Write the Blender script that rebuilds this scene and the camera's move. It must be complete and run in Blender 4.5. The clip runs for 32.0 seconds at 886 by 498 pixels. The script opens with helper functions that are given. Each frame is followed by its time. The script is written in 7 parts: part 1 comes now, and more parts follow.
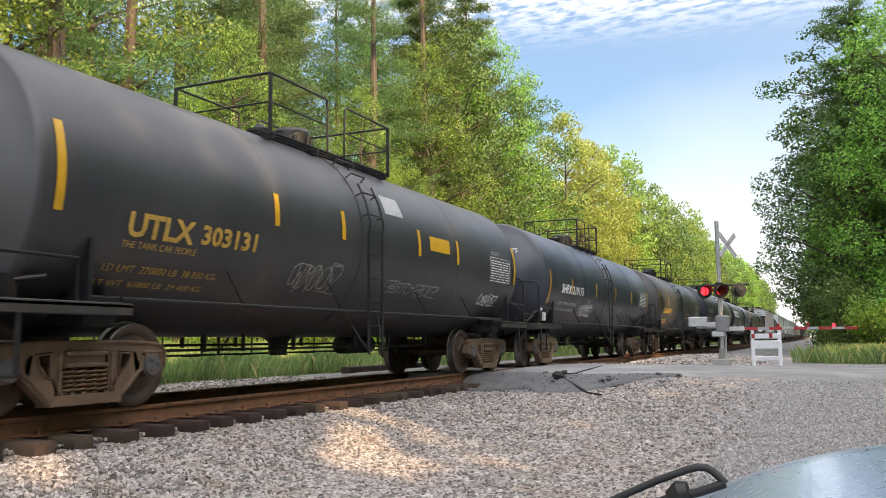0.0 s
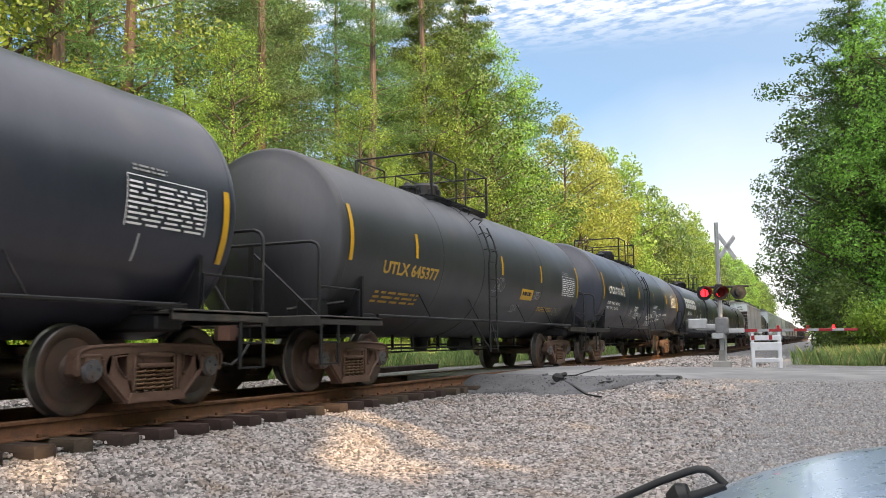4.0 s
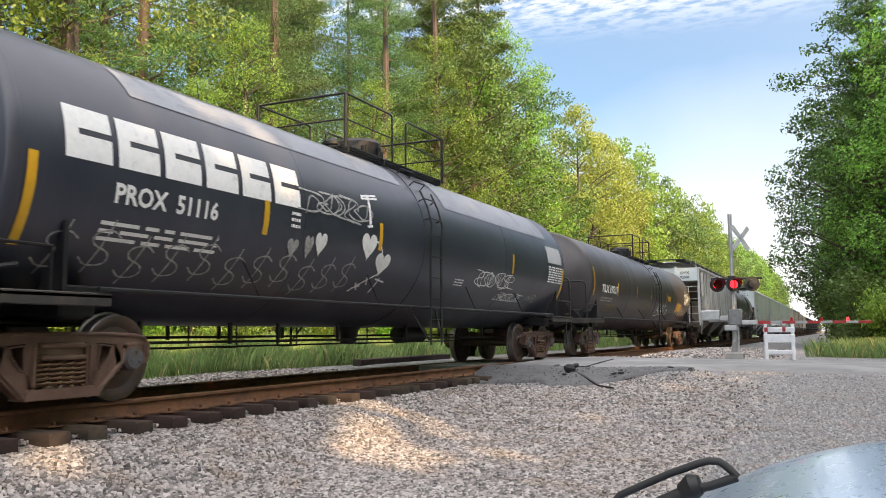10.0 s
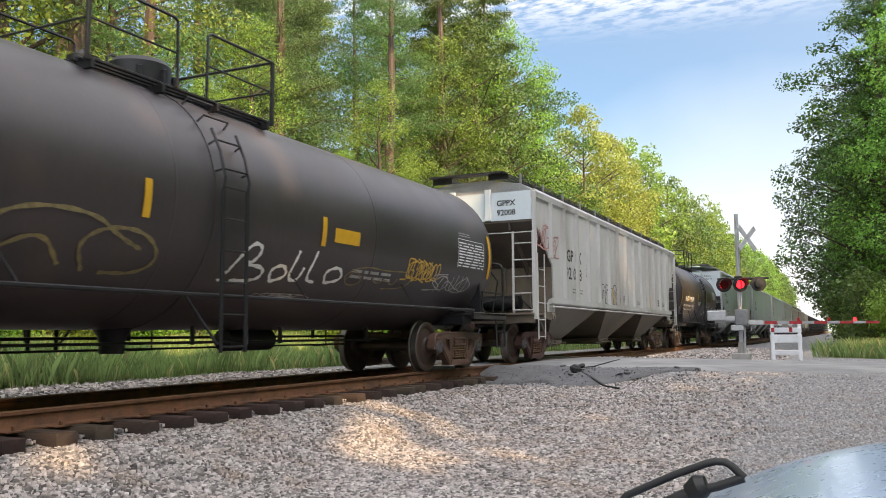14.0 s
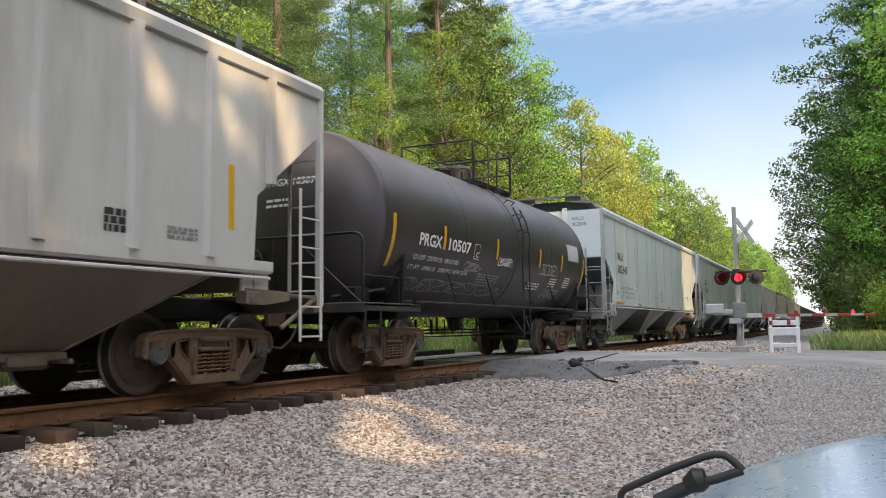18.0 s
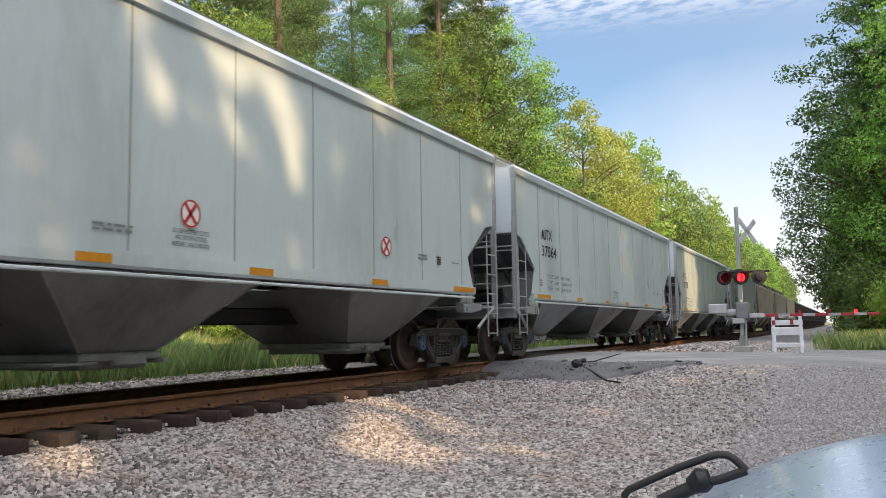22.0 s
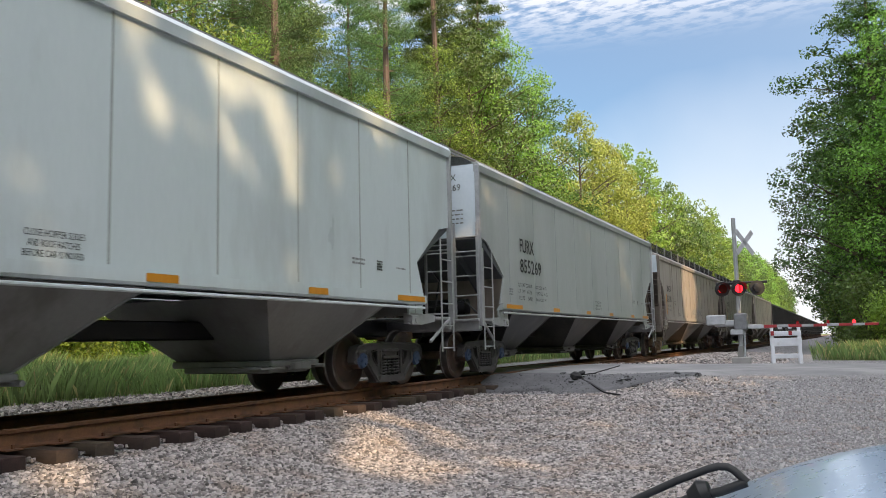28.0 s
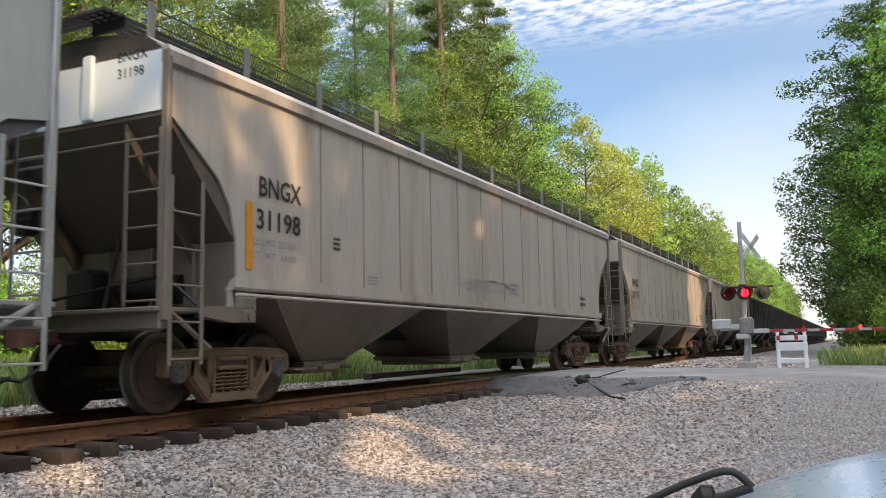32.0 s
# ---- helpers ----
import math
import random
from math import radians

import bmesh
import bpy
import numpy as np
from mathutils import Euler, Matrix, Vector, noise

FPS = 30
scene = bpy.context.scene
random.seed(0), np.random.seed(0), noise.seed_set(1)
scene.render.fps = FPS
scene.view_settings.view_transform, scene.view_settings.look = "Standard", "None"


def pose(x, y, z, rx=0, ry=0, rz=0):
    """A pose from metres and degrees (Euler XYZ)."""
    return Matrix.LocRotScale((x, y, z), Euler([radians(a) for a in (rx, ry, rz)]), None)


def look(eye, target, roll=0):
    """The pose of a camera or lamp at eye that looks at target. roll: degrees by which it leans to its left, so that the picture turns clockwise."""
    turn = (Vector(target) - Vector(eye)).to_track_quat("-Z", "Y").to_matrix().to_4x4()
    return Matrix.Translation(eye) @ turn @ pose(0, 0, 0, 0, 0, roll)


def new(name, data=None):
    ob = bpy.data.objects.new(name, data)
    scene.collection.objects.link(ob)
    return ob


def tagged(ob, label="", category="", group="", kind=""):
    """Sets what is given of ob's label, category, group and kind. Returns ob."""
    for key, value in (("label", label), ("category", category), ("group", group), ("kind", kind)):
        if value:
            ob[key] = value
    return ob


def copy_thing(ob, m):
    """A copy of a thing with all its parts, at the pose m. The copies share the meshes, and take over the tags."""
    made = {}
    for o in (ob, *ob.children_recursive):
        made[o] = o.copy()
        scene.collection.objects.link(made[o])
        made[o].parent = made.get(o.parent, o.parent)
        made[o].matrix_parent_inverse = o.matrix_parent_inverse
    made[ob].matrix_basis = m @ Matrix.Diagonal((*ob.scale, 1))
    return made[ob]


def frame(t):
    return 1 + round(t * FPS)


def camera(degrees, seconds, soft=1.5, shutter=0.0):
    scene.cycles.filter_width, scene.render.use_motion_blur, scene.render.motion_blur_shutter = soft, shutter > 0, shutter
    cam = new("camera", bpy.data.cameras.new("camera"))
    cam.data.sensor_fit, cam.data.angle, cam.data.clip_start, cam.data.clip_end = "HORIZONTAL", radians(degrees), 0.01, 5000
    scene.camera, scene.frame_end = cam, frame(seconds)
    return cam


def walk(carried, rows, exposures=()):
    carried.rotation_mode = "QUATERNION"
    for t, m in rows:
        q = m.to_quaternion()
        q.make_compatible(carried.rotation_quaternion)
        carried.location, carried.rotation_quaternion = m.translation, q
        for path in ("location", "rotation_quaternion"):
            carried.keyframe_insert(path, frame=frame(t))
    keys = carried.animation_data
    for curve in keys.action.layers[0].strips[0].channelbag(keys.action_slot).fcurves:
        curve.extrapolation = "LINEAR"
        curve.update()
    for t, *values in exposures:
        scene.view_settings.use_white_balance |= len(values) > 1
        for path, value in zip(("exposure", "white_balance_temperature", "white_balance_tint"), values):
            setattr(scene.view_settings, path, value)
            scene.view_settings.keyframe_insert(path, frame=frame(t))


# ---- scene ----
# World: x across the track towards the camera, y along the track, z up from the top of the rails.
EYE = (7.78, 0.0, 0.69)
PATH = [
    (0, 24.32, 6.27, -0.57), (1, 24.30, 6.18, -0.54), (2, 24.20, 6.24, -0.67), (3, 24.20, 6.39, -0.73), (3.5, 24.25, 6.45, -0.72),
    (5.5, 24.48, 6.15, -0.50), (6, 24.57, 5.97, -0.42), (7, 24.85, 5.69, -0.29), (8, 25.00, 5.55, -0.25), (9, 24.98, 5.60, -0.39),
    (10, 25.13, 5.78, -0.39), (11, 25.29, 5.84, -0.27), (12, 25.43, 5.74, -0.36), (13, 25.50, 5.71, -0.39), (14, 25.53, 5.80, -0.38),
    (14.5, 25.52, 5.83, -0.47), (16.5, 25.52, 5.62, -0.58), (17, 25.50, 5.51, -0.57), (18, 25.40, 5.45, -0.74), (19, 25.34, 5.61, -0.88),
    (20, 25.40, 5.61, -0.95), (21, 25.48, 5.59, -1.01), (22, 25.55, 5.55, -1.02), (23, 25.60, 5.46, -0.89), (24, 25.50, 5.52, -0.89),
    (25, 25.34, 5.76, -1.10), (25.5, 25.31, 5.89, -1.31), (27.5, 25.41, 6.43, -1.52), (28, 25.38, 6.45, -1.43), (29, 25.44, 6.33, -1.22),
    (30, 25.71, 6.33, -1.11), (31, 25.76, 6.53, -1.19), (32, 25.74, 6.65, -1.14),
]

def aim(yaw, pitch, roll):
    return pose(*EYE, 90 + pitch, 0, yaw) @ pose(0, 0, 0, 0, 0, roll)


cam = camera(55.98, 32.0, soft=0.7, shutter=0.15)
walk(cam, [(t, aim(yaw, pitch, roll)) for t, yaw, pitch, roll in PATH],
     exposures=[(0, 0.44, 6800, 13), (6, 0.41, 6800, 13), (12, 0.46, 6800, 13), (15, 0.31, 6750, 13), (18, 0.25, 6700, 13), (22, 0.18, 6600, 13), (28, 0.08, 6500, 13), (32, 0.22, 6600, 14)])


def run(t):
    """How far the train has rolled at t seconds."""
    return 6.479 * t


# ---- world and sun ----
SUN_AZ, SUN_EL = 118.0, 30.0   # degrees: azimuth clockwise from +y, height over the horizon
SUN = Vector((math.sin(radians(SUN_AZ)) * math.cos(radians(SUN_EL)), math.cos(radians(SUN_AZ)) * math.cos(radians(SUN_EL)), math.sin(radians(SUN_EL))))


def make_world():
    w = bpy.data.worlds.new("sky")
    scene.world = w
    w.use_nodes = True
    nt = w.node_tree
    nt.nodes.clear()
    N, L = nt.nodes.new, nt.links.new
    out, bg = N("ShaderNodeOutputWorld"), N("ShaderNodeBackground")
    sky = N("ShaderNodeTexSky")
    sky.sky_type, sky.sun_disc = "NISHITA", False
    sky.sun_elevation, sky.sun_rotation = radians(SUN_EL), radians(SUN_AZ)
    sky.air_density, sky.dust_density, sky.ozone_density = 1.0, 1.0, 1.0
    co, sep = N("ShaderNodeTexCoord"), N("ShaderNodeSeparateXYZ")
    L(co.outputs["Generated"], sep.inputs[0])
    zc = N("ShaderNodeMath"); zc.operation = "MAXIMUM"; zc.inputs[1].default_value = 0.03
    L(sep.outputs["Z"], zc.inputs[0])
    flat = N("ShaderNodeVectorMath"); flat.operation = "DIVIDE"
    comb = N("ShaderNodeCombineXYZ")
    for k in range(3):
        L(zc.outputs[0], comb.inputs[k])
    L(co.outputs["Generated"], flat.inputs[0]); L(comb.outputs[0], flat.inputs[1])
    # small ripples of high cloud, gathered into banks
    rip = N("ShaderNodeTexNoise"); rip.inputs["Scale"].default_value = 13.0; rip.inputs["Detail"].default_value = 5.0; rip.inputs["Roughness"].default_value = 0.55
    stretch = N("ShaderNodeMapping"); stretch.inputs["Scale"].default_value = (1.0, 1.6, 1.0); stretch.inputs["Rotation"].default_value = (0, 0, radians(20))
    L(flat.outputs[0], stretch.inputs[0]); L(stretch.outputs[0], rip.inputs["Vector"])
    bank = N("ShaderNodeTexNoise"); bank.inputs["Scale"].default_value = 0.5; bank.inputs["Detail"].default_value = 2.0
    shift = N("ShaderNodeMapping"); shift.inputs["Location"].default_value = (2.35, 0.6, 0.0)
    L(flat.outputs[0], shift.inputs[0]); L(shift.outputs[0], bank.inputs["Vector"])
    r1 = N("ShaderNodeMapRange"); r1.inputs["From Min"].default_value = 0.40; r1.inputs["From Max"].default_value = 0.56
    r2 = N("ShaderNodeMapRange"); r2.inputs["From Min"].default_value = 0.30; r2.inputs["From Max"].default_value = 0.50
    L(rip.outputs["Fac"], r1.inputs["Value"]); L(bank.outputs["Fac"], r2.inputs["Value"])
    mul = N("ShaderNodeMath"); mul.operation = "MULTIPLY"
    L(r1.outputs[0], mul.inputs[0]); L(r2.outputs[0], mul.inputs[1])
    # the cloud deck thickens overhead, where it is unseen and serves as fill light, and thins out towards the horizon
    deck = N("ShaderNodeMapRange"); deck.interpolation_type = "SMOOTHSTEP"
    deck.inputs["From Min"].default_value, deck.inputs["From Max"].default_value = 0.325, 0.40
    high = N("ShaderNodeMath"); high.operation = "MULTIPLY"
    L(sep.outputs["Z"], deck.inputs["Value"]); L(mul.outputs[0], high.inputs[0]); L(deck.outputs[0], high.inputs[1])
    # added fill light: an unseen brightening of the sky between the sun and the zenith
    dot = N("ShaderNodeVectorMath"); dot.operation = "DOT_PRODUCT"; dot.inputs[1].default_value = (SUN + Vector((0, 0, 0.8))).normalized()
    L(co.outputs["Generated"], dot.inputs[0])
    gl = N("ShaderNodeMapRange"); gl.inputs["From Min"].default_value, gl.inputs["From Max"].default_value = -0.35, 1.0
    L(dot.outputs["Value"], gl.inputs["Value"])
    gp = N("ShaderNodeMath"); gp.operation = "POWER"; gp.inputs[1].default_value = 2.0
    L(gl.outputs[0], gp.inputs[0])
    sky_fill = N("ShaderNodeVectorMath"); sky_fill.operation = "SCALE"; sky_fill.inputs[0].default_value = (12.3, 12.1, 12.2)
    L(gp.outputs[0], sky_fill.inputs["Scale"])
    # white haze and low cloud towards the horizon
    hz = N("ShaderNodeMapRange"); hz.inputs["From Min"].default_value = 0.03; hz.inputs["From Max"].default_value = 0.29; hz.inputs["To Min"].default_value = 1.0; hz.inputs["To Max"].default_value = 0.0
    hn = N("ShaderNodeTexNoise"); hn.inputs["Scale"].default_value = 3.0; hn.inputs["Detail"].default_value = 4.0
    L(co.outputs["Generated"], hn.inputs["Vector"])
    ha = N("ShaderNodeMath"); ha.operation = "MULTIPLY_ADD"; ha.inputs[1].default_value = 0.22; ha.inputs[2].default_value = -0.11
    L(hn.outputs["Fac"], ha.inputs[0])
    hs = N("ShaderNodeMath"); hs.operation = "ADD"
    L(sep.outputs["Z"], hs.inputs[0]); L(ha.outputs[0], hs.inputs[1]); L(hs.outputs[0], hz.inputs["Value"])
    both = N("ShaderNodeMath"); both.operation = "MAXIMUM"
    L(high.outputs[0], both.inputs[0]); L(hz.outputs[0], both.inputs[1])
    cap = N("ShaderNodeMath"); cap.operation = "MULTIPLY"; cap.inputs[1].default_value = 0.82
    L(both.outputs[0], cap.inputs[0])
    mix = N("ShaderNodeMix"); mix.data_type = "RGBA"
    tint = N("ShaderNodeVectorMath"); tint.operation = "MULTIPLY"; tint.inputs[1].default_value = (0.85, 0.985, 1.03)
    L(sky.outputs[0], tint.inputs[0])
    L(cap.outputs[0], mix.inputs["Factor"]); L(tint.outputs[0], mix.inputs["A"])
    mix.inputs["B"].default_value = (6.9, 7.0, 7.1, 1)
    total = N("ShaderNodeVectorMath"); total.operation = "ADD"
    L(mix.outputs["Result"], total.inputs[0]); L(sky_fill.outputs[0], total.inputs[1])
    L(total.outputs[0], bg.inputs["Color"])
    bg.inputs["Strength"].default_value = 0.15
    L(bg.outputs[0], out.inputs[0])


make_world()
sun = new("sun", bpy.data.lights.new("sun", "SUN"))
sun.data.energy, sun.data.angle, sun.data.color = 5.0, radians(0.55), (1.0, 0.71, 0.39)
sun.matrix_world = look((60 * SUN.x, 60 * SUN.y, 60 * SUN.z), (0, 0, 0))


# ---- materials ----
def material(name, c1, c2, rough=0.6, metal=0.0, scale=6.0, grain=60.0, bump=0.02, stretch=(1, 1, 1), c3=None, amount3=0.45, scale3=1.5,
             translucent=0.0, vary=0.0, island=0.0, grain_mix=0.35, spec=0.5, coat=0.0, rough_vary=0.12):
    """A surface with a slow and a fine variation of colour, fine relief, and optional stains of c3."""
    m = bpy.data.materials.new(name)
    m.use_nodes = True
    nt = m.node_tree
    N, L = nt.nodes.new, nt.links.new
    bs = nt.nodes["Principled BSDF"]
    out = nt.nodes["Material Output"]
    co, mp = N("ShaderNodeTexCoord"), N("ShaderNodeMapping")
    mp.inputs["Scale"].default_value = stretch
    L(co.outputs["Object"], mp.inputs[0])
    n1, n2 = N("ShaderNodeTexNoise"), N("ShaderNodeTexNoise")
    n1.inputs["Scale"].default_value, n1.inputs["Detail"].default_value = scale, 5.0
    n2.inputs["Scale"].default_value, n2.inputs["Detail"].default_value = grain, 3.0
    L(mp.outputs[0], n1.inputs["Vector"]); L(mp.outputs[0], n2.inputs["Vector"])
    f = N("ShaderNodeMapRange"); f.inputs["From Min"].default_value, f.inputs["From Max"].default_value = 0.32, 0.68
    add = N("ShaderNodeMix"); add.data_type = "FLOAT"; add.inputs["Factor"].default_value = grain_mix
    L(n1.outputs["Fac"], add.inputs["A"]); L(n2.outputs["Fac"], add.inputs["B"]); L(add.outputs["Result"], f.inputs["Value"])
    mix = N("ShaderNodeMix"); mix.data_type = "RGBA"
    mix.inputs["A"].default_value, mix.inputs["B"].default_value = (*c1, 1), (*c2, 1)
    L(f.outputs[0], mix.inputs["Factor"])
    colour = mix.outputs["Result"]
    if c3:
        n3, r3, m3 = N("ShaderNodeTexNoise"), N("ShaderNodeMapRange"), N("ShaderNodeMix")
        m3.data_type = "RGBA"
        n3.inputs["Scale"].default_value, n3.inputs["Detail"].default_value, n3.inputs["Roughness"].default_value = scale3, 7.0, 0.62
        r3.inputs["From Min"].default_value, r3.inputs["From Max"].default_value = 1 - amount3 - 0.12, 1 - amount3 + 0.14
        L(mp.outputs[0], n3.inputs["Vector"]); L(n3.outputs["Fac"], r3.inputs["Value"]); L(r3.outputs[0], m3.inputs["Factor"])
        L(colour, m3.inputs["A"]); m3.inputs["B"].default_value = (*c3, 1)
        colour = m3.outputs["Result"]
    if vary or island:
        hsv = N("ShaderNodeHueSaturation")
        L(colour, hsv.inputs["Color"])
        info, geo = N("ShaderNodeObjectInfo"), N("ShaderNodeNewGeometry")
        a = N("ShaderNodeMapRange"); a.inputs["To Min"].default_value, a.inputs["To Max"].default_value = 1 - vary, 1 + vary
        b = N("ShaderNodeMapRange"); b.inputs["To Min"].default_value, b.inputs["To Max"].default_value = 1 - island, 1 + island
        L(info.outputs["Random"], a.inputs["Value"]); L(geo.outputs["Random Per Island"], b.inputs["Value"])
        p = N("ShaderNodeMath"); p.operation = "MULTIPLY"
        L(a.outputs[0], p.inputs[0]); L(b.outputs[0], p.inputs[1]); L(p.outputs[0], hsv.inputs["Value"])
        hue = N("ShaderNodeMapRange"); hue.inputs["To Min"].default_value, hue.inputs["To Max"].default_value = 0.5 - 0.12 * vary, 0.5 + 0.08 * vary
        L(info.outputs["Random"], hue.inputs["Value"]); L(hue.outputs[0], hsv.inputs["Hue"])
        colour = hsv.outputs["Color"]
    L(colour, bs.inputs["Base Color"])
    rr = N("ShaderNodeMapRange"); rr.inputs["To Min"].default_value, rr.inputs["To Max"].default_value = max(0.02, rough - rough_vary), min(1, rough + rough_vary)
    L(n1.outputs["Fac"], rr.inputs["Value"]); L(rr.outputs[0], bs.inputs["Roughness"])
    bs.inputs["Metallic"].default_value = metal
    bs.inputs["Specular IOR Level"].default_value = spec
    bs.inputs["Coat Weight"].default_value = coat
    if bump:
        bp = N("ShaderNodeBump"); bp.inputs["Distance"].default_value = bump; bp.inputs["Strength"].default_value = 0.6
        L(add.outputs["Result"], bp.inputs["Height"]); L(bp.outputs[0], bs.inputs["Normal"])
    if translucent:
        tr, ms = N("ShaderNodeBsdfTranslucent"), N("ShaderNodeMixShader")
        ms.inputs[0].default_value = translucent
        L(colour, tr.inputs["Color"]); L(bs.outputs[0], ms.inputs[1]); L(tr.outputs[0], ms.inputs[2]); L(ms.outputs[0], out.inputs[0])
    return m


def glowing(name, colour, strength):
    m = material(name, colour, colour, rough=0.3, bump=0)
    bs = m.node_tree.nodes["Principled BSDF"]
    bs.inputs["Emission Color"].default_value = (*colour, 1)
    bs.inputs["Emission Strength"].default_value = strength
    return m


TANK = material("tank_paint", (0.033, 0.034, 0.041), (0.050, 0.051, 0.058), rough=0.40, scale=1.2, grain=25, bump=0.002, stretch=(1, 1, 0.25), c3=(0.062, 0.062, 0.066), amount3=0.38, scale3=0.9, spec=0.6)
TANK_BROWN = material("tank_paint_brown", (0.036, 0.030, 0.033), (0.056, 0.047, 0.050), rough=0.38, scale=1.2, grain=25, bump=0.002, stretch=(1, 1, 0.3), c3=(0.062, 0.050, 0.048), amount3=0.36, scale3=0.8, spec=0.55)
TANK_BLUE = material("tank_paint_blue_black", (0.026, 0.030, 0.048), (0.038, 0.043, 0.064), rough=0.34, scale=1.2, grain=25, bump=0.002, stretch=(1, 1, 0.3), c3=(0.050, 0.056, 0.076), amount3=0.36, scale3=1.0, spec=0.65)
FRAME = material("black_frame_steel", (0.006, 0.007, 0.010), (0.013, 0.013, 0.016), rough=0.5, scale=5, grain=60, bump=0.003, c3=(0.028, 0.021, 0.018), amount3=0.34, scale3=3)
CAST = material("cast_steel_dusty", (0.088, 0.053, 0.038), (0.17, 0.103, 0.072), rough=0.60, scale=6, grain=70, bump=0.006, c3=(0.18, 0.115, 0.076), amount3=0.40, scale3=4, vary=0.3)
CAST_BLACK = material("black_cast_steel", (0.032, 0.030, 0.031), (0.065, 0.060, 0.058), rough=0.55, scale=6, grain=70, bump=0.005, c3=(0.085, 0.068, 0.055), amount3=0.36, scale3=4, vary=0.3)
CAP_BLUE = material("blue_bearing_cap", (0.03, 0.055, 0.12), (0.05, 0.085, 0.17), rough=0.5, scale=9, bump=0.001, c3=(0.09, 0.075, 0.06), amount3=0.36, scale3=7)
DECK = material("dusty_platform_steel", (0.026, 0.025, 0.025), (0.055, 0.050, 0.047), rough=0.6, scale=4, grain=40, bump=0.003, c3=(0.085, 0.068, 0.052), amount3=0.38, scale3=3)
WHEEL = material("wheel_steel", (0.046, 0.034, 0.030), (0.095, 0.066, 0.052), rough=0.5, metal=0.0, spec=0.4, scale=4, grain=60, bump=0.003, c3=(0.12, 0.068, 0.048), amount3=0.42, scale3=3)
TREAD = material("worn_wheel_tread", (0.20, 0.19, 0.185), (0.30, 0.29, 0.28), rough=0.35, metal=0.9, scale=8, bump=0.001)
SPRING = material("rusty_spring", (0.10, 0.055, 0.03), (0.22, 0.13, 0.07), rough=0.7, scale=12, bump=0.002)
YELLOW = material("yellow_reflector", (0.62, 0.34, 0.02), (0.74, 0.43, 0.03), rough=0.4, scale=8, bump=0.0005)
AMBER = material("amber_reflector", (0.55, 0.22, 0.015), (0.68, 0.30, 0.03), rough=0.4, scale=8, bump=0.0005)
OCHRE = material("ochre_lettering", (0.55, 0.33, 0.06), (0.68, 0.44, 0.10), rough=0.6, scale=14, bump=0, c3=(0.25, 0.16, 0.05), amount3=0.38, scale3=9)
WHITE = material("white_lettering", (0.78, 0.78, 0.78), (0.88, 0.88, 0.87), rough=0.6, scale=14, bump=0, c3=(0.5, 0.5, 0.49), amount3=0.32, scale3=9)
GHOST = material("faded_white_chalk", (0.20, 0.20, 0.20), (0.52, 0.52, 0.51), rough=0.8, scale=16, bump=0)
GOLDTAG = material("dull_gold_paint", (0.15, 0.12, 0.06), (0.32, 0.26, 0.12), rough=0.7, scale=12, bump=0)
BLACKINK = material("black_lettering", (0.012, 0.012, 0.012), (0.03, 0.03, 0.03), rough=0.6, scale=14, bump=0)
GREYINK = material("faded_grey_lettering", (0.16, 0.17, 0.17), (0.24, 0.25, 0.25), rough=0.7, scale=14, bump=0)
PINKTAG = material("faded_red_paint", (0.42, 0.20, 0.19), (0.5, 0.29, 0.27), rough=0.7, scale=14, bump=0)
# paler bands along the upper side of one black tank
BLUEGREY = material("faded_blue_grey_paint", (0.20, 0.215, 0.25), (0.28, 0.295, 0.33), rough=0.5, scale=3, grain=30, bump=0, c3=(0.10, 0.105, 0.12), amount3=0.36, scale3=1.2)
INKY = material("dark_grey_lettering", (0.022, 0.023, 0.024), (0.045, 0.046, 0.047), rough=0.7, scale=14, bump=0)
REDINK = material("red_marking", (0.45, 0.03, 0.02), (0.55, 0.05, 0.03), rough=0.6, scale=14, bump=0)
PALE = material("pale_worn_panel", (0.36, 0.37, 0.39), (0.5, 0.51, 0.53), rough=0.6, scale=9, bump=0)
HOPPER = material("pale_grey_hopper_paint", (0.56, 0.635, 0.645), (0.62, 0.69, 0.70), rough=0.32, scale=1.2, grain=22, bump=0.001, stretch=(1, 1, 0.3), c3=(0.44, 0.49, 0.49), amount3=0.40, scale3=0.9, spec=0.6, coat=0.45)
HOPPER.node_tree.nodes["Principled BSDF"].inputs["Coat Roughness"].default_value = 0.13
# end sheets paler and bluer than the sides: sky light put into the colour
HOPPER_END = material("pale_blue_grey_end_paint", (0.58, 0.66, 0.71), (0.66, 0.73, 0.78), rough=0.35, scale=0.8, grain=18, bump=0.001)
HOPPER_WORN = material("grey_hopper_paint_worn", (0.35, 0.375, 0.36), (0.42, 0.445, 0.43), rough=0.36, scale=1.3, grain=22, bump=0.001, stretch=(1, 1, 0.25), c3=(0.32, 0.345, 0.325), amount3=0.42, scale3=1.1)
HOPPER_TAN = material("weathered_tan_hopper_paint", (0.39, 0.345, 0.315), (0.50, 0.455, 0.42), rough=0.36, scale=1.8, grain=22, bump=0.0015, stretch=(1, 1, 0.14), c3=(0.28, 0.235, 0.195), amount3=0.44, scale3=1.8)
HOPPER_RIB = material("light_grey_ribbed_hopper_paint", (0.49, 0.485, 0.475), (0.57, 0.565, 0.555), rough=0.42, scale=1.0, grain=18, bump=0.001, stretch=(1, 1, 0.2), c3=(0.30, 0.28, 0.25), amount3=0.38, scale3=0.9)
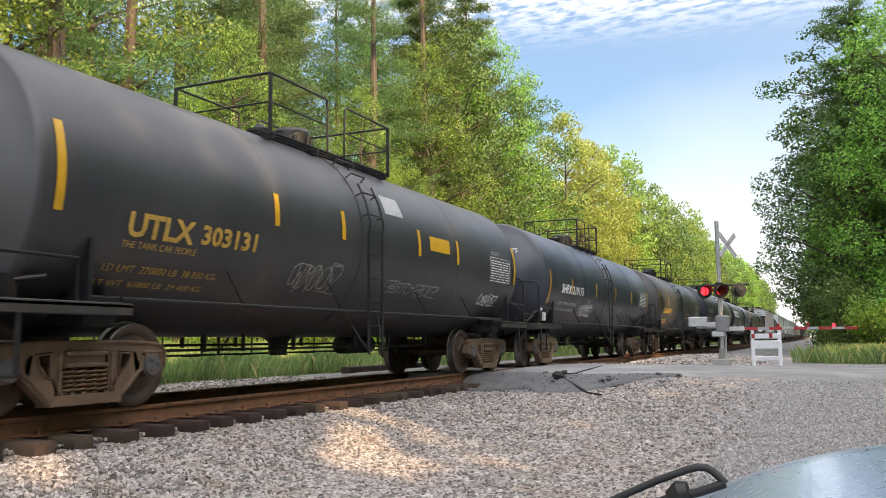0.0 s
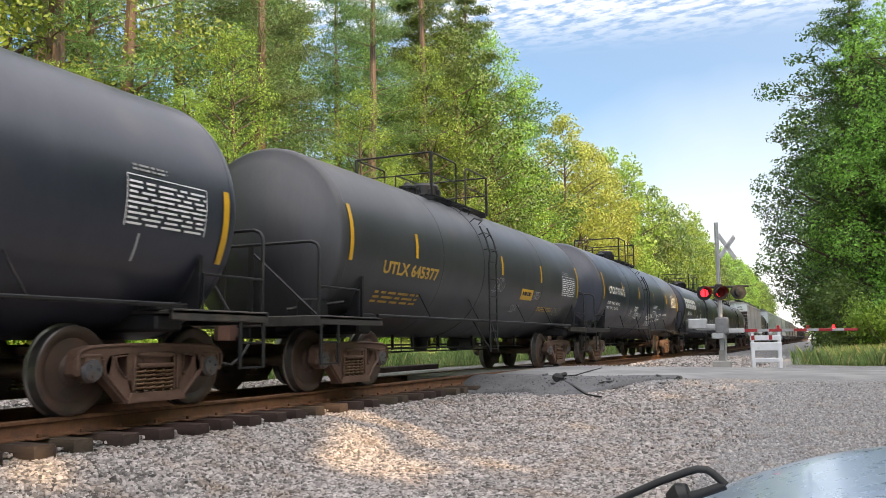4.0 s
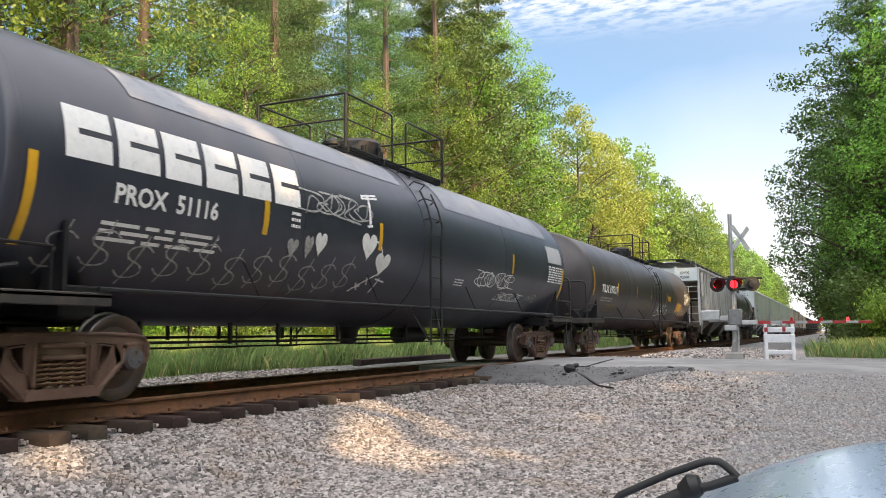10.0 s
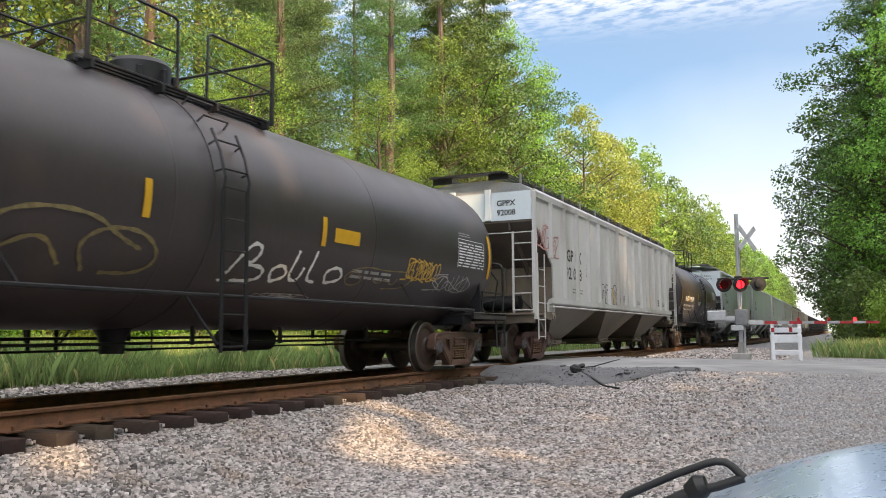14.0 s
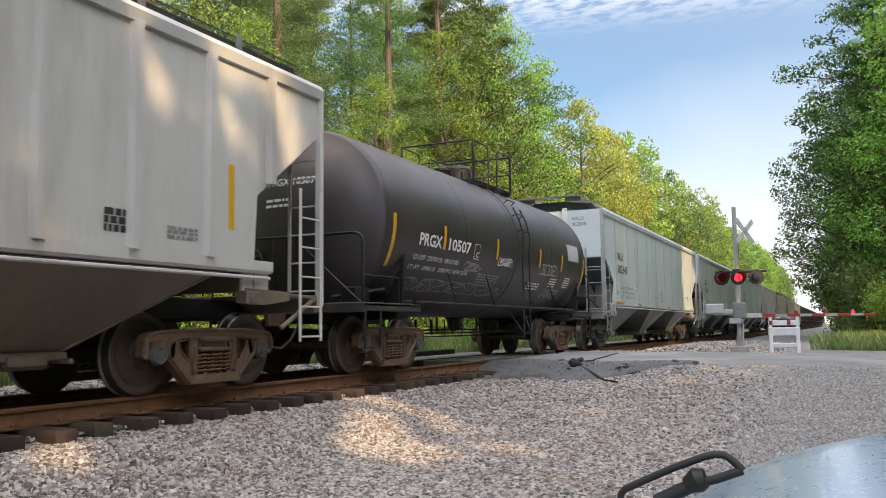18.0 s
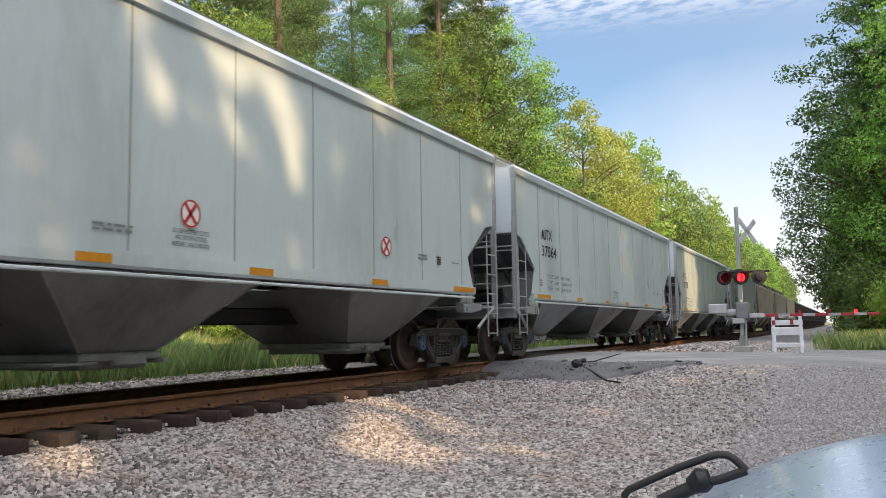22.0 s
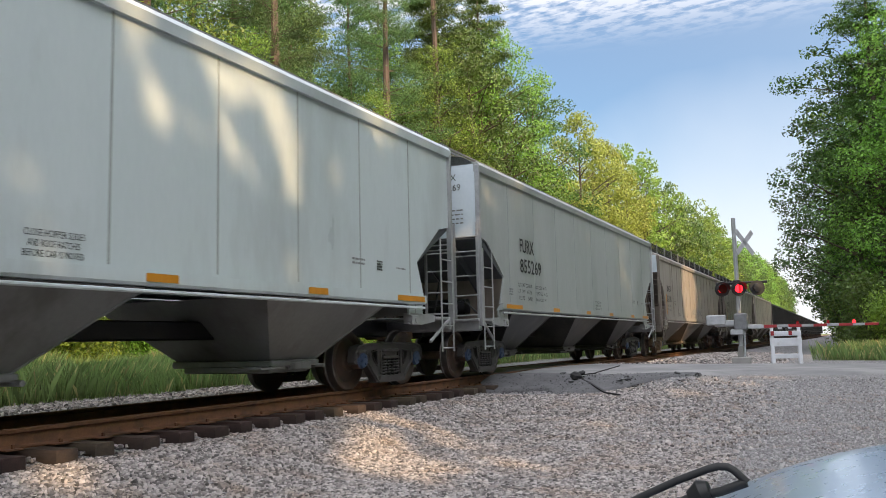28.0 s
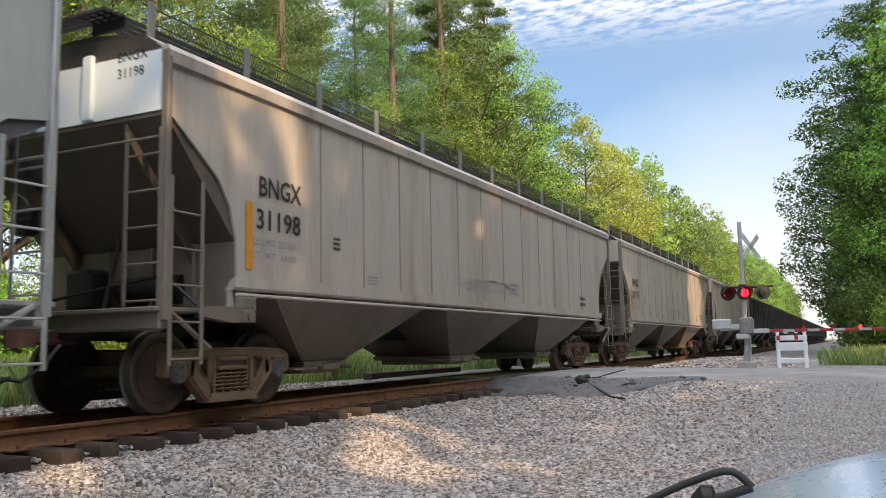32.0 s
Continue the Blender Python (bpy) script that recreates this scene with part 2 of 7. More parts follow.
CREAM = material("cream_hopper_paint", (0.55, 0.50, 0.40), (0.64, 0.59, 0.48), rough=0.5, scale=1.0, grain=18, bump=0.001, stretch=(1, 1, 0.2), c3=(0.40, 0.34, 0.26), amount3=0.38, scale3=0.9)
HOPPER_DARK = material("black_hopper_paint", (0.02, 0.02, 0.021), (0.04, 0.038, 0.036), rough=0.5, scale=1.0, grain=18, bump=0.001, stretch=(1, 1, 0.2), c3=(0.07, 0.06, 0.055), amount3=0.36, scale3=0.9)
# darker and browner than the tan car sides
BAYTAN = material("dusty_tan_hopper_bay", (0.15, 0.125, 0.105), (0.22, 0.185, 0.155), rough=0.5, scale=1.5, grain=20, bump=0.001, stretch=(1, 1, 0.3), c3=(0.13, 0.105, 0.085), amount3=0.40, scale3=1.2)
SEAM = material("grimy_weld_line", (0.27, 0.31, 0.30), (0.37, 0.41, 0.395), rough=0.5, scale=3, grain=22, bump=0)
SEAM_TAN = material("rusty_weld_line", (0.20, 0.165, 0.135), (0.30, 0.255, 0.215), rough=0.5, scale=3, grain=22, bump=0)
# darker than the pale sides: under-car shade and grime put into the grey
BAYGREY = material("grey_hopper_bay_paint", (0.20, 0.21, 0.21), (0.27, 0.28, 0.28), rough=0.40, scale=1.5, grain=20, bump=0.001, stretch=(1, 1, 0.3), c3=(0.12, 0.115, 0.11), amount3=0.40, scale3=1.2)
# slope sheets, grey and brown: shade of the end recess painted into the colour
SHADED_SLOPE = material("dark_slope_sheet_paint", (0.055, 0.062, 0.068), (0.085, 0.092, 0.098), rough=0.55, scale=2, grain=20, bump=0.001, c3=(0.09, 0.085, 0.08), amount3=0.36, scale3=1.4)
SHADED_SLOPE_BROWN = material("sooty_brown_slope_sheet", (0.075, 0.060, 0.052), (0.12, 0.098, 0.084), rough=0.55, scale=2, grain=20, bump=0.001, c3=(0.14, 0.10, 0.075), amount3=0.36, scale3=1.4)
CAP = material("worn_bearing_cap", (0.09, 0.09, 0.10), (0.17, 0.17, 0.19), rough=0.5, metal=0.3, scale=9, bump=0.001, c3=(0.12, 0.08, 0.05), amount3=0.4, scale3=9)
DULL = material("weathered_grey_aluminium", (0.15, 0.155, 0.16), (0.24, 0.245, 0.25), rough=0.55, metal=0.3, scale=9, grain=60, bump=0.001)
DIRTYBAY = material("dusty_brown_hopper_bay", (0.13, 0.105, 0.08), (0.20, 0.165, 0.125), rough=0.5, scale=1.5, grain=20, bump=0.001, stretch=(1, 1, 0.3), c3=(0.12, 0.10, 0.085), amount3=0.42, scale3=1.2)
GALV = material("galvanised_steel", (0.36, 0.37, 0.38), (0.5, 0.51, 0.52), rough=0.4, metal=0.5, scale=9, grain=80, bump=0.001)
RUST = material("rusty_rail_steel", (0.125, 0.055, 0.026), (0.22, 0.10, 0.047), rough=0.7, scale=5, grain=50, bump=0.003, c3=(0.07, 0.04, 0.028), amount3=0.42, scale3=4)
RAILTOP = material("worn_rail_head", (0.22, 0.20, 0.19), (0.34, 0.31, 0.29), rough=0.35, metal=0.8, scale=6, stretch=(1, 0.05, 1), bump=0.001)
TIE = material("creosoted_tie_wood", (0.022, 0.015, 0.012), (0.060, 0.040, 0.030), rough=0.8, scale=5, grain=45, bump=0.01, stretch=(0.25, 1, 1), vary=0.35, c3=(0.10, 0.065, 0.045), amount3=0.34, scale3=6)
STONE = material("grey_ballast_stone", (0.215, 0.193, 0.182), (0.39, 0.36, 0.345), rough=0.85, scale=9, grain=90, bump=0.004, island=0.8, c3=(0.26, 0.205, 0.165), amount3=0.40, scale3=2.0)
YARD_STONE = material("fine_blue_grey_stone", (0.255, 0.243, 0.240), (0.42, 0.405, 0.405), rough=0.85, scale=9, grain=90, bump=0.004, island=0.5, c3=(0.29, 0.225, 0.185), amount3=0.38, scale3=2.0)
ASPHALT = material("worn_asphalt", (0.16, 0.16, 0.165), (0.24, 0.24, 0.245), rough=0.85, scale=1.6, grain=160, bump=0.006, c3=(0.32, 0.315, 0.31), amount3=0.45, scale3=0.7)
ASPHALT_EDGE = material("broken_asphalt_edge", (0.075, 0.075, 0.08), (0.145, 0.145, 0.15), rough=0.9, scale=5, grain=45, bump=0.02, island=0.3, grain_mix=0.5)
PINE_BARK = material("reddish_pine_bark", (0.085, 0.06, 0.047), (0.16, 0.115, 0.09), rough=0.9, scale=4, grain=24, bump=0.03, stretch=(1, 1, 0.25))
# near-black bays below a grey car's sides
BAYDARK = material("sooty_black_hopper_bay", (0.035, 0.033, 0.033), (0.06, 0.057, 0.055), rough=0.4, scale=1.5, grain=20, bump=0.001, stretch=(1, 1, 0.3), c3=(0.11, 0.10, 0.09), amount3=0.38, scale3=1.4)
BARK = material("bark", (0.06, 0.045, 0.035), (0.14, 0.105, 0.08), rough=0.9, scale=4, grain=30, bump=0.03, stretch=(1, 1, 0.2))
LEAF = material("broad_leaf", (0.17, 0.325, 0.050), (0.295, 0.465, 0.080), rough=0.45, scale=0.5, grain=3, bump=0, translucent=0.40, vary=0.28, island=0.38)
# leaves right of the road: deep crown shadow put into a darker green
LEAF_SHADED = material("deep_green_leaf", (0.055, 0.11, 0.026), (0.10, 0.165, 0.036), rough=0.42, scale=0.5, grain=3, bump=0, translucent=0.25, vary=0.2, island=0.45)
LEAF_YELLOW = material("yellowing_leaf", (0.29, 0.35, 0.065), (0.39, 0.44, 0.095), rough=0.5, scale=0.5, grain=3, bump=0, translucent=0.42, vary=0.1, island=0.4)
LEAF_DARK = material("dark_leaf", (0.080, 0.150, 0.032), (0.135, 0.215, 0.042), rough=0.42, scale=0.5, grain=3, bump=0, translucent=0.30, vary=0.2, island=0.45)
NEEDLE = material("pine_needle", (0.075, 0.155, 0.05), (0.145, 0.235, 0.07), rough=0.6, scale=0.5, grain=3, bump=0, translucent=0.25, vary=0.25, island=0.45)
GRASS = material("grass_blade", (0.17, 0.28, 0.085), (0.28, 0.38, 0.14), rough=0.6, scale=0.4, grain=4, bump=0, translucent=0.35, island=0.4)
STRAW = material("dry_grass_blade", (0.40, 0.38, 0.16), (0.52, 0.48, 0.22), rough=0.7, scale=0.4, grain=4, bump=0, translucent=0.3, island=0.4)
LENS_LIT = glowing("lit_red_lens", (1.0, 0.02, 0.03), 3.0)
LENS_DIM = glowing("dim_red_lens", (0.35, 0.006, 0.010), 0.12)
LENS_OFF = material("dark_red_lens", (0.06, 0.006, 0.006), (0.09, 0.01, 0.01), rough=0.2, bump=0)
ARMGREY = material("dull_white_arm_sheeting", (0.30, 0.31, 0.32), (0.38, 0.39, 0.40), rough=0.5, scale=8, bump=0)
RED = material("red_barrier_sheeting", (0.30, 0.016, 0.02), (0.38, 0.024, 0.028), rough=0.45, scale=10, bump=0)
BARWHITE = material("white_plastic", (0.62, 0.64, 0.68), (0.74, 0.76, 0.80), rough=0.5, scale=5, bump=0.001, c3=(0.45, 0.44, 0.42), amount3=0.32, scale3=3)
LAMPBLACK = material("matt_black_lamp_shell", (0.010, 0.010, 0.011), (0.02, 0.02, 0.021), rough=0.6, scale=6, bump=0.001)
CARPAINT = material("silver_blue_car_paint", (0.33, 0.42, 0.56), (0.34, 0.43, 0.57), rough=0.28, metal=0.45, scale=40, grain=400, bump=0, coat=0.4, rough_vary=0.03)
CARPAINT.node_tree.nodes["Principled BSDF"].inputs["Coat Roughness"].default_value = 0.05
# near-black: shadow in the broken lump and the cracks put into the colour
CRACK_BLACK = material("black_broken_asphalt", (0.010, 0.010, 0.011), (0.03, 0.03, 0.032), rough=0.8, scale=8, grain=60, bump=0.01)
RUBBER = material("black_rubber", (0.012, 0.012, 0.012), (0.022, 0.022, 0.022), rough=0.55, scale=10, bump=0.0008)
CONCRETE = material("weathered_concrete", (0.26, 0.25, 0.235), (0.36, 0.35, 0.33), rough=0.85, scale=4, grain=70, bump=0.004)


# ---- mesh building ----
class Shape:
    """Collects faces of one part."""

    def __init__(self):
        self.v, self.f = [], []

    def add(self, verts, faces, m=None):
        n = len(self.v)
        self.v.extend([tuple(m @ Vector(p)) for p in verts] if m else verts)
        self.f.extend([tuple(i + n for i in f) for f in faces])
        return self

    def box(self, cx, cy, cz, sx, sy, sz, c=0.0, m=None):
        """A box with edges chamfered by c."""
        x, y, z = sx / 2, sy / 2, sz / 2
        if not c:
            vs = [(cx + a * x, cy + b * y, cz + d * z) for a in (-1, 1) for b in (-1, 1) for d in (-1, 1)]
            return self.add(vs, [(0, 1, 3, 2), (4, 6, 7, 5), (0, 4, 5, 1), (2, 3, 7, 6), (0, 2, 6, 4), (1, 5, 7, 3)], m)
        c = min(c, x * 0.9, y * 0.9, z * 0.9)
        ring = lambda ax, ay: [(-ax, -ay + c), (-ax + c, -ay), (ax - c, -ay), (ax, -ay + c), (ax, ay - c), (ax - c, ay), (-ax + c, ay), (-ax, ay - c)]
        vs = []
        for zz, k in ((-z, c), (-z + c, 0), (z - c, 0), (z, c)):
            vs += [(cx + px * (1 - k / x), cy + py * (1 - k / y), cz + zz) for px, py in ring(x, y)]
        fs = [tuple(range(7, -1, -1)), tuple(range(24, 32))]
        for r in range(3):
            fs += [(r * 8 + i, r * 8 + (i + 1) % 8, r * 8 + 8 + (i + 1) % 8, r * 8 + 8 + i) for i in range(8)]
        return self.add(vs, fs, m)

    def prism(self, poly, a, b, axis="x", m=None):
        """poly in the other two axes, run from a to b along axis."""
        put = {"x": lambda p, t: (t, p[0], p[1]), "y": lambda p, t: (p[0], t, p[1]), "z": lambda p, t: (p[0], p[1], t)}[axis]
        n = len(poly)
        vs = [put(p, a) for p in poly] + [put(p, b) for p in poly]
        fs = [tuple(range(n - 1, -1, -1)), tuple(range(n, 2 * n))] + [(i, (i + 1) % n, n + (i + 1) % n, n + i) for i in range(n)]
        return self.add(vs, fs, m)

    def tube(self, pts, r, n=8, m=None, caps=True):
        pts = [Vector(p) for p in pts]
        rs = r if isinstance(r, (list, tuple)) else [r] * len(pts)
        vs, fs = [], []
        ref = None
        for i, p in enumerate(pts):
            d = (pts[min(i + 1, len(pts) - 1)] - pts[max(i - 1, 0)]).normalized()
            if ref is None:
                ref = d.cross(Vector((0.31, 0.17, 0.93)))
                if ref.length < 0.1:
                    ref = d.cross(Vector((1, 0, 0)))
            ref = (ref - d * ref.dot(d)).normalized()
            s = d.cross(ref)
            vs += [tuple(p + rs[i] * (math.cos(2 * math.pi * k / n) * ref + math.sin(2 * math.pi * k / n) * s)) for k in range(n)]
        for i in range(len(pts) - 1):
            fs += [(i * n + k, i * n + (k + 1) % n, i * n + n + (k + 1) % n, i * n + n + k) for k in range(n)]
        if caps:
            fs += [tuple(range(n - 1, -1, -1)), tuple(range((len(pts) - 1) * n, len(pts) * n))]
        return self.add(vs, fs, m)

    def lathe(self, prof, axis="x", at=(0, 0, 0), n=32, m=None):
        """prof: (along, radius) turned about axis through at."""
        vs, fs = [], []
        for a, r in prof:
            for k in range(n):
                c, s = r * math.cos(2 * math.pi * k / n), r * math.sin(2 * math.pi * k / n)
                p = {"x": (a, c, s), "y": (s, a, c), "z": (c, s, a)}[axis]
                vs.append((p[0] + at[0], p[1] + at[1], p[2] + at[2]))
        for i in range(len(prof) - 1):
            fs += [(i * n + k, i * n + (k + 1) % n, i * n + n + (k + 1) % n, i * n + n + k) for k in range(n)]
        fs += [tuple(range(n - 1, -1, -1)), tuple(range((len(prof) - 1) * n, len(prof) * n))]
        return self.add(vs, fs, m)

    def mesh(self, name, mat, smooth=38):
        me = bpy.data.meshes.new(name)
        me.from_pydata(self.v, [], self.f)
        for mm in (mat if isinstance(mat, (list, tuple)) else [mat]):
            me.materials.append(mm)
        if smooth:
            me.shade_smooth()
            me.set_sharp_from_angle(angle=radians(smooth))
        return me


def link(ob, parent):
    if parent:
        ob.parent = parent
    return ob


def part(name, shape, mat, parent=None, label="", smooth=38):
    ob = link(new(name, shape.mesh(name, mat, smooth)), parent)
    return tagged(ob, label) if label else ob


def thing(name, label, category, group="", kind="", at=None):
    ob = new(name)
    ob.empty_display_size = 0.3
    if at is not None:
        ob.matrix_basis = at
    return tagged(ob, label, category, group, kind)


def quads(name, verts, mats, n=4, index=None, parent=None):
    """One mesh of many loose n-sided faces from an array of corners."""
    me = bpy.data.meshes.new(name)
    count = len(verts) // n
    me.vertices.add(len(verts)); me.loops.add(len(verts)); me.polygons.add(count)
    me.vertices.foreach_set("co", np.asarray(verts, np.float32).ravel())
    me.loops.foreach_set("vertex_index", np.arange(len(verts), dtype=np.int32))
    me.polygons.foreach_set("loop_start", np.arange(count, dtype=np.int32) * n)
    for mm in (mats if isinstance(mats, (list, tuple)) else [mats]):
        me.materials.append(mm)
    if index is not None:
        me.polygons.foreach_set("material_index", np.asarray(index, np.int32))
    me.update(calc_edges=True)
    me.validate()
    return link(new(name, me), parent)


# ---- lettering and marks ----
def letters(body, size, width=None, bold=0.0, squeeze=1.0):
    """Outline of a line of text as vertices and faces; size: height of the capitals in metres."""
    cu = bpy.data.curves.new("text", "FONT")
    cu.body, cu.size, cu.offset, cu.resolution_u = body, size / 0.70, bold, 2
    ob = new("text", cu)
    me = bpy.data.meshes.new_from_object(ob.evaluated_get(bpy.context.evaluated_depsgraph_get()))
    bpy.data.objects.remove(ob)
    bpy.data.curves.remove(cu)
    bm = bmesh.new()
    bm.from_mesh(me)
    bpy.data.meshes.remove(me)
    for k in range(1, 6):
        bmesh.ops.bisect_plane(bm, geom=bm.verts[:] + bm.edges[:] + bm.faces[:], plane_co=(0, size * k / 6, 0), plane_no=(0, 1, 0))
    vs = [(v.co.x * squeeze, v.co.y) for v in bm.verts]
    bm.verts.index_update()
    fs = [tuple(v.index for v in f.verts) for f in bm.faces]
    bm.free()
    if width:
        w = max(v[0] for v in vs) - min(v[0] for v in vs)
        vs = [(v[0] * width / w, v[1]) for v in vs]
    return vs, fs


def strip(w, h, n=4):
    """A patch w by h in n rows."""
    vs = [(a * w, h * k / n) for k in range(n + 1) for a in (0, 1)]
    return vs, [(2 * k, 2 * k + 1, 2 * k + 3, 2 * k + 2) for k in range(n)]


def bars(w, h, rows, seed, gap=0.5):
    """Lines of writing too small to read, as short bars."""
    rnd = random.Random(seed)
    vs, fs = [], []
    step = h / rows
    for r in range(rows):
        x = 0.0
        while x < w:
            l = min(rnd.uniform(0.08, 0.3) * w, w - x)
            n = len(vs)
            y = h - (r + 1) * step
            vs += [(x, y), (x + l, y), (x + l, y + step * gap), (x, y + step * gap)]
            fs.append((n, n + 1, n + 2, n + 3))
            x += l + 0.05 * w
    return vs, fs


GLYPHS = [
    [(0, 0), (0.05, 1), (0.5, 0.45), (0.95, 1), (1, 0)], [(0.9, 0.95), (0.2, 0.9), (0, 0.5), (0.25, 0.05), (0.95, 0.1), (0.9, 0.5), (0.5, 0.5)], [(0, 0), (0.1, 1), (0.9, 0.05), (1, 1)],
    [(0.1, 0), (0.1, 1), (0.8, 0.9), (0.85, 0.6), (0.15, 0.5), (0.95, 0.35), (0.8, 0.0), (0.1, 0.05)], [(0.5, 0), (0, 0.45), (0.45, 1), (1, 0.55), (0.5, 0)], [(0, 0.95), (0.95, 1), (0.1, 0.05), (1, 0)],
    [(0.05, 1), (0.1, 0.1), (0.55, 0.0), (0.95, 0.25), (0.9, 1)], [(0.95, 1), (0.1, 0.85), (0.15, 0.55), (0.9, 0.45), (0.8, 0.05), (0, 0)], [(0.1, 1), (0.05, 0), (0.9, 0.1)],
]


def ribbon(lines, thick, rounds=3):
    """Flat strokes of even width along rounded lines."""
    vs, fs = [], []
    for ln in lines:
        p = [Vector(q) for q in ln]
        for _ in range(rounds):
            p = [p[0]] + [a.lerp(b, f) for a, b in zip(p, p[1:]) for f in (0.25, 0.75)] + [p[-1]]
        n0 = len(vs)
        for i, q in enumerate(p):
            d = (p[min(i + 1, len(p) - 1)] - p[max(i - 1, 0)])
            nrm = Vector((-d.y, d.x)).normalized() * thick / 2 * (0.7 + 0.5 * math.sin(i * 0.7 + len(p)) ** 2)
            vs += [tuple(q - nrm), tuple(q + nrm)]
        fs += [(n0 + 2 * i, n0 + 2 * i + 2, n0 + 2 * i + 3, n0 + 2 * i + 1) for i in range(len(p) - 1)]
    return vs, fs


def sprayed(w, h, seed, count=4, thick=0.025, rounds=2):
    """A sprayed tangle of strokes that spell nothing: turned, mirrored and laid over one another."""
    rnd = random.Random(seed)
    lines = []
    step = w / count
    for k in range(2 * count):
        g = rnd.choice(GLYPHS)
        turn = rnd.choice((0, 1, 2, 3))
        pts = []
        for u, v in g:
            for _ in range(turn):
                u, v = v, 1 - u
            u = u if k % 2 else 1 - u
            pts.append((step * (k / 2 - 0.35 + 1.55 * u) + 0.22 * h * (v - 0.5), h * (0.5 + (v - 0.5) * rnd.uniform(0.8, 1.15))))
        lines.append(pts)
    return ribbon(lines, thick * 0.85, rounds)


def heart(w, h):
    """A filled heart."""
    n = 28
    vs = [(w / 2, h * 0.52)]
    for k in range(n):
        t = 2 * math.pi * k / n
        vs.append((w / 2 + w / 2 * math.sin(t) ** 3, h * (0.57 + (13 * math.cos(t) - 5 * math.cos(2 * t) - 2 * math.cos(3 * t) - math.cos(4 * t)) / 29)))
    return vs, [(0, k + 1, (k + 1) % n + 1) for k in range(n)]


def on_tank(name, flat, mat, parent, y, z, R, zc, off=0.006, label=""):
    """Lay a flat outline on the near side of a tank, its lower left at y, z."""
    t0 = math.asin(max(-0.98, min(0.98, (z - zc) / R)))
    s = Shape()
    for u, v in flat[0]:
        t = t0 + v / R
        s.v.append(((R + off) * math.cos(t), y + u, zc + (R + off) * math.sin(t)))
    s.f = list(flat[1])
    return part(name, s, mat, parent, label, smooth=0)


def on_side(name, flat, mat, parent, y, z, x, label=""):
    s = Shape()
    s.v, s.f = [(x, y + u, z + v) for u, v in flat[0]], list(flat[1])
    return part(name, s, mat, parent, label, smooth=0)


def on_end(name, flat, mat, parent, x, z, y, label=""):
    s = Shape()
    s.v, s.f = [(x + u, y, z + v) for u, v in flat[0]], list(flat[1])
    return part(name, s, mat, parent, label, smooth=0)


# ---- trucks ----
WHEEL_R = 0.457
TRUCK = {}


def wheelset_mesh(cap):
    s = Shape()
    prof = [(0.845, 0.02), (0.845, 0.15), (0.81, 0.18), (0.785, 0.33), (0.815, 0.375), (0.825, 0.41), (0.82, 0.45), (0.815, 0.455), (0.70, 0.464), (0.69, 0.487), (0.67, 0.487), (0.662, 0.40), (0.69, 0.33), (0.71, 0.20), (0.655, 0.16), (0.655, 0.02)]
    for k in (1, -1):
        s.lathe([(k * a, r) for a, r in prof], "x", n=40)
        s.lathe([(k * 0.80, 0.02), (k * 0.80, 0.075), (k * 0.93, 0.075), (k * 0.93, 0.13), (k * 1.06, 0.13), (k * 1.075, 0.115), (k * 1.10, 0.11), (k * 1.105, 0.02)], "x", n=20)
        for b in range(3):
            a = b * 2 * math.pi / 3
            s.box(k * 1.112, 0.062 * math.cos(a), 0.062 * math.sin(a), 0.02, 0.035, 0.035, 0.006)
    s.lathe([(-0.9, 0.02), (-0.9, 0.085), (0, 0.08), (0.9, 0.085), (0.9, 0.02)], "x", n=16)
    me = s.mesh("wheelset", [WHEEL, TREAD, cap])
    for p in me.polygons:
        r = math.hypot(p.center.y, p.center.z)
        if r > 0.445 and 0.69 < abs(p.center.x) < 0.83:
            p.material_index = 1
        elif abs(p.center.x) > 1.06:
            p.material_index = 2
    return me


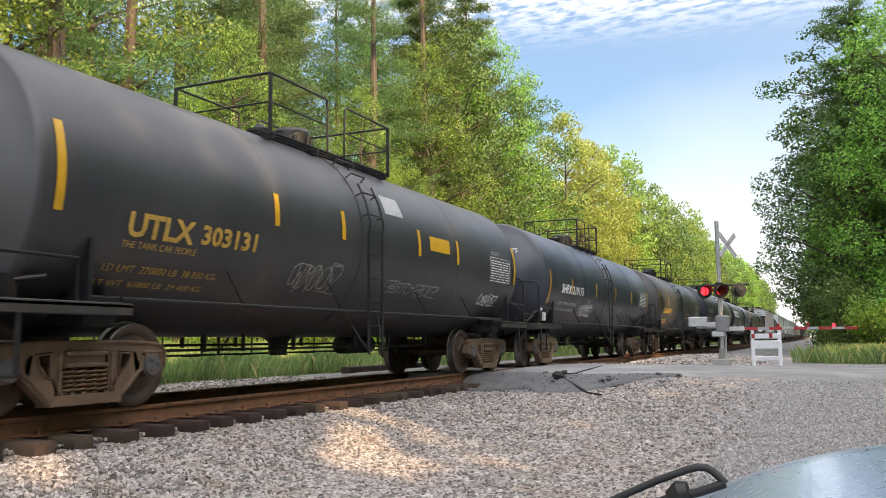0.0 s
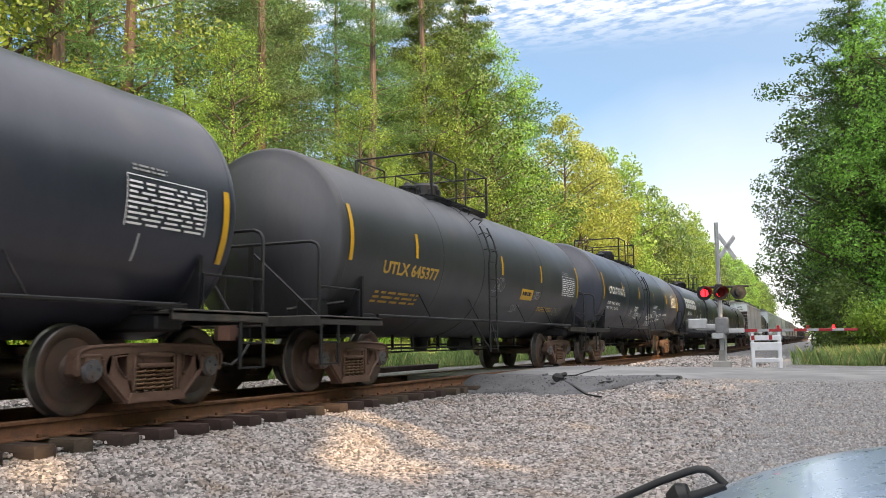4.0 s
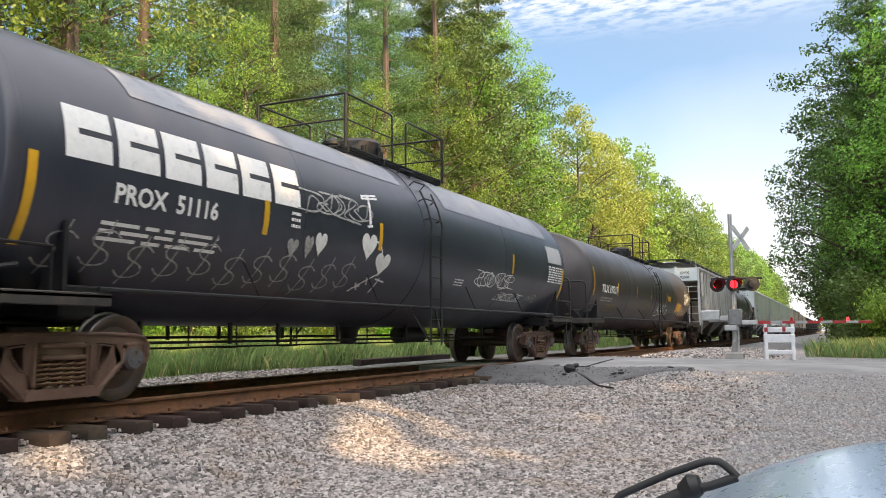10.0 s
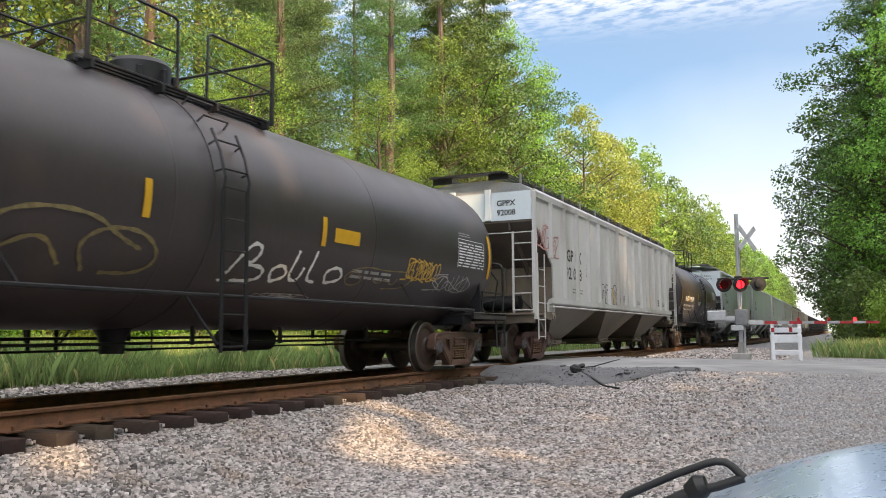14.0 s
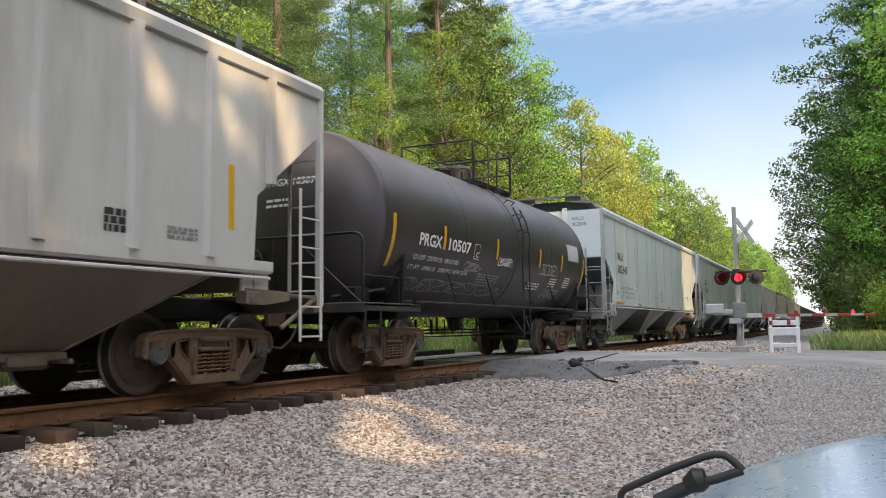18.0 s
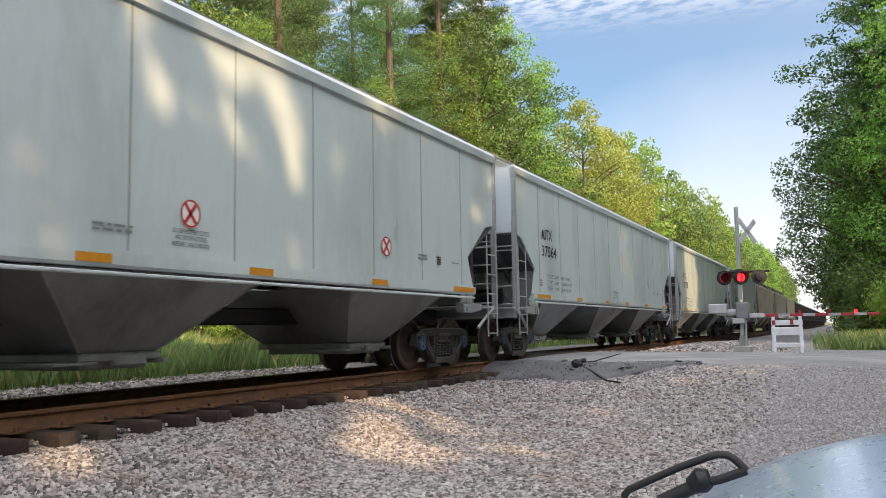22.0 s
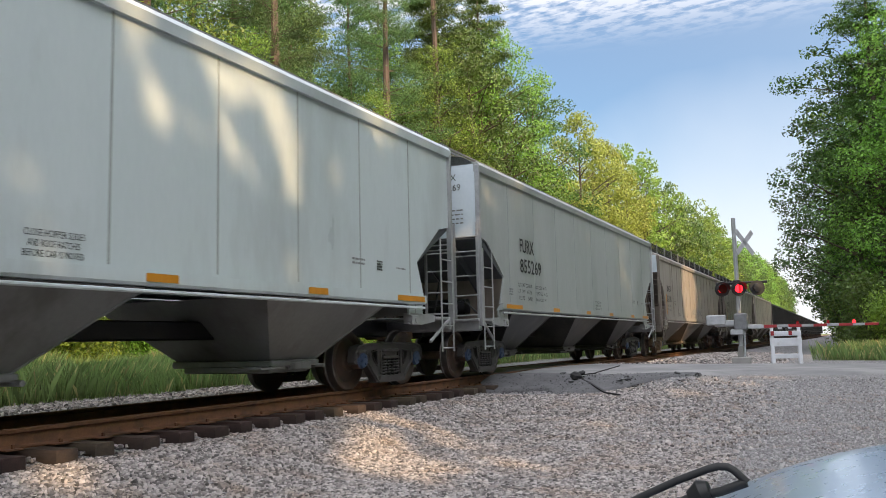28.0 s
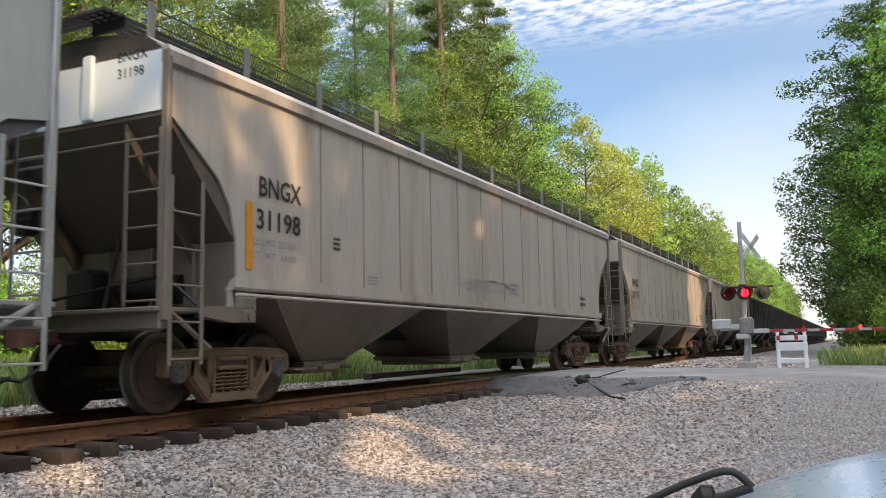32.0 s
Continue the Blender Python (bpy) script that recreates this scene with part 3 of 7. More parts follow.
def side_frame():
    s = Shape()
    mir = lambda q: [(-a, b) for a, b in reversed(q)]
    a, b = 0.94, 1.07
    s.prism([(-1.10, 0.585), (-0.62, 0.60), (-0.36, 0.625), (0.36, 0.625), (0.62, 0.60), (1.10, 0.585), (1.09, 0.635), (1.04, 0.675), (0.90, 0.705), (0.45, 0.725), (-0.45, 0.725), (-0.90, 0.705), (-1.04, 0.675), (-1.09, 0.635)], a, b)
    jaw = [(-1.115, 0.43), (-1.075, 0.40), (-1.03, 0.41), (-1.025, 0.50), (-1.03, 0.59), (-1.105, 0.59)]
    inner = [(-0.755, 0.43), (-0.70, 0.375), (-0.655, 0.40), (-0.62, 0.60), (-0.755, 0.60)]
    strut = [(-0.755, 0.43), (-0.745, 0.375), (-0.46, 0.115), (-0.36, 0.095), (-0.33, 0.20), (-0.37, 0.34), (-0.44, 0.36), (-0.52, 0.42), (-0.575, 0.50), (-0.595, 0.60), (-0.66, 0.60)]
    col = [(-0.36, 0.18), (-0.285, 0.18), (-0.275, 0.63), (-0.41, 0.63), (-0.415, 0.36)]
    for q in (jaw, inner, strut, col):
        s.prism(q, a, b - 0.006)
        s.prism(mir(q), a, b - 0.006)
    s.prism([(-0.44, 0.095), (0.44, 0.095), (0.39, 0.20), (-0.39, 0.20)], a - 0.05, b + 0.035)
    for k in (-1, 1):   # flanges round the openings, and the bearing adapters
        s.box(b, k * 0.325, 0.41, 0.040, 0.035, 0.38, 0.010)
        s.box(1.0, k * 0.89, 0.60, 0.16, 0.26, 0.06, 0.02)
        s.prism([(k * 0.99, 0.585), (k * 0.79, 0.585), (k * 0.775, 0.50), (k * 0.81, 0.545), (k * 0.97, 0.545), (k * 1.005, 0.50)][::k], a + 0.02, b + 0.012)
        s.tube([(b, k * 0.42, 0.13), (b, k * 0.66, 0.36), (b, k * 0.735, 0.42), (b, k * 0.75, 0.56)], 0.024, 6)
        s.tube([(b, k * 1.085, 0.46), (b, k * 1.085, 0.60), (b, k * 1.03, 0.66), (b, k * 0.90, 0.69), (b, k * 0.5, 0.708), (b, 0, 0.712)], 0.022, 6)
        s.tube([(b, k * 0.59, 0.585), (b, k * 0.43, 0.60), (b, k * 0.42, 0.38), (b, k * 0.45, 0.365), (b, k * 0.56, 0.49), (b, k * 0.59, 0.585)], 0.013, 6)
    s.box(1.02, 0, 0.60, 0.17, 0.52, 0.06, 0.02).box(1.02, 0, 0.485, 0.17, 0.52, 0.05, 0.015).box(1.00, 0, 0.54, 0.10, 0.52, 0.10, 0.01)
    return s


def softened(me, width):
    """Rounds a mesh's hard edges."""
    bm = bmesh.new()
    bm.from_mesh(me)
    hard = [e for e in bm.edges if len(e.link_faces) == 2 and e.calc_face_angle() > 0.6]
    bmesh.ops.bevel(bm, geom=hard, offset=width, segments=2, affect="EDGES", clamp_overlap=True)
    bm.to_mesh(me)
    bm.free()
    me.shade_smooth()
    me.set_sharp_from_angle(angle=radians(45))
    return me


def spring():
    pts = [(0.060 * math.cos(t * 0.6), 0.060 * math.sin(t * 0.6), 0.205 + t * 0.0042) for t in range(62)]
    return Shape().tube(pts, 0.014, 6)


def truck(parent, y, black=False):
    """A freight truck under its car at y; the meshes are shared."""
    if not TRUCK:
        b = Shape().prism([(-0.16, 0.50), (0.16, 0.50), (0.20, 0.58), (0.18, 0.70), (-0.18, 0.70), (-0.20, 0.58)], -1.06, 1.06)
        b.lathe([(0.68, 0.02), (0.68, 0.20), (0.80, 0.18), (0.80, 0.02)], "z", n=20)
        b.box(0, 0.42, 0.42, 1.5, 0.08, 0.10, 0.02).box(0, -0.42, 0.42, 1.5, 0.08, 0.10, 0.02)
        b.tube([(0.1, -0.5, 0.42), (0.1, 0.5, 0.42)], 0.03, 6)
        for tone, steel, cap in ((False, CAST, CAP), (True, CAST_BLACK, CAP_BLUE)):
            TRUCK["truck", tone] = b.mesh("truck", steel)
            TRUCK["side_frame", tone] = softened(side_frame().mesh("side_frame", steel), 0.010)
            TRUCK["wheelset", tone] = wheelset_mesh(cap)
            TRUCK["spring", tone] = spring().mesh("spring", CAST_BLACK if tone else SPRING)
        sh = Shape()
        sh.prism([(0.50, 0.36), (0.56, 0.30), (0.44, 0.62), (0.38, 0.60)], -0.05, 0.05)
        TRUCK["brake_shoe"] = sh.mesh("brake_shoe", FRAME)
    t = link(new("truck", TRUCK["truck", black]), parent)
    t.matrix_basis = pose(0, y, 0)
    for rz in (0, 180):
        o = link(new("side_frame", TRUCK["side_frame", black]), t)
        o.matrix_basis = pose(0, 0, 0, 0, 0, rz)
        for y in (-0.205, -0.07, 0.07, 0.205):
            o = link(new("spring", TRUCK["spring", black]), t)
            o.matrix_basis = pose(1.03 if rz == 0 else -1.03, y, 0)
        for x in (-0.75, 0.75):
            o = link(new("brake_shoe", TRUCK["brake_shoe"]), t)
            o.matrix_basis = pose(x, 0, 0, 0, 0, rz)
    for k in (-1, 1):
        w = link(new("wheelset", TRUCK["wheelset", black]), t)
        w.matrix_basis = pose(0, k * 0.89, WHEEL_R)
        WHEELS.append((w, k))
    return t


WHEELS, TRAIN = [], []


def coupler(parent, y, k):
    """Knuckle coupler at the car's end; k: the way that it points."""
    s = Shape()
    s.box(0, y - k * 0.25, 0.87, 0.16, 0.7, 0.17, 0.03)
    s.prism([(-0.12, y), (0.13, y), (0.16, y + k * 0.18), (0.05, y + k * 0.30), (-0.03, y + k * 0.26), (0.02, y + k * 0.14), (-0.10, y + k * 0.20), (-0.15, y + k * 0.10)], 0.76, 1.0, "z")
    c = part("coupler", s, CAST, parent, "rusty knuckle coupler")
    h = Shape().tube([(0.25, y - k * 0.2, 0.78), (0.28, y + k * 0.05, 0.55), (0.24, y + k * 0.25, 0.42), (0.16, y + k * 0.42, 0.46)], 0.022, 8)
    part("air_hose", h, RUBBER, parent)
    return c


RUNGS = {}


def ladder(car, name, x, y0, y1, z0, z1, mat, across="y", step=0.38, r=0.013):
    """Two flat stiles and round rungs, across y (on a side) or x (on an end)."""
    turn = pose(0, 0, 0) if across == "y" else pose(0, 0, 0, 0, 0, 90)
    key = (mat.name, round(z1 - z0, 2), round(abs(y1 - y0), 2))
    if key not in RUNGS:
        RUNGS[key] = (Shape().box(0, 0, (z1 - z0) / 2, 0.012, 0.055, z1 - z0, 0.003).mesh("stile", mat), Shape().tube([(0, -abs(y1 - y0) / 2, 0), (0, abs(y1 - y0) / 2, 0)], r, 6).mesh("rung", mat))
    stile, rung = RUNGS[key]
    put = (lambda a, z: pose(x, a, z)) if across == "y" else (lambda a, z: pose(a, x, z) @ turn)
    head = link(new(name, stile), car)
    head.matrix_basis = put(y0, z0)
    back = head.matrix_basis.inverted()
    link(new("stile", stile), head).matrix_basis = back @ put(y1, z0)
    z = z0 + 0.06
    while z < z1:
        link(new("rung", rung), head).matrix_basis = back @ put((y0 + y1) / 2, z)
        z += step
    return head


# ---- tank cars ----
def dish_depth(r, R):
    """How far a tank's head stands out at the radius r."""
    return 0.11 + math.sqrt((1.7 * R) ** 2 - r * r) - math.sqrt((1.7 * R) ** 2 - (R - 0.08) ** 2)


def dished(R):
    """Half outline of a tank's head: (outwards, radius), from the shell to the middle."""
    knuckle = [(0.11 * math.sin(t * math.pi / 12), R - 0.08 + 0.08 * math.cos(t * math.pi / 12)) for t in range(6)]
    return knuckle + [(dish_depth(r, R), r) for r in [(R - 0.08) * (1 - k / 9) + 0.02 * k / 9 for k in range(10)]]


def tank_car(label, paint, sl, sr, R, zc, lad, stripes, plat=1.5, ends=2.3, dome=0.3, marks=()):
    """sl, sr: the end stripes, y in the train's own measure; lad: its side ladder; stripes: (y, foot, height)."""
    mid = (sl + sr) / 2
    car = thing("tank_car", label, "tank car", "cars of the freight train")
    TRAIN.append((car, mid))
    a, b = sl - 0.12 - mid, sr + 0.12 - mid
    L, ld = b - a, lad - mid
    half = dished(R)
    prof = [(a - d, r) for d, r in reversed(half)] + [(a + L * k / 4, R) for k in range(1, 4)] + [(b + d, r) for d, r in half]
    tank = part("tank", Shape().lathe(prof, "y", (0, 0, zc), n=72), paint, car)
    seams = [a + 0.02, a + L * 0.27, a + L * 0.5, a + L * 0.74, b - 0.02]
    for y in seams:
        part("weld_seam", Shape().lathe([(y - 0.02, R - 0.004), (y - 0.008, R + 0.004), (y + 0.008, R + 0.004), (y + 0.02, R - 0.004)], "y", (0, 0, zc), n=72), paint, tank)
    band = Shape()
    band.lathe([(ld - 0.24, R - 0.002), (ld - 0.24, R + 0.010), (ld + 0.24, R + 0.010), (ld + 0.24, R - 0.002)], "y", (0, 0, zc), n=72)
    part("tank_band", band, paint, tank)
    e0, e1 = sl - 0.85 - mid, sr + 0.85 - mid
    for y, z, h in [(sl, ends - 0.43, 0.86), (sr, ends - 0.43, 0.86)] + list(stripes):
        on_tank("reflective_stripe", strip(0.10, h, 6), YELLOW, car, y - mid - 0.05, z, R, zc, 0.012, "yellow reflective stripe")
    for k, e, tc in ((-1, e0, sl + 0.76 - mid), (1, e1, sr - 0.62 - mid)):
        truck(car, tc)
        inner = tc - k * 1.1
        sill = Shape().box(0, (e + inner) / 2, 0.92, 0.55, abs(e - inner), 0.26, 0.02)
        sill.box(0, tc, 0.95, 2.5, 0.42, 0.20, 0.03)
        part("stub_sill", sill, FRAME, car)
        deck = Shape().box(0, (e + tc - k * 0.2) / 2, 1.06, 2.94, abs(e - tc + k * 0.2), 0.045, 0.01)
        for x in (-1.44, 1.44):
            deck.box(x, (e + tc - k * 0.2) / 2, 1.03, 0.06, abs(e - tc + k * 0.2), 0.13, 0.01)
        deck.box(0, e, 1.02, 2.94, 0.06, 0.15, 0.01)
        part("end_platform", deck, DECK, car, "dusty black steel end platform")
        rail = Shape()
        y = e + 0.04 * k * -1
        for x in (-1, 1):
            pts = [(x * 1.42, y, 0.98), (x * 1.42, y, 2.02), (x * 1.38, y, 2.10), (x * 1.28, y, 2.14), (x * 0.25, y, 2.14)]
            rail.tube(pts, 0.024, 8)
            rail.tube([(x * 1.42, y - k * 1.1, 1.0), (x * 1.42, y - k * 1.1, 1.5), (x * 1.42, y - k * 0.2, 1.5), (x * 1.42, y, 1.5)], 0.018, 6)
        rail.box(0.25, y, 1.62, 0.09, 0.03, 1.1, 0.005).box(-0.25, y, 1.62, 0.09, 0.03, 1.1, 0.005)
        rail.tube([(0.25, y, 2.05), (1.2, y - k * 0.35, 1.08)], 0.02, 6)
        rail.tube([(-0.25, y, 2.14), (0.25, y, 2.14)], 0.024, 8)
        part("end_handrail", rail, FRAME, car, "bent steel pipe handrail")
        for x in (-1, 1):
            st = Shape()
            for yy in (e - k * 0.05, e - k * 0.50):
                st.box(x * 1.45, yy, 0.72, 0.03, 0.05, 0.62, 0.006)
            for z in (0.42, 0.72):
                st.tube([(x * 1.45, e - k * 0.05, z), (x * 1.45, e - k * 0.50, z)], 0.014, 6)
            part("sill_step", st, FRAME, car)
            sd = Shape().box(x * 1.15, tc, 1.12, 0.30, 0.5, 0.10, 0.02)
            sd.prism([(x * 1.05, 1.05), (x * 1.40, 1.05), (x * (R - 0.08), zc - 0.55), (x * (R - 0.17), zc - 0.75)], tc + k * 0.30 - 0.025, tc + k * 0.30 + 0.025, "y")
            part("saddle_bracket", sd, FRAME, car)
        coupler(car, e + k * 0.12, k)
        if k < 0:
            bw = Shape()
            ring = [(-0.75 + 0.28 * math.cos(t * math.pi / 10), e + 0.10, 1.75 + 0.28 * math.sin(t * math.pi / 10)) for t in range(21)]
            bw.tube(ring, 0.016, 6)
            for t in range(5):
                bw.tube([(-0.75, e + 0.14, 1.75), (-0.75 + 0.28 * math.cos(t * 1.257), e + 0.10, 1.75 + 0.28 * math.sin(t * 1.257))], 0.012, 6)
            bw.box(-0.75, e + 0.22, 1.72, 0.26, 0.16, 0.36, 0.03)
            part("brake_wheel", bw, FRAME, car, "black spoked brake wheel")
            bx = Shape().box(0.98, e + 0.55, 1.22, 0.30, 0.42, 0.28, 0.03).tube([(0.7, e + 0.3, 1.2), (1.3, e + 0.9, 1.32)], 0.03, 8)
            part("valve_box", bx, FRAME, car)
    # long side pipes with struts to the tank
    t0, t1 = sl + 1.1 - mid, sr - 1.1 - mid
    for x in (-1, 1):
        part("side_pipe", Shape().tube([(x * 1.46, t0 - 0.3, 1.13), (x * 1.46, t1 + 0.3, 1.13)], 0.026, 8), FRAME, car, "long steel side pipe")
        for f in (0.16, 0.38, 0.66, 0.86):
            y = t0 + (t1 - t0) * f
            part("pipe_strut", Shape().tube([(x * 1.46, y, 1.13), (x * (R - 0.18), y - 0.14, zc - 0.72)], 0.011, 6), FRAME, car)
    # side ladder and top platform
    for x in (1, -1):
        l = Shape()
        for y in (ld - 0.21, ld + 0.21):
            l.box(x * (R + 0.09), y, 1.42, 0.02, 0.06, 1.85, 0.004)
            l.tube([(x * (R + 0.09), y, 2.33)] + [(x * (R + 0.13) * math.cos(t), y, zc + (R + 0.13) * math.sin(t)) for t in (0.15, 0.35, 0.55)], 0.018, 6)
        for k in range(6):
            l.tube([(x * (R + 0.09), ld - 0.21, 0.56 + k * 0.36), (x * (R + 0.09), ld + 0.21, 0.56 + k * 0.36)], 0.013, 6)
        for t in (0.22, 0.45, 0.68, 0.90):
            l.tube([(x * (R + 0.02) * math.cos(t), ld - 0.23, zc + (R + 0.02) * math.sin(t)), (x * (R + 0.13) * math.cos(t), ld - 0.21, zc + (R + 0.13) * math.sin(t)),
                    (x * (R + 0.13) * math.cos(t), ld + 0.21, zc + (R + 0.13) * math.sin(t)), (x * (R + 0.02) * math.cos(t), ld + 0.23, zc + (R + 0.02) * math.sin(t))], 0.013, 6)
        for k in (-1, 1):
            l.tube([(x * 1.30, ld + k * 0.52, 1.14), (x * (R + 0.08), ld + k * 0.25, 0.58)], 0.018, 6)
        part("side_ladder", l, FRAME, car, "black steel side ladder")
    top = zc + R
    plank = Shape().box(0, 0, 0, 0.05, plat * 2, 0.03, 0.004).mesh("walkway_plank", FRAME)
    cross = Shape().box(0, 0, 0, 0.5, 0.05, 0.10, 0.005).mesh("walkway_bracket", FRAME)
    for x in (-0.62, 0.62):
        for j in range(5):
            link(new("walkway_plank", plank), car).matrix_basis = pose(x - 0.20 + j * 0.10, ld, top - 0.10)
        for f in (-0.95, -0.3, 0.3, 0.95):
            link(new("walkway_bracket", cross), car).matrix_basis = pose(x, ld + f * plat, top - 0.16)
    post = Shape().box(0, 0, 0, 0.05, 0.05, 0.90, 0.008).mesh("railing_post", FRAME)
    for x in (-0.86, 0.86):
        for y in (ld - plat, ld + plat):
            link(new("railing_post", post), car).matrix_basis = pose(x, y, top + 0.30)
        for k in (-1, 1):
            part("railing_pipe", Shape().tube([(x, ld + k * plat, top + 0.74), (x, ld + k * 0.32, top + 0.74), (x, ld + k * 0.26, top + 0.70), (x, ld + k * 0.25, top - 0.1)], 0.020, 6), FRAME, car, "bent black railing pipe")
            part("middle_rail", Shape().tube([(x, ld + k * plat, top + 0.32), (x, ld + k * 0.25, top + 0.32)], 0.014, 6), FRAME, car)
    for y in (ld - plat, ld + plat):
        part("railing_pipe", Shape().tube([(-0.86, y, top + 0.74), (0.86, y, top + 0.74)], 0.020, 6), FRAME, car)
        part("middle_rail", Shape().tube([(-0.86, y, top + 0.32), (0.86, y, top + 0.32)], 0.014, 6), FRAME, car)
    dm = Shape().lathe([(top - 0.10, 0.02), (top - 0.10, dome + 0.05), (top + 0.06, dome + 0.05), (top + 0.06, dome), (top + 0.34, dome), (top + 0.40, dome - 0.05), (top + 0.41, 0.02)], "z", (0, ld, 0), n=28)
    house = part("manway_dome", dm, FRAME, car, "bolted black dome housing")
    lug = Shape().box(0, 0, 0, 0.06, 0.06, 0.2, 0.01).mesh("dome_lug", FRAME)
    for k in range(8):
        link(new("dome_lug", lug), house).matrix_basis = pose((dome + 0.03) * math.cos(k * 0.785), ld + (dome + 0.03) * math.sin(k * 0.785), top + 0.16)
    vent = Shape().lathe([(top - 0.06, 0.02), (top - 0.06, 0.15), (top + 0.16, 0.15), (top + 0.16, 0.19), (top + 0.21, 0.19), (top + 0.24, 0.10), (top + 0.30, 0.06), (top + 0.30, 0.02)], "z", (0, ld - 0.85, 0), n=18)
    part("relief_valve", vent, FRAME, car)
    # outlet and brake gear underneath
    und = Shape().lathe([(zc - R - 0.28, 0.02), (zc - R - 0.28, 0.14), (zc - R - 0.08, 0.16), (zc - R + 0.05, 0.26), (zc - R + 0.05, 0.02)], "z", (0, ld - 0.3, 0), n=16)
    part("bottom_outlet", und, FRAME, car)
    gear = Shape()
    gear.tube([(-0.75, t0, 0.66), (-0.75, t1, 0.66)], 0.020, 6).tube([(0.35, t0, 0.60), (0.35, t1, 0.60)], 0.018, 6).tube([(-0.3, t0 + 1.5, 0.52), (-0.3, t1 - 1.5, 0.52)], 0.014, 6)
    for f in (0.10, 0.22, 0.30, 0.42, 0.60, 0.72, 0.88):
        y = t0 + (t1 - t0) * f
        gear.box(-0.75, y, 0.80, 0.05, 0.05, 0.36, 0.006).box(0.35, y, 0.72, 0.05, 0.05, 0.30, 0.006)
        gear.tube([(-0.75, y, 0.50), (-0.75, y + 0.42, 0.50), (-0.75, y + 0.42, 0.90)], 0.016, 6)
    part("brake_rigging", gear, FRAME, car)
    res = Shape().lathe([(-0.55, 0.02), (-0.52, 0.16), (0.52, 0.16), (0.55, 0.02)], "y", (-0.2, ld + 2.4, zc - R - 0.14), n=16)
    part("air_reservoir", res, FRAME, car)
    for mk in marks:
        kind, name, mat, y, z = mk[:5]
        flat = {"text": letters, "bars": bars, "strip": strip, "tag": sprayed, "lines": ribbon, "heart": heart}[kind](*mk[5])
        on_tank(name, flat, mat, car, y - mid, z, R, zc, mk[6] if len(mk) > 6 else (0.009 if kind != "strip" else 0.007))
    return car


def head_text(car, lines, sl, mid, R, zc, mat):
    """Small marks on the tank's curved end."""
    for body, size, x, z in lines:
        vs, fs = letters(body, size) if body[0] != "#" else bars(0.5, size, 2, len(body))
        s = Shape()
        for u, v in vs:
            xx, zz = x + u, z + v
            s.v.append((xx, sl - 0.12 - mid - dish_depth(min(R - 0.1, math.hypot(xx, zz - zc)), R) - 0.010, zz))
        s.f = list(fs)
        part("end_lettering", s, mat, car, smooth=0)


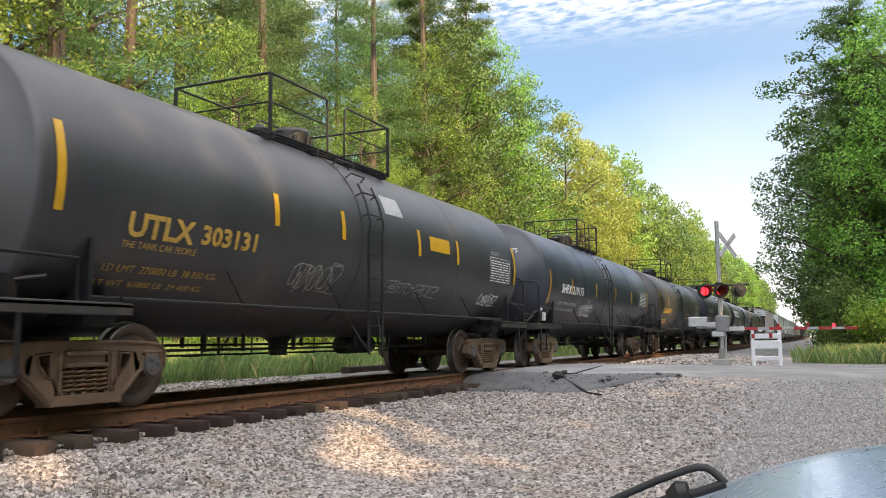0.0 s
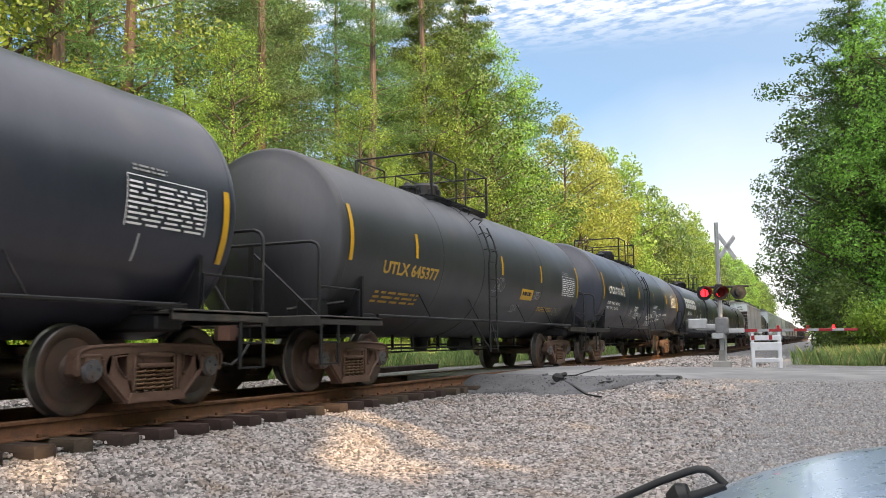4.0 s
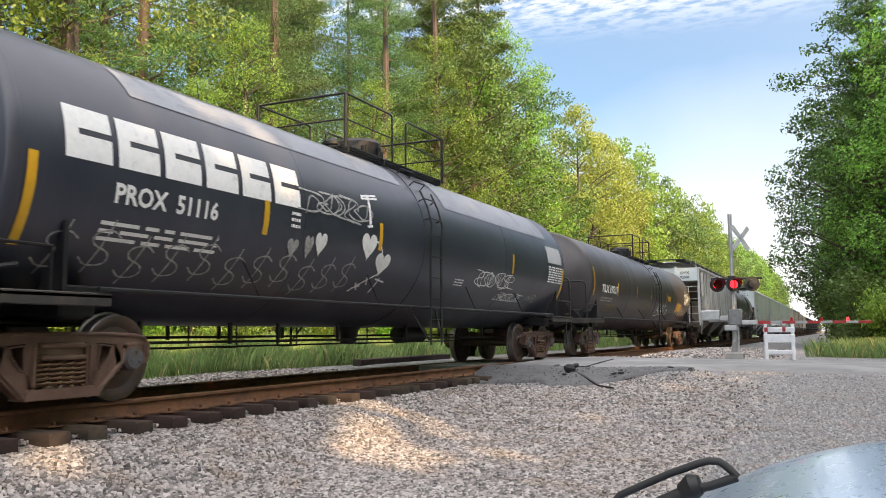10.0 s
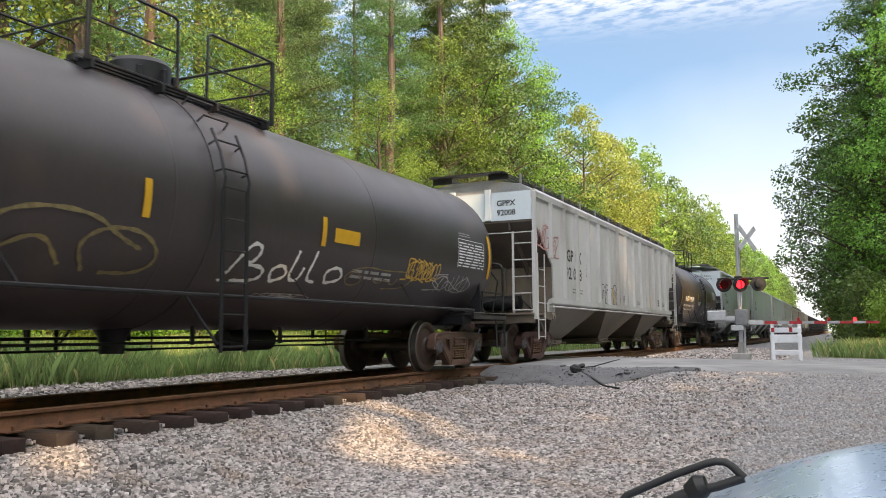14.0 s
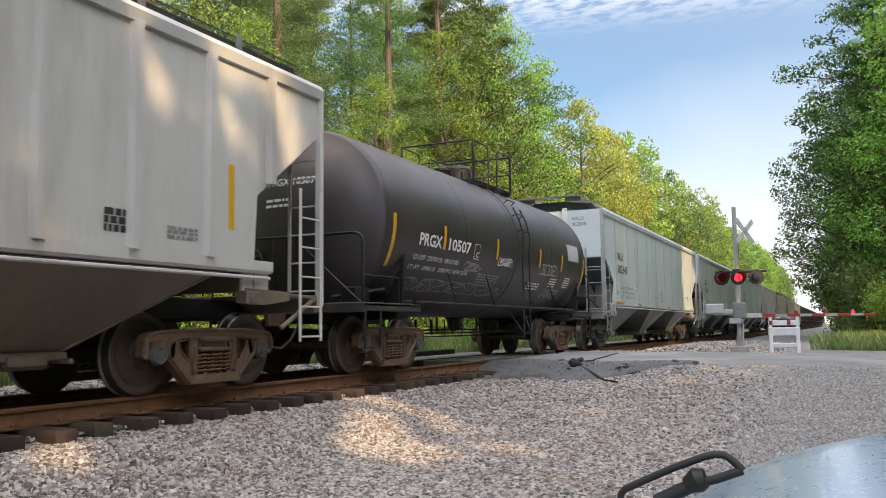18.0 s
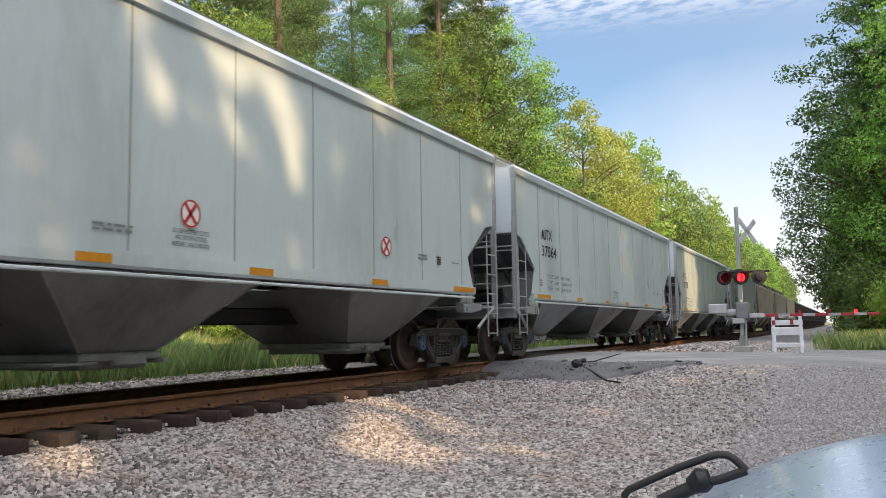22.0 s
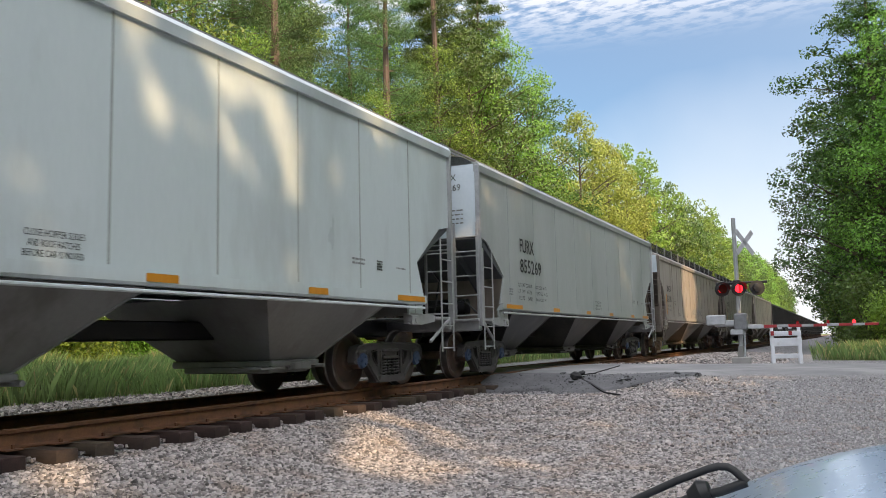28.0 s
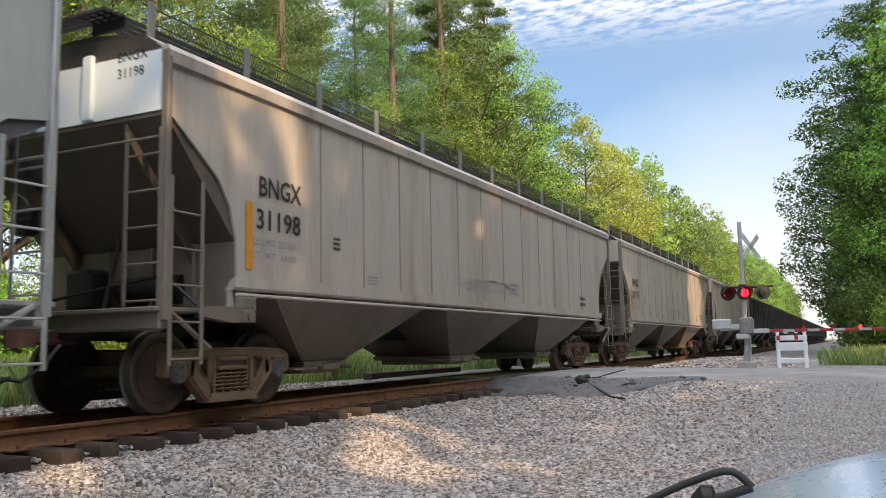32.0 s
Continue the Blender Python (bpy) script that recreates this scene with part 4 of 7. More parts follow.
# ---- covered hoppers ----
def hopper_car(name, label, paint, endpaint, bay, y0, y1, eave, cut, seams, truck_in, nbays=3, peak=0.30, ribs=False, screens=False, amber=(), marks=(), seam_h=0.006, half=1.56, trim=None, web_mat=None, gap=1.3, s0=1.5, s1=2.2):
    """y0, y1: ends of the side sheets; cut: (inset, height) corners of the open end, from the post down to the sill."""
    mid = (y0 + y1) / 2
    car = thing(name, label, "hopper car", "cars of the freight train")
    TRAIN.append((car, mid))
    a, b = y0 - mid, y1 - mid
    sill = cut[-1][1]
    W = half
    trim = trim or endpaint
    web_mat = web_mat or endpaint
    poly = [(a + i, z) for i, z in cut] + [(b - i, z) for i, z in reversed(cut)] + [(b, eave), (a, eave)]
    for x in (1, -1):
        s = Shape().prism(poly, x * W, x * (W - 0.03))
        side = part("side_sheet", s, paint, car)
        n = max(2, int(round((b - a) / seams)))
        for k in range(1, n):
            y = a + (b - a) * k / n if ribs or seams != 1.4 else a + 2.82 + (b - a - 5.64) * (k - 1) / (n - 2)
            lo = sill
            for (i0, z0), (i1, z1) in zip(cut, cut[1:]):
                d = min(y - a, b - y)
                if min(i0, i1) <= d <= max(i0, i1) and i0 != i1:
                    lo = z0 + (z1 - z0) * (d - i0) / (i1 - i0)
            if ribs:
                part("side_rib", Shape().prism([(y - 0.07, x * (W - 0.005)), (y - 0.05, x * (W + 0.085)), (y + 0.05, x * (W + 0.085)), (y + 0.07, x * (W - 0.005))], lo, eave - 0.12, "z", Matrix(((0, 1, 0, 0), (1, 0, 0, 0), (0, 0, 1, 0), (0, 0, 0, 1)))), paint, side)
            else:
                part("panel_seam", Shape().box(x * (W + seam_h / 2 - 0.004), y, (lo + eave) / 2, seam_h + 0.008, 0.028, eave - lo - 0.1, 0.003), SEAM if trim is GALV else SEAM_TAN, side)
        ss = Shape().prism([(x * (W - 0.02), sill - 0.02), (x * (W + 0.05), sill + 0.015), (x * (W + 0.05), sill - 0.10), (x * (W + 0.02), sill - 0.13), (x * (W - 0.10), sill - 0.13)], a + 1.05, b - 1.05, "y")
        part("side_sill", ss, paint, car)
        part("sill_lip", Shape().tube([(x * (W + 0.03), a + 1.1, sill - 0.185), (x * (W + 0.03), b - 1.1, sill - 0.185)], 0.022, 8), paint, car)
        tc = Shape().prism([(x * (W - 0.06), eave - 0.14), (x * (W + 0.05), eave - 0.14), (x * (W + 0.07), eave - 0.02), (x * (W + 0.02), eave + 0.05), (x * (W - 0.06), eave + 0.04)], a - 0.02, b + 0.02, "y")
        part("top_chord", tc, paint, car)
    for y, w in amber:
        on_side("reflective_stripe", strip(w, 0.085, 1), AMBER, car, y - mid, sill - 0.09, W + 0.056, "amber reflective strip")
    # roof
    r = Shape().prism([(-W, eave + 0.02), (-W * 0.8, eave + peak * 0.62), (-W * 0.3, eave + peak), (W * 0.3, eave + peak), (W * 0.8, eave + peak * 0.62), (W, eave + 0.02)], a, b, "y")
    roof = part("roof", r, paint, car)
    y = a + 0.8
    lid = Shape().box(0, 0, 0, 0.70, 1.05, 0.10, 0.03).mesh("hatch_cover", paint)
    while y < b - 1.2:
        link(new("hatch_cover", lid), roof).matrix_basis = pose(0, y + 0.55, eave + peak + 0.06)
        y += 1.25
    run_b = Shape()
    for x in (-0.72, 0.72):
        for j in range(4):
            run_b.box(x - 0.18 + j * 0.12, 0, eave + peak + 0.13, 0.04, b - a + 0.5, 0.035, 0.0)
        y = a
        while y <= b:
            run_b.box(x, y, eave + peak + 0.06, 0.5, 0.05, 0.12, 0.0)
            y += 1.4
    for y in (a - 0.14, b + 0.14):
        for j in range(4):
            run_b.box(0, y - 0.12 + j * 0.08, eave + peak + 0.13, 1.9, 0.04, 0.035, 0.0)
    part("running_board", run_b, FRAME if ribs or screens else DULL, roof, "grated running board")
    if screens:
        for x in (1.22,):
            y = a + 0.1
            while y <= b:
                part("screen_post", Shape().box(x, y, eave + 0.06 + screens / 2, 0.04, 0.09, screens + 0.06, 0.006), DULL, roof)
                y += 1.60
            sc = Shape()
            y = a + 0.1
            while y < b - 0.1:
                sc.tube([(x - 0.03, y, eave + 0.06), (x - 0.03, y + 0.30, eave + 0.04 + screens)], 0.0045, 4, caps=False)
                sc.tube([(x - 0.03, y + 0.30, eave + 0.06), (x - 0.03, y, eave + 0.04 + screens)], 0.0045, 4, caps=False)
                y += 0.06
            for z in (0.0, 0.33, 0.67, 1.0):
                sc.box(x - 0.03, 0, eave + 0.05 + screens * z, 0.012, b - a, 0.012)
            part("mesh_screen", sc, FRAME, roof, "dark woven mesh guard")
    # ends: upright sheet, slope sheet below it, posts, ladders, platform
    zlow = cut[0][1]
    for k, e in ((-1, a), (1, b)):
        es = Shape().prism([(-W + 0.02, zlow), (W - 0.02, zlow), (W - 0.02, eave), (W * 0.8, eave + peak * 0.62), (W * 0.3, eave + peak), (-W * 0.3, eave + peak), (-W * 0.8, eave + peak * 0.62), (-W + 0.02, eave)], e - k * 0.03, e, "y")
        part("end_sheet", es, endpaint, car, "upright end sheet")
        si, sz = cut[-2]
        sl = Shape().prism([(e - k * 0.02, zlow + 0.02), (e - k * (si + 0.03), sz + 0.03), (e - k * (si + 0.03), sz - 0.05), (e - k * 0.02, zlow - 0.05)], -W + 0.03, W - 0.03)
        # pale cars' webs share the bays' darker colour
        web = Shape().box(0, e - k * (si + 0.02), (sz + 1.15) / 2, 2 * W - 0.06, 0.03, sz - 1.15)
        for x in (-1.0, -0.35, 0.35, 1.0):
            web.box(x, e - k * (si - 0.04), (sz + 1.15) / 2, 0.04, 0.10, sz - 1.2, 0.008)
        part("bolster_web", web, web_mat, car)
        fill = [(e - k * (i + 0.01), z) for i, z in cut[:-1]]
        if len(fill) > 2:
            for x in (-1, 1):
                part("slope_gusset", Shape().prism(fill, x * (W - 0.035), x * (W - 0.055)), SHADED_SLOPE if trim is GALV else SHADED_SLOPE_BROWN, car)
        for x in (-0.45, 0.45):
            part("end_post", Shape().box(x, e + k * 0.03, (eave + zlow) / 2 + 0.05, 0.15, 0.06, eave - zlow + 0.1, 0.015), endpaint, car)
        part("slope_sheet", sl, SHADED_SLOPE if trim is GALV else SHADED_SLOPE_BROWN, car, "sloping end sheet in shade")
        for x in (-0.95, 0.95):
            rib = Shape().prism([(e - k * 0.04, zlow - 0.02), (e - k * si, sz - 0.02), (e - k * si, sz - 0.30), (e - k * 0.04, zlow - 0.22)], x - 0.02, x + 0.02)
            part("slope_rib", rib, SHADED_SLOPE if trim is GALV else SHADED_SLOPE_BROWN, car)
        for x in (-1, 1):
            po = Shape().box(x * (W + 0.01), e, (eave + 1.0) / 2 + 0.0, 0.10, 0.07, eave - 1.0, 0.012)
            part("corner_post", po, trim, car)
            ladder(car, "side_ladder", x * (W + 0.06), e - k * 0.04, e - k * 0.50, 0.55, min(2.5, zlow + 0.1), trim)
            ladder(car, "end_ladder", e + k * 0.04, x * (W - 0.02), x * (W - 0.50), 1.15, min(3.0, zlow + 0.35), trim, across="x")
        steel = web_mat if trim is not GALV else GALV
        pf = part("end_platform", Shape().box(0, e - k * 0.25, 1.12, 2 * W, 0.75, 0.05, 0.01), steel, car, "steel end platform")
        part("end_sill", Shape().box(0, e - k * 0.02, 1.02, 2 * W, 0.12, 0.22, 0.02), steel, pf)
        part("draft_sill", Shape().box(0, e - k * 1.3, 0.98, 0.6, 2.6, 0.30, 0.02), FRAME, car)
        for x in (-1, 1):
            beam = Shape().prism([(e - k * 0.62, 1.17), (e - k * 1.48, 1.19), (e - k * 1.48, 1.02), (e - k * 1.10, 1.00), (e - k * 0.62, 1.06)], x * (W - 0.16), x * (W - 0.02))
            part("side_beam", beam, steel, pf)
            part("jacking_pad", Shape().box(x * (W - 0.02), e - k * 1.36, 1.075, 0.05, 0.24, 0.15, 0.012).lathe([(x * (W + 0.004), 0.02), (x * (W + 0.008), 0.045), (x * (W + 0.03), 0.045), (x * (W + 0.03), 0.02)], "x", (0, e - k * 1.36, 1.075), n=12), steel, pf)
            part("step_brace", Shape().tube([(x * W, e - k * 0.1, 1.1), (x * (W - 0.05), e - k * 0.75, 0.72)], 0.03, 6), steel, pf)
            part("corner_plate", Shape().prism([(e - k * 1.04, sill - 0.10), (e - k * 1.52, sill - 0.12), (e - k * 1.52, 1.16), (e - k * 1.04, 1.16)], x * (W - 0.07), x * (W - 0.03)), paint, car)
        part("cross_grab", Shape().tube([(-W + 0.05, e + k * 0.05, zlow - 0.30), (W - 0.05, e + k * 0.05, zlow - 0.30)], 0.013, 6), trim, car)
        bg = Shape().box(-0.35, e - k * 0.75, 1.42, 0.42, 0.36, 0.5, 0.05).lathe([(-0.5, 0.02), (-0.48, 0.18), (0.48, 0.18), (0.5, 0.02)], "x", (0.3, e - k * 1.15, 1.42), n=16)
        bg.tube([(-0.6, e - k * 0.4, 1.3), (0.9, e - k * 0.7, 1.55), (1.2, e - k * 0.9, 1.2)], 0.022, 6).tube([(0.4, e - k * 0.3, 1.15), (0.5, e - k * 0.4, 1.9), (0.2, e - k * 0.6, 2.2)], 0.02, 6)
        part("brake_equipment", bg, FRAME, car)
        if k < 0:
            bw = Shape()
            ring = [(-0.6 + 0.28 * math.cos(t * math.pi / 10), e - 0.10, 2.2 + 0.28 * math.sin(t * math.pi / 10)) for t in range(21)]
            bw.tube(ring, 0.015, 6)
            for t in range(5):
                bw.tube([(-0.6, e - 0.05, 2.2), (-0.6 + 0.28 * math.cos(t * 1.257), e - 0.10, 2.2 + 0.28 * math.sin(t * 1.257))], 0.011, 6)
            bw.box(-0.6, e + 0.06, 2.2, 0.24, 0.2, 0.34, 0.03)
            part("brake_wheel", bw, FRAME, car)
        coupler(car, e + k * 0.32, k)
        truck(car, e - k * truck_in, trim is GALV)
    # bays
    s0, s1 = a + s0, b - s1
    w = (s1 - s0 + gap) / nbays
    for k in range(nbays):
        c = s0 + w * (k + 0.5)
        q = Shape()
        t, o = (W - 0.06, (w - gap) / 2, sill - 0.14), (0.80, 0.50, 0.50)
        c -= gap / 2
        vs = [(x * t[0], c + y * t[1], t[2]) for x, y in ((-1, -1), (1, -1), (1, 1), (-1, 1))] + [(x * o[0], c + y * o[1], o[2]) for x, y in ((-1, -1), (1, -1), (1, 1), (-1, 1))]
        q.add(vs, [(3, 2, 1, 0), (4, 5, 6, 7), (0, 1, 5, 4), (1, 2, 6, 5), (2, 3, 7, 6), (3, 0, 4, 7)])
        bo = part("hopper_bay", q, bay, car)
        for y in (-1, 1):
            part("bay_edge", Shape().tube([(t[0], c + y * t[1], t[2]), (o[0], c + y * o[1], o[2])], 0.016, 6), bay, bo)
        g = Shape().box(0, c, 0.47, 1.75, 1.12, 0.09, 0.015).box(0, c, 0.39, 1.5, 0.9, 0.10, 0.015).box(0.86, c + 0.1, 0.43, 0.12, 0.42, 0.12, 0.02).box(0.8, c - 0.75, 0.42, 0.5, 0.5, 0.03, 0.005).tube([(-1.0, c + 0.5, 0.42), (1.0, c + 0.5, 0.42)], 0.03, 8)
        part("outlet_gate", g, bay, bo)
    part("centre_sill", Shape().box(0, 0, 0.93, 0.36, b - a - 2, 0.24, 0.02), FRAME, car)
    for mk in marks:
        kind, nm, mat, y, z = mk[:5]
        flat = {"text": letters, "bars": bars, "strip": strip, "tag": sprayed, "lines": ribbon}[kind](*mk[5])
        if len(mk) > 6:
            on_end(nm, flat, mat, car, y, z, a - 0.006)
        else:
            on_side(nm, flat, mat, car, y - mid, z, W + (0.006 if ribs else seam_h + 0.004))
    return car


# ---- the train, front to rear; y in its own measure ----
def tank_data(sr, seed=1, z=1.93, w=1.15):
    """The table of small print near a tank's rear end."""
    return [("bars", "data_table", WHITE, sr - 1.35, z, (w, 0.48, 9, seed, 0.45)), ("strip", "table_edge", WHITE, sr - 1.38, z - 0.02, (0.012, 0.52, 5)), ("strip", "table_edge", WHITE, sr - 1.34 + w, z - 0.02, (0.012, 0.52, 5)), ("strip", "table_edge", WHITE, sr - 1.38, z + 0.50, (w + 0.05, 0.012, 1)), ("strip", "table_edge", WHITE, sr - 1.38, z + 0.22, (w + 0.05, 0.010, 1)), ("bars", "small_print", GHOST, sr - 1.3, z + 0.56, (0.5, 0.09, 2, seed + 1))]


def build_train():
    tank_car("black tank car with yellow stripes and ochre lettering, graffiti", TANK, 5.42, 17.83, 1.49, 2.26, 11.20,
             [(8.76, 2.17, 0.42), (10.40, 2.17, 0.42), (12.93, 2.15, 0.46), (14.60, 2.13, 0.46)], 1.75, ends=2.35, marks=[
        ("text", "reporting_mark", OCHRE, 6.29, 1.79, ("UTLX", 0.24, 0.98, 0.012)), ("text", "car_number", OCHRE, 7.39, 1.81, ("303131", 0.21, 1.0, 0.010)),
        ("text", "slogan", OCHRE, 6.27, 1.67, ("THE TANK CAR PEOPLE", 0.075, 1.1)), ("text", "load_limit", OCHRE, 6.14, 1.43, ("LD LMT  220800 LB  38 830 KG", 0.085, 1.7)), ("text", "light_weight", OCHRE, 6.12, 1.29, ("LT WT  65800 LB  29 400 KG", 0.075, 1.6)),
        ("strip", "worn_panel", PALE, 11.84, 2.75, (0.62, 0.36, 4)), ("strip", "placard", YELLOW, 13.37, 2.29, (0.86, 0.26, 3)),
        ("tag", "graffiti", GHOST, 9.37, 1.39, (1.05, 0.46, 3, 4, 0.02)), ("tag", "graffiti", GHOST, 11.99, 1.47, (1.9, 0.24, 4, 7, 0.016)), ("tag", "graffiti", WHITE, 16.04, 1.42, (0.95, 0.26, 5, 4, 0.022))] + tank_data(17.72, seed=4))
    c = tank_car("black tank car with white lettering and a white tag", TANK_BLUE, 20.62, 33.68, 1.49, 2.26, 26.87,
                 [(22.67, 1.94, 0.42), (25.40, 1.97, 0.42), (28.02, 1.97, 0.42), (30.57, 1.97, 0.42)], 1.25, ends=2.07, marks=[
        ("text", "reporting_mark", WHITE, 21.67, 1.95, ("SHPX", 0.23, 0.98, 0.010)), ("text", "car_number", WHITE, 22.76, 1.95, ("210175", 0.22, 1.14, 0.008)),
        ("text", "load_limit", WHITE, 21.53, 1.63, ("LD LMT  197700 LB   89700 KG", 0.085, 1.85)), ("text", "light_weight", WHITE, 21.48, 1.47, ("LT WT   65300 LB   29600 KG", 0.085, 1.8)),
        ("tag", "graffiti", WHITE, 23.92, 1.39, (1.2, 0.36, 11, 5, 0.034)), ("lines", "graffiti", WHITE, 24.54, 1.41, ([[(0.0, 0.2), (0.16, 0.44), (0.22, 0.50), (0.26, 0.40)], [(0.55, 0.16), (0.70, 0.30), (0.86, 0.22), (0.74, 0.08), (0.60, 0.14)], [(0.1, 0.02), (0.5, -0.06), (0.85, 0.0)]], 0.026)), ("bars", "small_print", GHOST, 27.37, 1.27, (0.5, 0.12, 3, 3)), ("bars", "small_print", GHOST, 28.86, 1.67, (0.4, 0.1, 2, 5))] + [("bars", "small_print", GHOST, 29.06, 1.27, (1.2, 0.10, 2, 203)), ("lines", "graffiti", WHITE, 28.61, 1.15, ([[(0, 0), (0.25, 0.02), (0.42, 0.10)]], 0.016)), ("strip", "worn_panel", PALE, 32.36, 1.57, (0.03, 0.3, 2))] + tank_data(33.52, seed=7))
    valve = part("brake_valve", Shape().box(1.22, 20.22 - 27.15, 1.30, 0.22, 0.26, 0.24, 0.03).tube([(1.22, 20.05 - 27.15, 1.30), (1.2, 19.8 - 27.15, 1.22), (1.15, 19.4 - 27.15, 1.14)], 0.018, 8).tube([(1.3, 20.15 - 27.15, 1.42), (1.25, 19.9 - 27.15, 1.36), (1.2, 19.5 - 27.15, 1.13)], 0.016, 8), FRAME, c, "black brake valve with pipes")
    part("valve_cap", Shape().lathe([(-0.10, 0.01), (-0.10, 0.055), (0.10, 0.06), (0.11, 0.01)], "z", (1.34, 20.40 - 27.15, 1.27), n=14), WHITE, valve, "white valve body")
    part("valve_cap", Shape().lathe([(-0.05, 0.01), (-0.05, 0.05), (0.04, 0.055), (0.06, 0.01)], "z", (1.30, 20.28 - 27.15, 1.47), n=14), WHITE, valve, "white valve body")
    head_text(c, [("SHPX  210175", 0.12, -0.25, 2.92), ("##", 0.20, -0.25, 2.56), ("###", 0.14, -0.1, 1.75)], 20.62, 27.150, 1.49, 2.26, WHITE)
    c = tank_car("dusty black tank car with ochre lettering and a yellow placard", TANK, 36.60, 49.22, 1.47, 2.28, 42.22,
                 [(38.80, 2.15, 0.42), (43.05, 2.15, 0.42), (45.83, 2.15, 0.42)], 1.5, ends=2.37, marks=[
        ("text", "reporting_mark", OCHRE, 37.65, 1.83, ("UTLX 645377", 0.20, 2.1, 0.008)), ("bars", "small_print", OCHRE, 37.65, 1.37, (1.6, 0.26, 3, 31)),
        ("strip", "placard", YELLOW, 44.48, 1.69, (0.84, 0.26, 3)), ("bars", "placard_text", BLACKINK, 44.57, 1.79, (0.64, 0.10, 1, 8, 0.9)), ("bars", "small_print", OCHRE, 46.03, 1.47, (1.2, 0.14, 3, 9)),
        ("tag", "graffiti", GHOST, 45.37, 1.72, (0.42, 0.22, 21, 3, 0.014)), ("tag", "graffiti", GHOST, 44.10, 1.39, (0.45, 0.2, 22, 3, 0.016)), ("tag", "graffiti", GHOST, 47.40, 1.39, (0.7, 0.26, 23, 4, 0.014)), ("tag", "graffiti", GHOST, 42.64, 1.77, (0.5, 0.34, 24, 2, 0.02))] + tank_data(49.07, seed=10))
    c = tank_car("black tank car with white lettering and chalk graffiti", TANK_BLUE, 52.10, 66.83, 1.55, 2.32, 58.98,
                 [(54.85, 2.27, 0.43), (57.74, 2.27, 0.43), (60.71, 2.27, 0.43), (63.72, 2.27, 0.43)], 1.4, ends=2.46, marks=[
        ("text", "reporting_mark", WHITE, 52.82, 2.25, ("CTCX", 0.22, 0.9, 0.010)), ("text", "car_number", WHITE, 53.78, 2.25, ("710165", 0.22, 0.98, 0.008)), ("lines", "stencil", WHITE, 54.98, 2.25, ([[(0, 0), (0.24, 0), (0.24, 0.28), (0, 0.28), (0, 0)]], 0.018, 0)), ("text", "stencil", WHITE, 55.06, 2.29, ("C", 0.10, None, 0.004)), ("text", "stencil", WHITE, 55.02, 2.44, ("PLATE", 0.045, 0.16)),
        ("text", "load_limit", WHITE, 52.72, 1.90, ("LD LMT  191100 LB   86,700 KG", 0.085, 1.78, 0.004)), ("text", "light_weight", WHITE, 52.66, 1.74, ("LT WT   71900 LB   32,600 KG", 0.085, 1.74, 0.004)), ("tag", "graffiti", WHITE, 57.09, 1.79, (0.52, 0.16, 13, 3, 0.032)), ("tag", "graffiti", WHITE, 57.24, 1.53, (0.62, 0.24, 14, 3, 0.030)), ("bars", "small_print", GHOST, 56.76, 1.75, (0.5, 0.04, 1, 206)), ("lines", "graffiti", WHITE, 56.44, 1.59, ([[(0, 0.02), (0.02, 0.3)], [(0, 0.15), (0.2, 0.18)], [(0.2, 0.0), (0.22, 0.3)]], 0.03)),
        ("tag", "graffiti", GHOST, 56.76, 1.35, (0.7, 0.34, 15, 5, 0.016)), ("tag", "graffiti", GHOST, 58.02, 1.51, (0.5, 0.18, 205, 4, 0.02)), ("lines", "graffiti", GHOST, 58.00, 1.49, ([[(0.3, 0.0), (0.0, 0.08), (0.05, 0.2), (0.35, 0.24), (0.6, 0.16), (0.55, 0.03), (0.3, 0.0)]], 0.016)),
        ("tag", "graffiti", WHITE, 59.71, 1.53, (0.9, 0.26, 16, 4, 0.036)), ("tag", "graffiti", WHITE, 59.86, 1.31, (1.2, 0.22, 207, 5, 0.030)), ("lines", "graffiti", WHITE, 60.64, 1.63, ([[(0.4, 0.0), (0.05, 0.06), (0.0, 0.22), (0.35, 0.3), (0.8, 0.24), (0.82, 0.08), (0.4, 0.0)], [(0.2, 0.2), (0.28, 0.12), (0.36, 0.2)], [(0.5, 0.2), (0.58, 0.12), (0.66, 0.2)]], 0.034)),
        ("lines", "graffiti", WHITE, 61.52, 1.47, ([[(0.0, 0.40), (0.2, 0.30), (0.6, 0.32), (1.2, 0.42), (1.15, 0.2), (0.8, 0.02), (0.5, 0.08), (0.3, 0.3)], [(0.1, 0.36), (0.4, 0.22)], [(0.7, 0.24), (1.0, 0.32)], [(0.4, 0.12), (0.7, 0.16), (1.0, 0.12)], [(-0.2, 0.06), (0.2, 0.0), (0.4, 0.1)]], 0.034)), ("tag", "graffiti", GHOST, 62.69, 1.45, (1.1, 0.24, 19, 5, 0.018)), ("bars", "small_print", WHITE, 60.69, 1.99, (0.85, 0.15, 3, 20)), ("bars", "small_print", WHITE, 63.04, 1.77, (0.95, 0.10, 2, 21)), ("bars", "small_print", WHITE, 61.91, 1.99, (0.3, 0.05, 1, 208))] + tank_data(66.41, seed=14, z=2.19))
    head_text(c, [("CTCX 710165", 0.11, -0.5, 3.1), ("##", 0.2, -0.5, 2.75)], 52.10, 59.465, 1.55, 2.32, WHITE)
